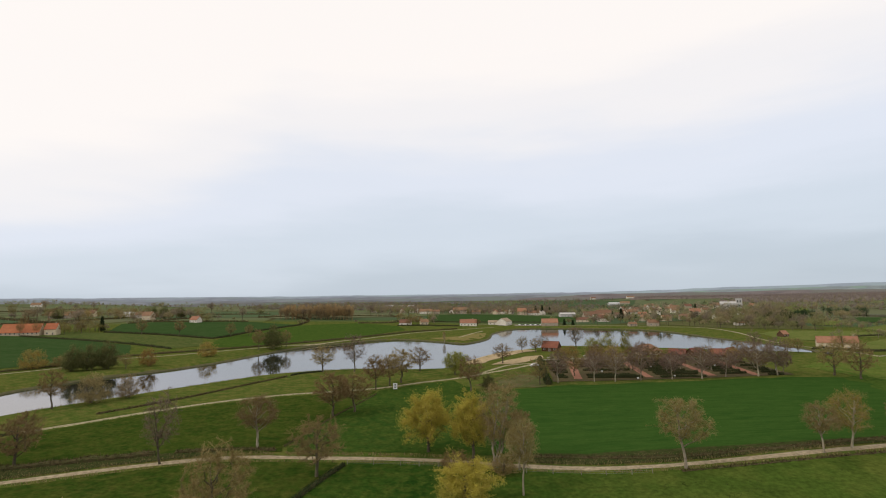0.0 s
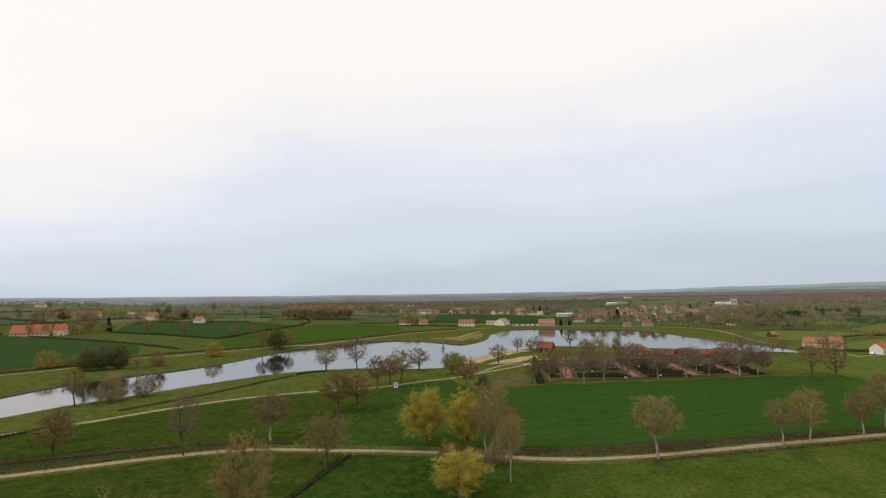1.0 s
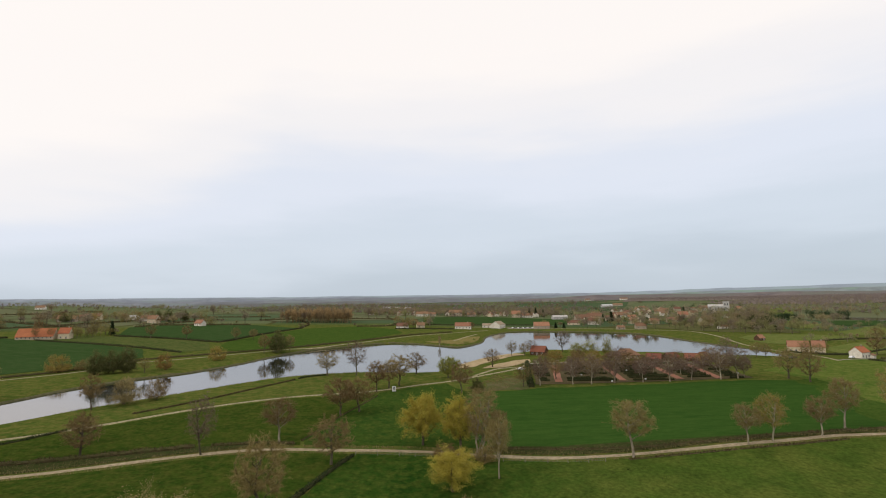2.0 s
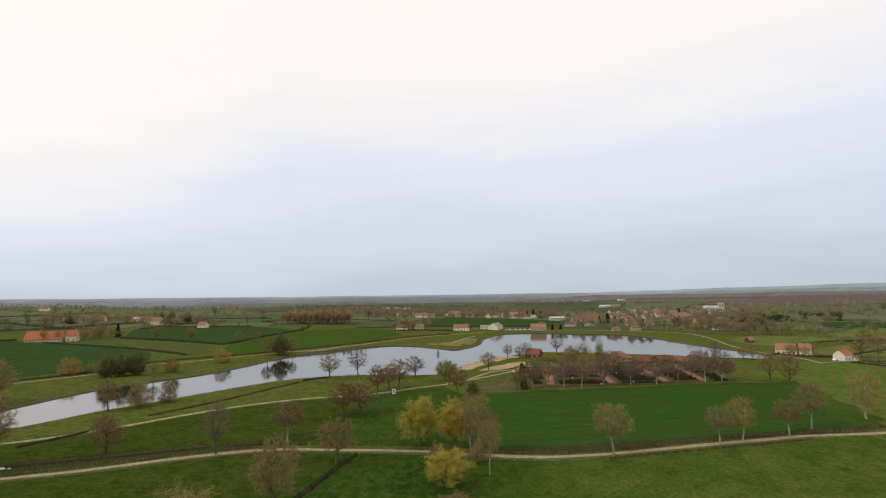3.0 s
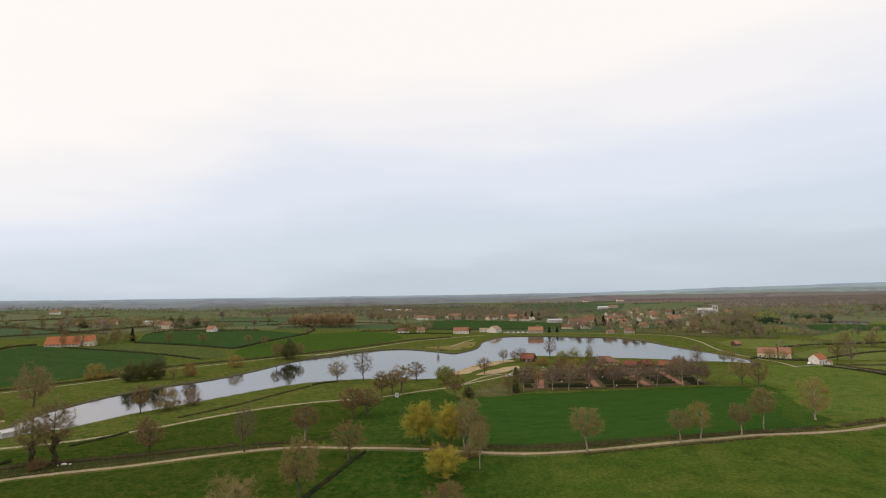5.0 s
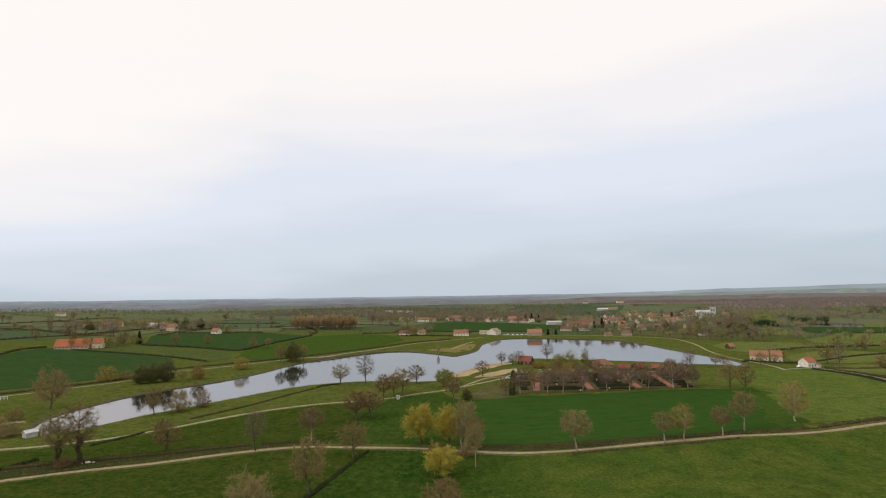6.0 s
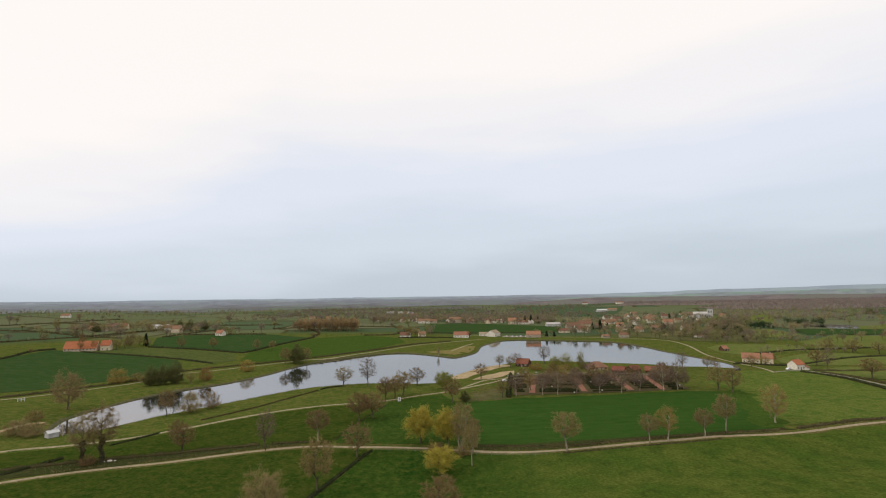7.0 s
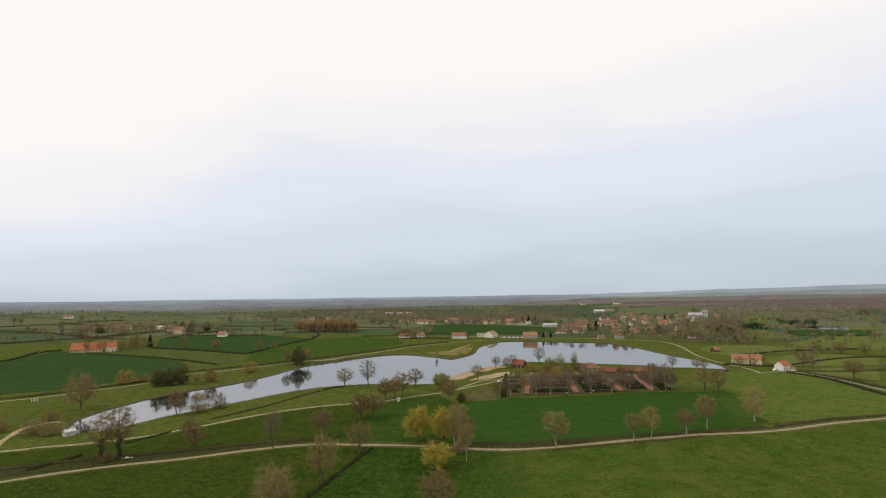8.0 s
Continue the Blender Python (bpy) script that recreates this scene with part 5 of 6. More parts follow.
tree("oak", -98, 124, 9.5, 8.0, "low bare tree with reddish twigs in the meadow", 1)
tree("bush", 2.5, 113.6, 4.4, 8.0, "bare brown bush below the willows", name="bush")
tree("bush", 12.1, 110.5, 4.6, 7.5, "bare brown bush below the willows", 1, name="bush")

# ---- trees along the lake path and the near bank ----
tree("oak", -57.0, 247.5, 14.0, 13.6, "bare round oak on the lake shore")
tree("tall", -42.0, 246.5, 19.6, 13.4, "tall bare purplish tree on the lake shore")
tree("round", -25.4, 196.0, 14.4, 11.0, "bare tree beside the footpath")
tree("round", -21.0, 205.0, 13.4, 12.5, "broad bare brown tree beside the footpath")
tree("round", -17.0, 212.0, 14.4, 15.0, "broad bare brown tree beside the footpath", 1)
tree("oak", -11.0, 246.5, 12.0, 13.6, "bare spreading oak on the lake shore", 2)
tree("weeping", 5.4, 231.0, 11.2, 12.4, "weeping willow in fresh yellow-green leaf")
tree("round", 10.0, 190.0, 13.4, 11.0, "dark brown bare tree beside the wheat", 2)
tree("green_bush", 16.5, 192.5, 6.4, 6.0, "dark green evergreen bush beside the wheat", name="bush")
tree("round", -126.6, 170.0, 13.6, 9.6, "slim bare tree at the water's edge", 2)
tree("tan_bush", -119.5, 178.5, 11.6, 12.4, "bushy willow with brown and olive buds at the water's edge", 1)
tree("tan_bush", -112.5, 187.0, 9.2, 9.0, "bushy willow with olive buds on the bank")
tree("oak", 30.8, 268.6, 11.2, 12.0, "bare brown tree growing in the beach sand", 1)
tree("olive", 50.2, 326.5, 10.6, 9.4, "greenish budding tree near the lakeside cabin")
tree("oak", 58.0, 323.0, 9.8, 9.4, "bare purplish tree near the lakeside cabin")
tree("tall", 64.0, 332.0, 11.0, 11.0, "bare purplish tree behind the lakeside cabin")
tree("tall", 88.5, 343.0, 16.4, 13.0, "tall bare tree on the lake shore", 1)
tree("tall", 182.0, 302.0, 14.0, 11.0, "bare tree at the corner of the lake", 1)
tree("oak", 203.0, 296.0, 9.5, 8.0, "small bare tree at the corner of the lake", 2)
tree("oak", 198.0, 297.5, 10.5, 9.0, "small bare tree at the corner of the lake")

# ---- trees of the garden ----
for gx, gy, gh, gw, kd, vr in ((37.2, 201, 11.5, 9.5, "olive", 1), (45.0, 205, 13.8, 10.5, "garden", 1), (60.2, 208, 13.4, 11.5, "garden", 2), (68.4, 207.6, 14.0, 12.5, "garden", 1),
                               (79.5, 210.4, 15, 14, "garden", 0), (93, 212, 12.5, 12, "garden", 1), (105.3, 212, 14.2, 14.6, "garden", 2), (117, 216, 12, 12, "garden", 0),
                               (130.4, 215.6, 16.8, 16, "garden", 1), (139, 216.6, 16.4, 14, "garden", 0), (144.5, 221, 10.5, 9, "garden", 2),
                               (72, 246, 10.5, 11, "round", 0), (84, 256, 11, 12, "budding", 0), (100, 248, 10.5, 12, "round", 1), (112, 258, 8, 9, "round", 2),
                               (126, 250, 11, 12, "oak", 0), (140, 250, 9.0, 10, "round", 0), (146, 246, 10, 10, "round", 1), (58, 258, 9, 9, "round", 2), (150, 262, 11, 10, "round", 2)):
    tree(kd, gx, gy, gh, gw, {"olive": "slim tree with olive buds beside the garden", "garden": "bare garden tree with a pale trunk", "budding": "garden tree with reddish brown buds",
                              "round": "bare brown tree between the hedges", "oak": "spreading bare tree between the hedges"}[kd], vr, group="garden trees")
r_g = np.random.default_rng(77)
for gx, gy in ((53, 224), (64, 232), (76, 228), (88, 240), (98, 230), (108, 236), (122, 234), (134, 238), (142, 234), (80, 268), (104, 272)):
    gs = r_g.uniform(7.5, 11.5)
    tree(("round", "garden", "round", "garden")[int(r_g.integers(0, 4))], gx + r_g.normal(0, 1), gy + r_g.normal(0, 1.5), gs, gs * r_g.uniform(.85, 1.15), "bare brown tree among the garden hedges",
         int(r_g.integers(0, 2)), group="garden trees")
tree("orange_bush", 74.4, 305, 6.2, 13, "yellow flowering bushes behind the garden", name="bush")
tree("fresh_bush", 97, 307, 12.4, 14, "green leafing trees behind the garden", 1, name="bush")
tree("fresh_bush", 90, 312, 10.5, 12, "green leafing trees behind the garden", name="bush")
tree("fresh_bush", 108.4, 306.5, 14.5, 8.0, "slim bright green tree behind the garden", 1)
tree("oak", 160.2, 213.4, 15.2, 14.6, "big bare oak with a pale trunk foot at the pasture corner", 1)
tree("oak", 162.6, 202.8, 15.2, 13.8, "big bare oak with a pale trunk foot at the pasture corner", 2)

# ---- far bank of the lake ----
tree("tan", -188.0, 189.5, 21.6, 18.0, "tall tree with light brown buds near the lake outlet", 1)
tree("bush", -184.8, 164.0, 6.2, 9.0, "bare brown bush near the lake outlet", name="bush")
tree("tan_bush", -163.5, 136.5, 6.6, 12.0, "dark bare thicket beside the outlet shed", 1, name="bush")
tree("tan_bush", -171.5, 138.5, 7.0, 13.0, "dark bare thicket beside the outlet shed", name="bush")
tree("bush", -191.0, 141.0, 6.4, 12.0, "brown bare thicket near the lake outlet", 1, name="bush")
tree("orange_bush", -215.2, 274.0, 12.0, 15.0, "golden leafing bush along the bank path", name="bush")
tree("bush", -206.0, 282.0, 7.0, 12.0, "brown bare bush along the bank path", name="bush")
tree("green_bush", -181.0, 267.0, 14.4, 13.0, "dark green tree on the far bank", name="tree")
tree("green_bush", -174.5, 271.0, 15.0, 12.0, "dark green tree on the far bank", 1, name="tree")
tree("green_bush", -187.0, 263.0, 13.6, 11.0, "dark green tree on the far bank", 1, name="tree")
tree("olive", -163.0, 268.0, 9.0, 8.0, "small budding tree on the far bank", 1)
tree("orange_bush", -158.0, 279.0, 11.0, 11.0, "reddish brown bush on the far bank", 1, name="bush")
tree("orange_bush", -147.0, 325.0, 11.0, 13.4, "orange-brown bush on the far bank", name="bush")
tree("green_bush", -122.0, 374.0, 18.6, 17.0, "tall dark green tree on the far bank", name="tree")
tree("round", -116.5, 386.0, 14.0, 10.0, "bare brown tree on the far bank")
tree("round", -130.0, 366.5, 15.0, 11.0, "bare brown tree on the far bank", 1)
tree("poplar", 1.5, 428.0, 9.5, 3.6, "thin leafless stem at the tip of the point")

# ---- the upland with its farms ----
conifer(-308.5, 468.5, 14.0, 7.0, "dark pointed conifer beside the field")
for ux, uy, uh, uw, kd, vr, lb in ((-356, 440, 17.6, 8.6, "round", 0, "bare tree in front of the farm"), (-346, 424, 13.6, 7.0, "round", 1, "brown bare tree in front of the farm"), (-337, 430, 12.0, 8.5, "olive", 0, "olive budding tree in front of the farm"), (-323, 442, 11.5, 11, "olive", 1, "olive budding tree beside the farm"), (-315, 451, 12.5, 12, "olive", 0, "olive budding tree beside the farm"),
                                   (-330, 478, 17, 15, "olive", 0, "olive budding tree beside the farm"), (-318, 474, 13, 13, "olive", 1, "olive budding tree beside the farm"),
                                   (-230, 452, 13.4, 11, "round", 2, "lone bare tree in the crop field"), (-260, 447, 14.6, 11, "oak", 0, "lone bare tree in the crop field"),
                                   (-509, 610, 21, 12, "olive", 0, "tall olive tree on a hedge line"), (-438, 497, 11, 13, "oak", 1, "round bare tree in a pasture"),
                                   (-379, 405, 5.2, 5.2, "round", 2, "small bush on a field hedge"), (-185, 452, 13, 11, "oak", 2, "bare tree on a field hedge"),
                                   (-172, 460, 11, 10, "round", 0, "bare tree on a field hedge"), (256, 322, 8.5, 9, "olive", 1, "olive budding tree between the houses"),
                                   (276, 247, 13.8, 16, "round", 0, "broad bare tree beside the lane"), (376, 386, 12.5, 16, "round", 2, "bare trees on a pasture hedge"),
                                   (365, 403, 11, 14, "round", 1, "bare trees on a pasture hedge"), (388, 372, 12, 14, "oak", 0, "bare trees on a pasture hedge"),
                                   (236.5, 307.5, 10.4, 10.5, "olive", 1, "tan budding tree in front of the barn"), (279.5, 351, 9.5, 11, "round", 2, "bare bush beside the barn"), (286, 297, 17, 12, "tall", 1, "tall bare tree beside the lane hedge"), (303, 332, 13, 14, "round", 1, "round bare tree between pastures"), (301, 232, 9, 13, "round", 1, "bare tree beside the lane"),
                                   (352, 300, 11, 12, "olive", 0, "olive budding tree on a hedge")):
    tree(kd, ux, uy, uh, uw, lb, vr)
for ux, uy, uh, uw, kd, vr, lb in ((-462, 618, 12, 15, "green_bush", 0, "dark evergreen tree beside a farm building"), (-430, 622, 10.5, 14, "vase", 0, "golden budding tree between the farm buildings"),
                                   (-378, 676, 15, 13, "green_bush", 1, "dark evergreen tree behind the farm"), (-352, 652, 18, 14, "green_bush", 0, "tall dark evergreen tree behind the farm"),
                                   (-336, 664, 15, 13, "green_bush", 1, "dark evergreen tree behind the farm"), (-398, 634, 10, 12, "olive", 0, "olive budding tree between the farm buildings"),
                                   (-344, 618, 9, 11, "round", 1, "bare brown tree beside a farmhouse"), (-270, 592, 8, 9, "olive", 1, "olive budding tree beside a white house"),
                                   (-480, 640, 13, 13, "round", 2, "bare brown tree behind a farm building"), (42.5, 622, 9, 10, "round", 1, "bare brown tree beside a low house"),
                                   (-38, 606, 10, 12, "olive", 0, "olive budding tree before the cottages"), (-30, 618, 12, 12, "round", 2, "bare brown tree between the cottages")):
    tree(kd, ux, uy, uh, uw, lb, vr)
r_dam = np.random.default_rng(58)
for q in np.vstack([course([(222, 616), (262, 592), (292, 556), (300, 520), (322, 496), (352, 482)], 11.0), course([(236, 640), (285, 610), (318, 570), (330, 530)], 15.0)]):
    p, hh = q + r_dam.normal(0, 4, 2), r_dam.uniform(8.5, 15)
    far_tree(p[0], p[1], hh, hh * r_dam.uniform(.8, 1.1), ("wood_green", "wood_far", "wood_green", "wood_far_b")[int(r_dam.integers(0, 4))], "budding olive and brown tree behind the dam road", int(r_dam.integers(0, 3)))
for q in np.vstack([course([(430, 470), (520, 502), (585, 474)], 15.0), course([(398, 545), (470, 592), (500, 640)], 13.0), course([(640, 660), (668, 690), (720, 724)], 16.0), course([(486, 752), (560, 800), (620, 840)], 14.0),
                    course([(700, 870), (645, 780), (660, 740)], 15.0), course([(380, 470), (430, 430), (500, 400)], 14.0)]):
    if r_dam.random() < .22:
        continue
    p, hh = q + r_dam.normal(0, 4, 2), r_dam.uniform(6.5, 13)
    far_tree(p[0], p[1], hh, hh * r_dam.uniform(.8, 1.2), ("wood_far", "wood_far_b", "wood_green", "wood_far_b")[int(r_dam.integers(0, 4))], "brown or tan budding tree on a pasture hedge", int(r_dam.integers(0, 3)))
for q in np.vstack([course([(140, 648), (175, 640), (205, 628)], 12.0), course([(160, 690), (200, 672), (240, 655)], 11.0), course([(225, 720), (300, 700), (400, 735)], 12.0),
                    course([(-20, 876), (60, 878), (150, 874), (205, 870)], 11.0)]):
    if r_dam.random() < .25:
        continue
    p, hh = q + r_dam.normal(0, 3.5, 2), r_dam.uniform(7, 13.5)
    far_tree(p[0], p[1], hh, hh * r_dam.uniform(.7, 1.05), ("wood_far", "wood_far", "wood_green", "wood_far_b")[int(r_dam.integers(0, 4))], "brown or olive tree between the village houses", int(r_dam.integers(0, 3)))
r_up = np.random.default_rng(21)
UPLAND_LINES = [[(-600, 620), (-528, 606), (-440, 560), (-380, 540)], [(-480, 480), (-430, 560), (-400, 650)], [(-340, 560), (-330, 620), (-300, 700)],
                [(-160, 580), (-170, 650), (-230, 760)], [(-230, 612), (-330, 590)], [(-100, 615), (-60, 640), (-40, 720)], [(-620, 760), (-500, 740), (-380, 760), (-260, 780)],
                [(-700, 640), (-620, 760), (-600, 900)], [(-250, 700), (-150, 760), (-60, 770)]]
for line in UPLAND_LINES:
    for q in course(line, 17.0):
        if r_up.random() < .42:
            continue
        p = q + r_up.normal(0, 5, 2)
        hh = r_up.choice((5, 7, 11, 16, 20)) * r_up.uniform(.85, 1.1)
        far_tree(p[0], p[1], hh, max(5, hh * r_up.uniform(.6, 1.1)), ("wood_far", "wood_far", "wood_far_b", "wood_green")[int(r_up.integers(0, 4))],
                 "hedgerow tree on the upland", int(r_up.integers(0, 3)))
    hedge(line, 3.0, 1.7, "dark hedgerow between upland pastures", "bramble", 14, spray=.8)

# ---- woods ----
woodland("copse", "copse of tall orange-brown poplars", scatter([(-209, 655), (-199, 712), (-128, 726), (-116, 672)], 165, 2), 18.5, ["wood_tan", "wood_tan", "wood_far_b"], 190, 2, .95, True)
woodland("woodland", "belt of bare and budding trees round the village", np.vstack([
    scatter([(190, 668), (300, 650), (480, 710), (560, 860), (420, 1000), (250, 960), (215, 880)], 520, 3)]),
    10.5, ["wood_far", "wood_far_b", "wood_green", "wood_far", "wood_far", "hedge_leaf"], 120, 3, .95)
woodland("woodland", "tall olive and brown trees behind the dam", np.vstack([scatter([(305, 590), (350, 500), (366, 492), (395, 560), (440, 655), (500, 740), (470, 750), (320, 660)], 170, 4)]),
    14.0, ["wood_far", "wood_far_b", "wood_green", "wood_far_b", "wood_far_b", "wood_green", "wood_far", "hedge_leaf"], 260, 33, 1.05)
woodland("woodland", "bare trees along the village street", scatter([(-130, 885), (200, 890), (260, 1010), (200, 1100), (-130, 1060)], 520, 5), 12.0, ["wood_far", "wood_far_b", "wood_green", "wood_far", "wood_far"], 110, 5, 1.15)
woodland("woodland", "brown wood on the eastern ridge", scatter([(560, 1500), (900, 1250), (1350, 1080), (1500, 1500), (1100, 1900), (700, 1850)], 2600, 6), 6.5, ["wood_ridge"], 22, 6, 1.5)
woodland("woodland", "mixed trees round the eastern pastures", np.vstack([course([(386, 508), (402, 514), (416, 522), (426, 545)], 5.0), course([(500, 570), (528, 556), (548, 550)], 9.0), scatter([(480, 664), (505, 655), (560, 664), (540, 700), (500, 690)], 40, 27)]), 10, ["wood_far", "wood_far_b", "wood_green"], 120, 7, .85)
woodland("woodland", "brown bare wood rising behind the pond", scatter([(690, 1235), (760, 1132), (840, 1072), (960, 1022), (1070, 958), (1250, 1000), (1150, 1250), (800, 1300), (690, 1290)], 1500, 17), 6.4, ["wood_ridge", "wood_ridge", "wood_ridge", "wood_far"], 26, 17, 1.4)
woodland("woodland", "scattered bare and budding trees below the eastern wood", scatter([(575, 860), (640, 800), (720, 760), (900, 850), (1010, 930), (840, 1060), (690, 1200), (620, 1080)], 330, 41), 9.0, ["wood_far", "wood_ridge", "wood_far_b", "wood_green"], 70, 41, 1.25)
woodland("pine_wood", "dark green pine plantation", np.vstack([scatter([(560, 740), (600, 730), (640, 770), (585, 790)], 60, 8), scatter([(455, 672), (492, 668), (488, 690), (460, 692)], 30, 9)]), 9.5, ["needle"], 150, 8, .9)
strings = []
for q in scatter([(-1300, 900), (-560, 800), (-240, 800), (160, 1000), (200, 1350), (-150, 1700), (-900, 1900), (-1500, 1500)], 62, 10):
    a, n_s = r_up.choice([.35, 1.9, 1.2]) + r_up.normal(0, .2), int(r_up.integers(4, 14))
    strings.append(q + np.outer(np.arange(n_s) * r_up.uniform(7, 15), (math.cos(a), math.sin(a))) + r_up.normal(0, 2, (n_s, 2)))
woodland("woodland", "strings of hedgerow trees over the western hills", np.vstack(strings), 9.5, ["wood_far", "wood_far", "wood_green", "wood_green"], 80, 10, 1.15)
strings = []
for line in ([(352, 436), (366, 432), (390, 428)], [(362, 399), (376, 394), (390, 391)], [(391, 377), (412, 370)], [(402, 500), (450, 530), (496, 566)], [(300, 397), (344, 394), (372, 382)],
             [(424, 401), (470, 426), (560, 468)], [(330, 288), (352, 306)]):
    got = course(line, 5.5)
    strings.append(got[r_up.random(len(got)) < .62])
woodland("woodland", "hedgerow trees between the eastern pastures", np.vstack(strings), 7.5, ["wood_far", "wood_far_b", "wood_green"], 130, 14, .7)
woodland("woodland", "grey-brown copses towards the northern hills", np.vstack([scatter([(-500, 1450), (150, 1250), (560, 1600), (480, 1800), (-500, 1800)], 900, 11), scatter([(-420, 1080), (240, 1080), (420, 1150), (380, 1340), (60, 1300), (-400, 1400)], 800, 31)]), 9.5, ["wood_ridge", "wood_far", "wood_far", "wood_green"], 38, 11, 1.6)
woodland("woodland", "bare and budding trees round the farmsteads", np.vstack([scatter([(-520, 612), (-330, 618), (-335, 740), (-500, 760)], 190, 12),
                                                                       scatter([(-60, 625), (-10, 640), (0, 690), (-60, 700)], 34, 13), scatter([(-335, 446), (-300, 462), (-318, 490), (-352, 470)], 16, 15),
                                                                       scatter([(-300, 596), (-265, 592), (-262, 612), (-300, 616)], 12, 18)]), 10,
         ["wood_far", "wood_far_b", "wood_green", "bud_olive", "bud"], 190, 12, .7)
woodland("hedge_bushes", "low scrub and small bushes along the upland hedges", np.vstack([course(line, 5.0) + r_up.normal(0, 1.5, (len(course(line, 5.0)), 2)) for line in UPLAND_LINES]), 3.6,
         ["wood_far", "wood_far_b", "bud_olive", "hedge_leaf"], 40, 19, .4)

# ---- hedges and banks ----
hedge([(-150, 88), (-128, 97), (-111, 103), (-91, 108.6), (-74.1, 114.2), (-64.2, 118)], 2.0, 1.0, "brown bramble hedge along the track")
hedge([(-60.3, 118.9), (-47.5, 121.7), (-38.7, 121.9)], 1.3, 0.6, "low brown bramble hedge along the track")
hedge([(-21.5, 113.2), (-25.5, 99.8), (-29.8, 86.2), (-34.8, 64.2), (-41.5, 32.7), (-47.2, 1.1)], 1.2, 0.8, "dark ditch hedge running down the meadow", "hedge_leaf")
hedge([(-24, 187), (-27.5, 170.1), (-31.2, 156.3), (-34.5, 140.7), (-37.7, 125)], 0.5, 0.35, "thin brown field boundary hedge", per_metre=26, spray=.3)
hedge([(-106, 161), (-96, 176), (-89, 189), (-77, 218), (-70, 234)], 0.9, 0.45, "low brown hedge along the lake meadow")
hedge([(-69, 237), (-66, 243), (-58, 249)], 1.1, 0.7, "low dark hedge along the lake meadow", "hedge_leaf")
hedge([(-122, 121), (-118, 128), (-113, 139)], 1.0, 0.6, "short dark hedge beside the footpath", "hedge_leaf")
hedge([(-135, 88), (-131, 97), (-128, 105)], 1.4, 0.9, "short dark hedge in the meadow", "hedge_leaf")
hedge([(-420, 330), (-376, 359), (-386, 412), (-378, 434)], 3.0, 1.8, "dark field hedge on the far slope", "hedge_leaf")
hedge([(-342, 420), (-293, 403), (-231, 387), (-194, 370)], 2.4, 1.5, "dark field hedge on the far slope", "hedge_leaf")
hedge([(-302, 462), (-250, 450), (-203, 438), (-191, 441), (-180, 488), (-158, 578)], 2.4, 1.7, "dark field hedge round the crop", "hedge_leaf")
hedge([(-340, 176), (-258, 222), (-238, 241), (-226, 258), (-211, 280), (-201, 316), (-186, 338), (-153, 370), (-118, 404), (-85, 450), (-58, 486), (-26, 534), (16, 571)], 2.4, 1.5,
      "brown and green hedge along the bank path", "bramble", 26)
hedge([(-600, 622), (-528, 608), (-440, 562)], 3.0, 1.8, "dark field hedge on the upland", "hedge_leaf", 20)
hedge([(-52, 602), (-20, 612), (20, 612)], 3.0, 1.8, "dark hedge in front of a house", "hedge_leaf", 24)
hedge([(-60, 668), (0, 672), (80, 690), (160, 704)], 2.5, 1.6, "dark hedge along the green field", "hedge_leaf", 20)
hedge([(254, 280), (258, 262), (259, 246), (254, 218), (249, 196), (246, 176)], 2.0, 1.3, "dark hedge along the lane", "hedge_leaf")
hedge([(266, 276), (268, 250), (266, 222), (266, 196)], 2.0, 1.3, "brown hedge along the lane")
hedge([(236, 330), (300, 342), (360, 352), (430, 352)], 2.6, 1.7, "dark pasture hedge behind the houses", "hedge_leaf", 24)
hedge([(290, 400), (350, 412), (420, 420)], 2.6, 1.8, "dark pasture hedge behind the houses", "hedge_leaf", 24)
hedge([(270, 290), (320, 282), (400, 300), (470, 330)], 2.6, 1.6, "brown bramble hedge between pastures", "bramble", 24)
hedge([(40.5, 201), (43, 220), (47, 246), (52, 278)], 2.6, 3.0, "tall clipped dark green hedge closing the garden", "hedge_leaf", 60)
hedge([(14.7, 122.5), (32.3, 118.3), (48.1, 115.1), (65.6, 115.7), (82.2, 118), (102, 121.2), (134, 126), (140, 128)], 1.4, 0.5, "low brown bramble bank between track and wheat", "bramble", 30)
hedge([(146, 128.5), (175, 138.5), (205, 144.5), (260, 157)], 1.8, 1.1, "dark bramble hedge behind the track", "bramble", 30)
hedge([(47.2, 106.1), (63.7, 107.5), (80.3, 109.5), (94.1, 111.6), (108, 114.5)], 0.8, 0.3, "low brown bramble strip on the track edge", "bramble", 22)
tufts("verge_grass", TRACK[2:], 2.2, 16, .45, "straw", "dead straw-coloured grass along the track verge", 3, 2.7)
tufts("verge_grass", TRACK[2:], 1.8, 14, .40, "straw", "dead straw-coloured grass along the track verge", 4, -2.6)
tufts("verge_grass", [(14.7, 121.4), (32.3, 117.5), (66.6, 116.2), (111, 120.7), (140, 126)], 4.0, 20, .35, "straw", "dead grass on the bank below the wheat", 15)
tufts("verge_grass", [(-146, 84), (-122, 94), (-88, 106), (-60.3, 115.4), (-38.7, 121.4)], 6.0, 20, .35, "straw", "dead grass on the bank beside the track", 16)
tufts("verge_grass", LAKE_PATH, 1.6, 9, .32, "blade", "grass tufts along the footpath", 5, 1.9)
tufts("verge_grass", LAKE_PATH, 1.6, 9, .32, "blade", "grass tufts along the footpath", 6, -1.9)
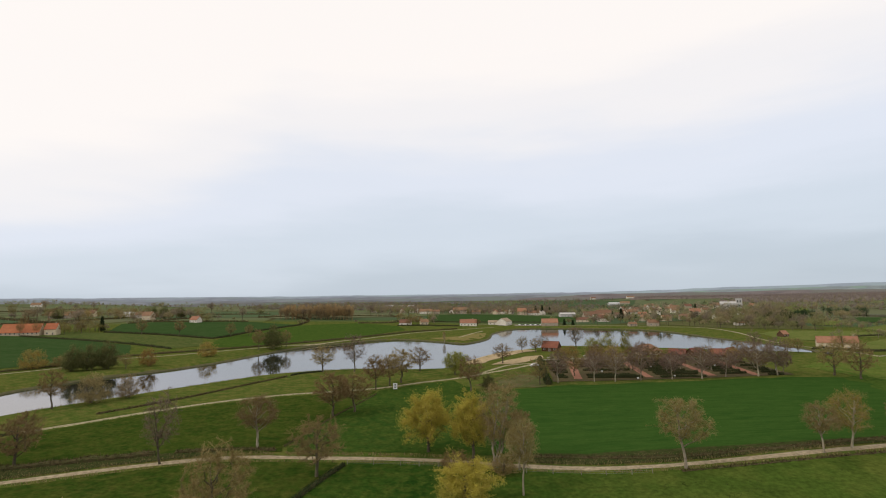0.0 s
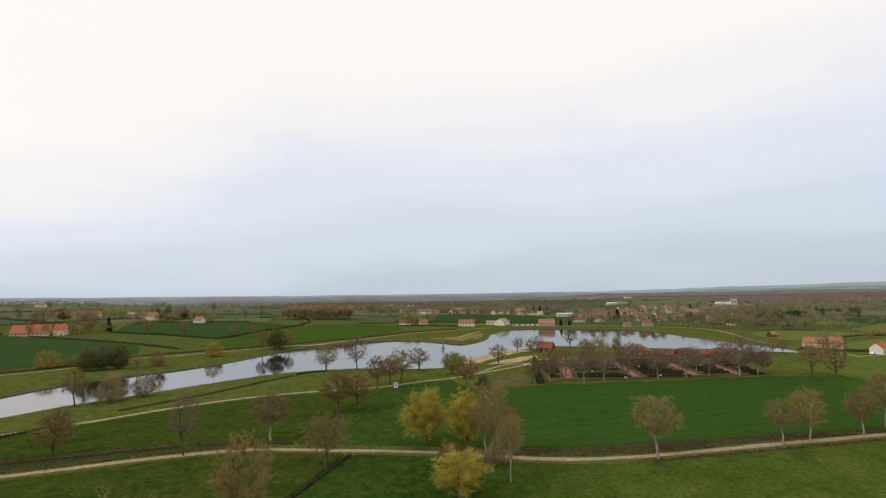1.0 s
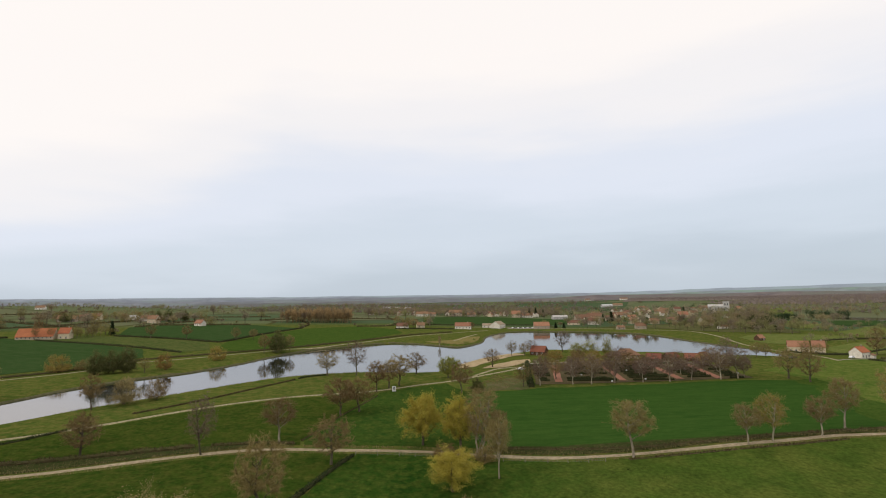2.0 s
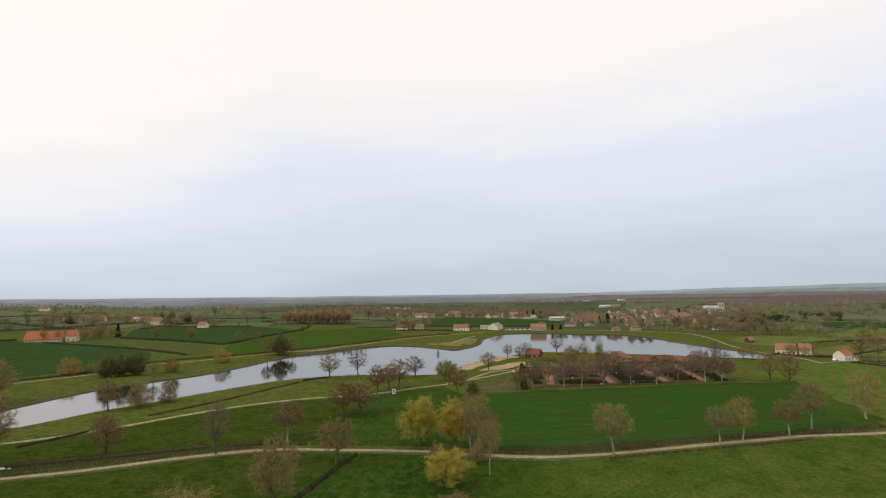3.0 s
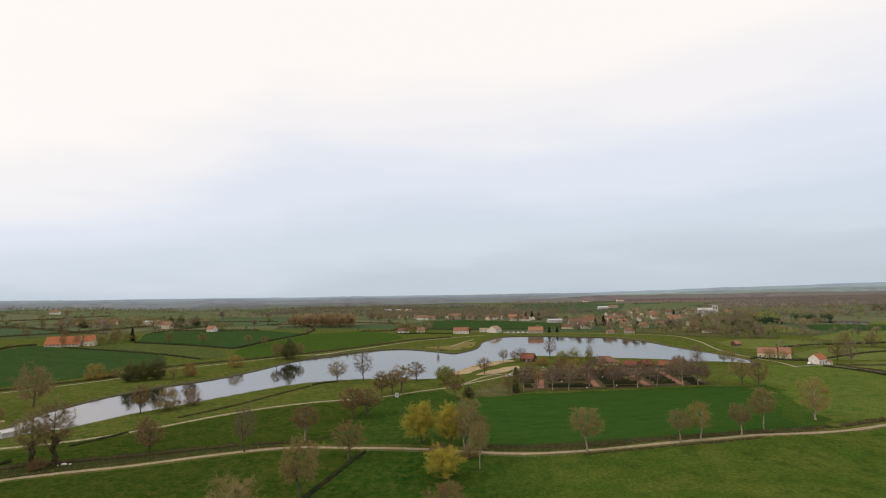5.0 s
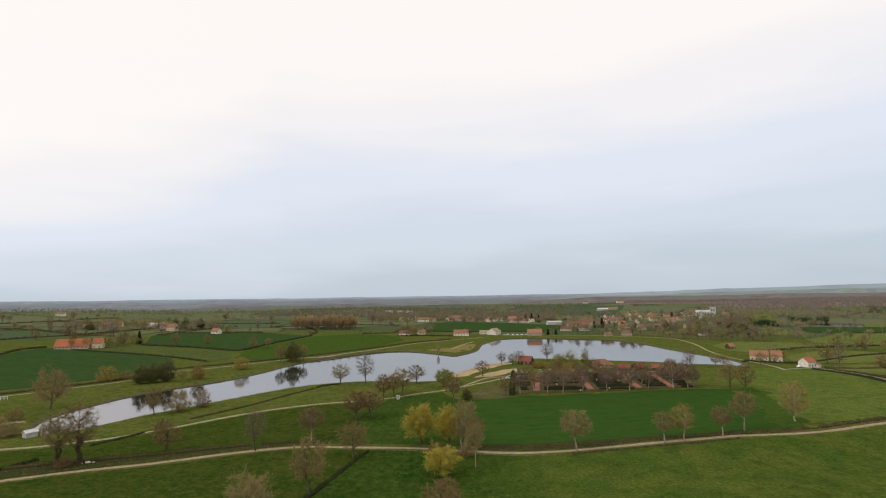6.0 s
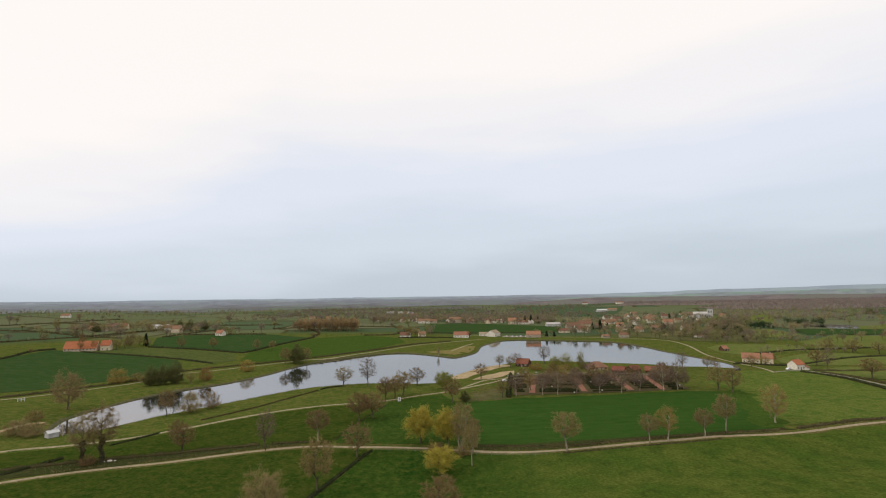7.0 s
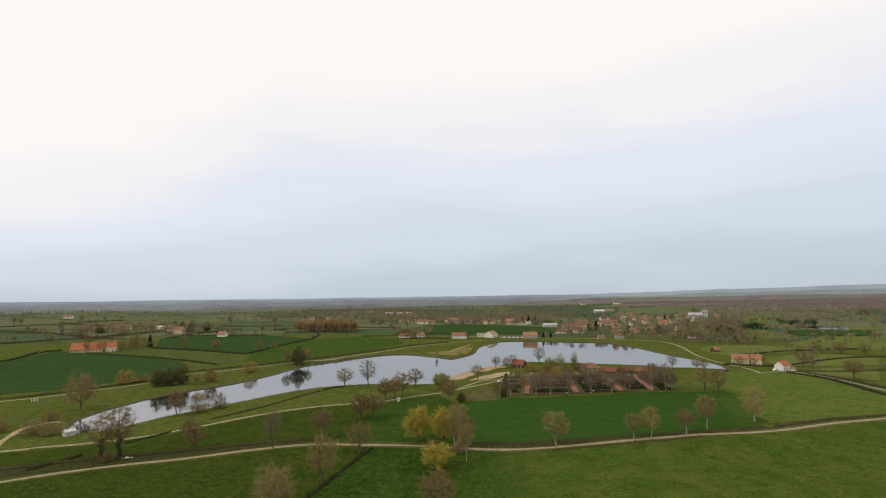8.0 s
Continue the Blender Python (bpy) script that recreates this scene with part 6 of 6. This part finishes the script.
tufts("reed_grass", [(-150, 150), (-136, 172), (-117, 199), (-97, 229), (-83, 247), (-61, 259), (-38, 263), (-5, 260)], 1.6, 9, .6, "straw", "dry reeds at the water's edge", 8, -1.0)
tufts("rough_grass_tufts", [(18, 196), (28, 212), (36, 236)], 16, 60, .55, "straw", "brown tufts of rough grass", 9)

def tussocks(name, outline, count, seed, mat, label, h=.22):
    """Coarse clumps of darker grass over a grazed field: stuff."""
    r = np.random.default_rng(seed)
    spots = scatter(outline, count, seed)
    spots = spots[[noise.noise(Vector((q[0] / 14, q[1] / 14, seed))) > -.12 for q in spots]]
    q = np.repeat(spots, 9, 0)
    q = q + r.normal(0, .35, q.shape)
    n = len(q)
    base = np.stack([q[:, 0], q[:, 1], height(q[:, 0], q[:, 1]) + .04], 1)
    way = r.normal(0, .45, (n, 3)) * h
    way[:, 2] = h * r.uniform(.6, 1.3, n)
    side = r.normal(0, 1, (n, 3)) * (1, 1, 0)
    side = side / np.linalg.norm(side, axis=1)[:, None] * .10
    s = Shape()
    s.blades(base, way, side)
    return thing(name, s, [mat], label, "grass", "stuff")


tussocks("grass_tussocks", [(16, 98), (60, 102), (140, 116), (190, 130), (210, 90), (120, 30), (30, 10), (12, 60)], 800, 71, "tussock", "dark coarse tussocks dotted over the dry meadow")
tussocks("grass_tussocks", [(-20, 100), (4, 100), (2, 40), (-30, 30), (-26, 70)], 260, 72, "tussock", "dark coarse tussocks in the meadow below the track")

# ---- fence along the track ----
fence = tagged(new("fence"), "weathered wooden posts with thin wire beside the track", "fence")
fence_line = course([(-20.9, 113.9), (-9.6, 114.5), (3, 113.8), (16.8, 110.4), (32.3, 106.8), (41.3, 106.1)], 4.0)
post = Shape()
post.tube([(0, 0, -.2), (.02, 0, .7), (0, .01, 1.25)], [.075, .07, .06], 6)
post_mesh = post.mesh("post", ["post_wood"])
for q in fence_line:
    ob = new("post", post_mesh)
    ob.parent = fence
    ob.location = (q[0], q[1], ground_z(*q))
    ob.rotation_euler = (rng.normal(0, .05), rng.normal(0, .05), rng.uniform(0, 6))
for zz in (.45, .8, 1.12):
    wr = Shape()
    wr.tube([(q[0], q[1], ground_z(*q) + zz) for q in fence_line], [.012] * len(fence_line), 3)
    part("wire", wr, ["wire"], fence)

# ---- garden: hedged plots and red paths ----
for px0, py0, px1, py1 in ((55.4, 214, 66.5, 272), (86.0, 217, 93.5, 268), (113.5, 219, 121.5, 280), (131.5, 218, 141.0, 270)):
    ribbon("garden_path", [(px0, py0), ((px0 + px1) / 2, (py0 + py1) / 2), (px1, py1)], 4.2, "red_gravel", "straight reddish gravel path between clipped hedges", "path", 0.14, 0.03, 0.08)
ribbon("garden_path", [(50, 282), (66, 284), (100, 287), (128, 282), (150, 274)], 3.0, "road", "pale gravel path behind the garden plots", "path", 0.14, 0.03, 0.1)
PLOTS = [(47, 54, 52, 62), (59.5, 83.5, 70, 90), (90, 111, 97, 118), (117.5, 129.5, 124, 138), (135.5, 144.5, 144, 152)]
for f0, f1, b0, b1 in PLOTS:
    for k in range(9):
        s_ = k / 8
        yy = 217 + 55 * s_
        xa, xb = f0 + (b0 - f0) * s_, f1 + (b1 - f1) * s_
        if (f0 > 130 and k > 6) or rng.random() < .16:
            continue
        yy += rng.normal(0, .7)
        xb = xb - (xb - xa) * max(0, rng.normal(.05, .15))
        hedge([(xa + .6, yy), ((xa + xb) / 2, yy + .4), (xb - .6, yy + rng.normal(0, .5))], 1.6, 0.9 + .5 * rng.random(), "clipped dark green garden hedge", "hedge_leaf", 55, group="garden hedges")

# ---- houses by the lake ----
house("cabin", 69.0, 329.0, -32, 10.0, 7.4, 2.4, 5.8, "timber", "tile_dark", "brown-roofed timber cabin on the lake shore", (3, 1), False, "cabin")
house("house", 119.0, 303.0, 4, 13.2, 10.0, 2.7, 5.9, "render_cream", "tile_brown", "cream bungalow with a broad tiled roof behind the garden", (4, 1), False, hip=4.0, over=.8)
for cx, cy, ct, cl in ((129.6, 286.4, -32, 7.6), (141.5, 290.5, 24, 7.6), (151.6, 285.0, -20, 7.0), (161.5, 291.0, 30, 6.6)):
    house("chalet", cx, cy, ct, cl, 6.4, 2.1, 4.3, "timber", "tile_dark", "small timber chalet with a dark red roof", (3, 1), False, "chalet", group="garden chalets", over=.7)
house("house", 31.7, 624, -6, 20.0, 8.5, 3.6, 7.8, "render_white", "tile_orange", "low white house with an orange tiled roof near the lake", (5, 1), True)
house("hall", 78, 646, 58, 17.0, 13.0, 4.6, 8.6, "render_white", "tile_pale", "white gabled hall near the lake", (4, 1), False, "hall")
house("annexe", 66, 652, -8, 15.0, 8.0, 3.0, 5.2, "render_white", "tile_pale", "low cream annexe beside the hall", (3, 1), False)
house("barn", 130.5, 626, -4, 19.0, 11.0, 4.2, 8.6, "stone", "tile_orange", "stone barn with an orange-red tiled roof on the shore", (2, 1), False, "barn")
house("house", 264.4, 299.5, 22, 8.6, 7.2, 4.0, 7.0, "render_white", "tile_bright", "white house with an orange tiled roof and a gable", (3, 1), True)
house("annexe", 270.6, 298.0, 22, 3.0, 3.4, 2.1, 2.9, "render_white", "tile_brown", "low white lean-to beside the house", (1, 1), False)
house("barn", 264.0, 354.0, -30, 13.0, 9.0, 4.2, 8.0, "render_cream", "tile_orange", "long cream barn with an orange-brown tiled roof", (4, 1), False, "barn")
house("house", 273.4, 346.6, -30, 7.6, 9.0, 5.2, 9.2, "render_cream", "tile_orange", "cream farmhouse with an orange roof beside the barn", (2, 1), True)
house("hut", 281.5, 426.5, 24, 7.2, 5.4, 2.3, 4.9, "timber", "tile_orange", "small wooden hut with an orange-brown roof in the pasture", (2, 1), False, "hut")
house("shed", -154.6, 135.0, 62, 3.8, 3.0, 1.9, 2.6, "concrete", "sheet_roof", "small pale shed at the lake outlet", (1, 1), False, "shed")
# ---- farms of the upland ----
house("farmhouse", -349.0, 430.5, 14, 28.0, 11.5, 2.6, 9.2, "render_cream", "tile_bright", "long low farm with a bright orange-red tiled roof", (9, 1), False, "farm")
house("farmhouse", -329.6, 437.5, 14, 8.4, 9.0, 5.0, 9.6, "render_cream", "tile_bright", "cream farmhouse wing with an orange roof", (2, 1), True, "farm")
house("house", -281, 588.5, -22, 11.0, 7.4, 3.2, 7.0, "render_white", "tile_orange", "white house with a red roof on the upland", (3, 1), True)
house("house", -705, 895, 12, 15.0, 8.0, 3.6, 7.0, "render_white", "tile_brown", "white house on a distant hill", (3, 1), False)
for hx, hy, ht, hl, hd, he, hr, wl, rf, lb in (
        (-466, 629, 8, 22, 9, 3.6, 7.8, "stone", "tile_brown", "old stone farm building with a brown roof"), (-464, 652, -20, 18, 8, 3.6, 7.2, "stone", "tile_brown", "old stone farm building with a brown roof"),
        (-460, 669, 10, 19, 9, 4.0, 8.2, "render_cream", "tile_brown", "cream farmhouse with a brown roof"), (-412, 687, 4, 25, 12, 4.0, 6.0, "render_white", "sheet_roof", "long farm shed with a pale sheet roof"),
        (-356, 626, -12, 12, 9, 5.0, 9.4, "render_cream", "tile_brown", "cream farmhouse with a weathered roof"), (-385, 660, 20, 12, 8, 3.8, 7.2, "render_white", "tile_brown", "white farm building"),
        (-43.5, 611, -10, 13.5, 8, 3.2, 6.9, "render_white", "tile_brown", "white cottage among trees by the hedge"), (-22, 628, 12, 9.5, 8, 3.0, 6.4, "render_cream", "tile_brown", "cream cottage among trees"),
        (-28, 889, 4, 21, 9, 4.2, 8.4, "render_white", "tile_brown", "white village house"), (-124, 943, 0, 10, 8, 3.4, 6.2, "render_white", "tile_brown", "white house in the far fields"),
        (-247, 1073, 10, 11, 8, 3.4, 6.2, "render_white", "tile_brown", "white house in the far fields"), (-285, 1076, -10, 11, 8, 3.4, 6.2, "render_cream", "tile_brown", "cream house in the far fields"),
        (-66, 1242, 2, 24, 10, 4.0, 6.6, "render_white", "tile_brown", "long white building beyond the village"), (-140, 1372, 3, 22, 12, 4.0, 6.0, "concrete", "concrete", "grey industrial hall beyond the village"), (-112, 1392, -5, 12, 9, 3.6, 5.0, "render_white", "concrete", "small pale hall beyond the village"),
        (-96, 1366, 8, 12, 9, 4.0, 6.2, "render_cream", "tile_brown", "cream house beyond the village"), (-82, 1385, -3, 16, 12, 3.6, 5.2, "concrete", "concrete", "grey industrial hall beyond the village")):
    house("house" if "building" not in lb and "shed" not in lb and "hall" not in lb else "farm_building", hx, hy, ht, hl, hd, he, hr, wl, rf, lb if len(lb.split()) > 3 else lb + " with a tiled roof", (max(2, int(hl / 5)), 1), hl < 22, "house")
# ---- village ----
for hx, hy, ht, hl, hd, he, hr, wl, rf, lb in (
        (138, 886, -8, 15, 10, 6.0, 11.6, "render_cream", "tile_orange", "tall cream village house with an orange roof"), (158, 889, 6, 20, 8, 3.6, 7.4, "render_white", "tile_brown", "white village house"),
        (204, 838, 3, 25, 12, 4.2, 6.4, "concrete", "concrete", "long grey hall with a grey roof"), (192, 705, -14, 17, 8, 3.2, 6.4, "render_cream", "tile_brown", "cream lakeside house"),
        (218, 751, 8, 24, 10, 5.6, 11.6, "stone", "tile_brown", "large stone house with a brown roof"), (251, 797, -10, 22, 10, 5.4, 10.8, "render_cream", "tile_brown", "cream village house with a brown roof"),
        (312, 840, 12, 12, 8, 4.2, 8.2, "render_white", "tile_orange", "white village house"), (335, 796, -6, 13, 8, 4.0, 7.8, "render_white", "tile_brown", "white village house"),
        (448, 1101, 5, 15, 9, 5.0, 9.8, "render_white", "tile_brown", "white house on the slope"), (408, 917, 10, 9, 8, 3.8, 6.8, "render_white", "tile_brown", "small white house"),
        (380, 772, -10, 15, 9, 4.8, 9.4, "render_cream", "tile_orange", "cream house with an orange roof"), (220, 596, 4, 9, 6, 2.6, 4.8, "stone", "tile_brown", "low stone boathouse"),
        (246, 601, -8, 12, 8, 4.0, 7.4, "stone", "tile_brown", "stone house on the shore"), (447, 1332, 4, 28, 12, 4.4, 7.4, "concrete", "sheet_roof", "pale farm hall on the hill"),
        (479, 1342, -4, 25, 10, 4.4, 7.6, "stone", "tile_brown", "brown farm building on the hill"), (557, 1885, 4, 18, 10, 5.0, 8.6, "render_white", "tile_brown", "white farm on the ridge"),
        (619, 1680, -3, 24, 10, 4.4, 7.8, "render_white", "tile_brown", "white farm on the ridge"), (68, 948, 0, 8, 8, 4.0, 7.0, "render_white", "tile_brown", "white village house"),
        (32, 921, 5, 24, 10, 6.0, 10.8, "stone", "tile_brown", "large stone house in the village"), (105, 962, 3, 34, 9, 3.6, 5.8, "render_cream", "tile_brown", "low row of village houses"),
        (430, 737, 20, 9, 7, 3.2, 5.6, "render_white", "tile_brown", "small white house among trees"), (350, 635, -8, 16, 9, 3.8, 7.2, "render_cream", "tile_orange", "cream house with an orange roof among trees"),
        (332, 575, 10, 9, 7, 2.8, 4.8, "render_white", "tile_brown", "small white house among trees"), (550, 1075, 4, 18, 9, 3.2, 5.2, "stone", "tile_brown", "low stone house on the slope"),
        (19, 950, 6, 14, 8, 3.4, 6.0, "render_white", "tile_brown", "white village house"), (-10, 905, -4, 12, 8, 3.8, 7.0, "stone", "tile_brown", "stone village house"),
        (60, 905, 2, 14, 8, 3.8, 7.4, "stone", "tile_brown", "stone village house"), (95, 900, -6, 13, 8, 3.8, 7.2, "render_cream", "tile_orange", "cream village house"),
        (232, 770, 14, 12, 8, 3.8, 7.6, "render_white", "tile_orange", "white village house"), (266, 770, -8, 13, 8, 4.0, 8.0, "stone", "tile_brown", "stone village house"),
        (285, 812, 6, 12, 8, 4.0, 8.0, "render_cream", "tile_brown", "cream village house"), (300, 770, -16, 12, 8, 3.8, 7.4, "render_white", "tile_orange", "white village house"),
        (350, 850, 8, 13, 8, 4.0, 8.0, "render_cream", "tile_brown", "cream village house"), (372, 820, -4, 12, 8, 4.0, 7.8, "render_white", "tile_brown", "white village house"),
        (410, 800, 10, 13, 8, 4.0, 7.6, "render_cream", "tile_brown", "cream village house"), (330, 700, -12, 14, 9, 3.8, 7.6, "stone", "tile_brown", "stone village house"),
        (300, 690, 8, 12, 8, 3.8, 7.4, "render_cream", "tile_orange", "cream village house"), (370, 690, 14, 12, 8, 3.8, 7.2, "render_white", "tile_brown", "white village house")):
    house("house" if "hall" not in lb and "building" not in lb else "hall", hx, hy, ht + (72 if hl < 15 and int(hx) % 2 else 0), hl, hd, he, hr, wl, rf, lb if len(lb.split()) > 3 else lb + " with a tiled roof", (max(2, int(hl / 5)), 2 if he > 5 else 1), hl < 20, "house", group="village houses")
r_v = np.random.default_rng(91)
for q in np.vstack([scatter([(215, 700), (300, 668), (470, 740), (520, 860), (400, 960), (260, 930)], 26, 61), scatter([(-100, 880), (190, 885), (230, 960), (-110, 975)], 16, 62)]):
    hl = r_v.uniform(9, 15)
    he = r_v.uniform(3.6, 5.4)
    wl = ("render_white", "render_white", "render_cream", "stone")[int(r_v.integers(0, 4))]
    house("house", q[0], q[1], r_v.uniform(-40, 40) + 80 * int(r_v.integers(0, 2)), hl, 8.0, he, he + r_v.uniform(3.2, 4.4), wl, ("tile_brown", "tile_brown", "tile_brown", "tile_brown", "tile_orange")[int(r_v.integers(0, 5))],
          {"render_white": "white-walled village house with a tiled roof", "render_cream": "cream village house with a tiled roof", "stone": "stone village house with a tiled roof"}[wl],
          (2, 1), True, "house", group="village houses")
for vx, vy, vh, vw in ((257, 737, 16, 11), (246, 742, 12, 7), (165, 905, 15, 9), (178, 912, 17, 9), (190, 905, 14, 8), (268, 735, 11, 7), (410, 830, 12, 7), (150, 632, 8, 6), (161, 634, 7, 6)):
    conifer(vx, vy, vh, vw, "dark pointed conifer in the village")


def church():
    root = tagged(new("church"), "pale stone abbey church with a square tower on a rise", "church")
    nave = Shape()
    nave.box(-15, -6, -1.5, 8, 6, 8)
    nave.box(-9, -9.5, -1.5, -4, 9.5, 6.2)
    part("nave", nave, ["concrete"], root)
    roof = Shape()
    roof.add([(-15.4, -6.4, 7.9), (8.2, -6.4, 7.9), (8.2, 6.4, 7.9), (-15.4, 6.4, 7.9), (-15.4, 0, 11.4), (8.2, 0, 11.4)],
             [(0, 1, 5, 4), (2, 3, 4, 5), (1, 2, 5), (3, 0, 4), (3, 2, 1, 0)])
    part("roof", roof, ["concrete"], root)
    tower = Shape()
    tower.box(8.1, -4.5, -1.5, 17, 4.5, 15.5)
    tower.box(7.8, -4.8, 15.5, 17.3, 4.8, 16.2)
    part("tower", tower, ["concrete"], root)
    for i in range(5):
        win = Shape()
        win.box(-13 + i * 4.2, -6.06, 2.4, -11.6 + i * 4.2, -5.9, 6.2)
        part("window", win, ["glass"], root)
    for i in range(2):
        win = Shape()
        win.box(9.8 + i * 3.6, -4.56, 9.6, 11.2 + i * 3.6, -4.4, 13.2)
        part("belfry_opening", win, ["glass"], root)
    root.matrix_basis = Matrix.Translation((479, 851, ground_z(479, 851))) @ pose(0, 0, 0, 0, 0, -24)


church()

# ---- small things ----
board = tagged(new("notice_board"), "white notice board with dark print on two wooden posts", "sign")
b = Shape()
b.box(-.75, -.05, .35, .75, .05, 2.45)
part("panel", b, ["white_paint"], board)
for z0, z1, xw in ((1.7, 2.1, .34), (1.3, 1.55, .50), (.8, 1.1, .34)):
    p_ = Shape()
    p_.box(-xw, -.075, z0, xw, -.045, z1)
    part("print", p_, ["black_paint"], board)
for px in (-.66, .66):
    p_ = Shape()
    p_.tube([(px, .1, -.2), (px, .1, 2.5)], [.06, .06], 6)
    part("post", p_, ["post_wood"], board)
board.matrix_basis = Matrix.Translation((-18.0, 195.5, ground_z(-18, 195.5))) @ pose(0, 0, 0, 0, 0, 4)


def car(x, y, turn, paint, label):
    root = tagged(new("car"), label, "car")
    b = Shape()
    prof = [(-2.1, .35), (-2.15, .75), (-1.95, .95), (-1.2, 1.0), (-.75, 1.42), (1.05, 1.45), (1.75, .98), (2.1, .85), (2.15, .4)]
    v = [(p, sgn * (.86 if q < 1.05 else .68), q) for sgn in (-1, 1) for p, q in prof]
    n = len(prof)
    b.add(v, [(i, i + 1, n + i + 1, n + i) for i in range(n - 1)] + [tuple(range(n))[::-1], tuple(range(n, 2 * n)), (n - 1, 0, n, 2 * n - 1)])
    part("body", b, [paint], root)
    g = Shape()
    g.box(-.85, -.81, 1.03, 1.15, .81, 1.34)
    part("glazing", g, ["glass"], root)
    for wx in (-1.35, 1.35):
        for wy in (-.8, .8):
            t = Shape()
            t.tube([(wx, wy - .1, .33), (wx, wy + .1, .33)], [.33, .33], 12)
            part("wheel", t, ["tyre"], root)
    root.matrix_basis = Matrix.Translation((x, y, ground_z(x, y) + .02)) @ pose(0, 0, 0, 0, 0, turn)


car(254.5, 293.5, 30, "car_white", "white car parked in the farm yard")
car(214.5, 288.0, 8, "car_dark", "dark car parked near the end of the lake")
for i, (cx, cy) in enumerate(((96, 640), (100, 643), (103, 638), (106, 643), (109, 637), (112, 642), (115, 638), (118, 643), (122, 637), (126, 640))):
    car(cx, cy, 70 + 9 * i, "car_white" if i % 2 == 0 else "car_dark", "car parked by the lakeside hall")

car(44.8, 254.8, 24, "car_white", "white car parked at the end of the footpath")


def picnic_table(x, y, turn):
    root = tagged(new("picnic_table"), "pale wooden picnic table on the garden edge", "table", "picnic tables")
    top = Shape()
    for k in range(4):
        top.box(-.95, -.38 + k * .2, .72, .95, -.21 + k * .2, .77)
    part("tabletop", top, ["frame"], root)
    for sgn in (-1, 1):
        st = Shape()
        st.box(-.95, sgn * .72 - .14, .42, .95, sgn * .72 + .14, .47)
        part("seat", st, ["frame"], root)
        for lx in (-.7, .7):
            lg = Shape()
            lg.tube([(lx, sgn * .75, -.05), (lx, sgn * .25, .73)], [.05, .05], 5)
            part("leg", lg, ["post_wood"], root)
    root.matrix_basis = Matrix.Translation((x, y, ground_z(x, y) + .1)) @ pose(0, 0, 0, 0, 0, turn)


for tx, ty, tt in ((58.5, 287, 12), (64.5, 290.5, -20), (72, 290, 40), (80, 292, 5)):
    picnic_table(tx, ty, tt)


def garden_sign(x, y, turn):
    root = tagged(new("garden_sign"), "small white plate on a garden post", "sign", "garden signs")
    pl, ps = Shape(), Shape()
    pl.box(-.4, -.04, .8, .4, .0, 1.35)
    ps.tube([(0, .05, -.1), (0, .05, 1.3)], [.05, .05], 6)
    part("plate", pl, ["white_paint"], root)
    part("post", ps, ["post_wood"], root)
    root.matrix_basis = Matrix.Translation((x, y, ground_z(x, y) + .08)) @ pose(0, 0, 0, 0, 0, turn)


for tx, ty, tt in ((69.5, 247, 5), (69.8, 229, -8), (78, 209, 6), (97, 243, 0), (127, 243, 8), (144, 225, -5), (95, 214, 4)):
    garden_sign(tx, ty, tt)

rail = tagged(new("sluice_rail"), "white painted railing at a ditch crossing", "railing")
for px in (-1.5, 0, 1.5):
    p_ = Shape()
    p_.box(px - .12, -.12, -.2, px + .12, .12, 1.9)
    part("post", p_, ["white_paint"], rail)
for zz in (.9, 1.7):
    p_ = Shape()
    p_.box(-1.62, -.18, zz, 1.62, -.12, zz + .16)
    part("bar", p_, ["white_paint"], rail)
rail.matrix_basis = Matrix.Translation((-231.5, 214, ground_z(-231.5, 214))) @ pose(0, 0, 0, 0, 0, 30)

post_ob = Shape()
post_ob.tube([(0, 0, -.3), (0, 0, 2.4), (0, 0, 4.8)], [.28, .26, .22], 8)
p_ob = thing("outlet_post", post_ob, ["stone"], "pale upright post at the lake outlet", "post")
p_ob.location = (-151.4, 136.5, ground_z(-151.4, 136.5))


def rock(name, x, y, size, label):
    bm = bmesh.new()
    bmesh.ops.create_icosphere(bm, subdivisions=2, radius=1)
    for v in bm.verts:
        v.co *= 1 + .28 * noise.noise(v.co * 1.6 + Vector((x, y, 0)))
        v.co = Vector((v.co.x * size, v.co.y * size * .7, v.co.z * size * .5))
    me = bpy.data.meshes.new(name)
    bm.to_mesh(me)
    bm.free()
    me.materials.append(M["render_white"])
    ob = tagged(new(name, me), label, "stone")
    ob.location = (x, y, ground_z(x, y) + size * .22)


rock("stone", -109.2, 101.0, .85, "pale boulder beside the track")
rock("stone", -107.6, 101.4, .5, "pale boulder beside the track")
rock("stone", -110.6, 100.4, .4, "pale boulder beside the track")

# pond beyond the pastures
s = Shape()
pond = [(608 + 36 * math.cos(a) * (1 + .1 * math.sin(3 * a)) + 14 * math.sin(a), 708 + 56 * math.sin(a)) for a in np.linspace(0, 2 * math.pi, 28, endpoint=False)]
pz = max(ground_z(*q) for q in pond) + .15
s.add([(a, b, pz) for a, b in pond], [tuple(range(28))])
thing("pond", s, ["water"], "small pond shining beyond the pastures", "water", "structure")
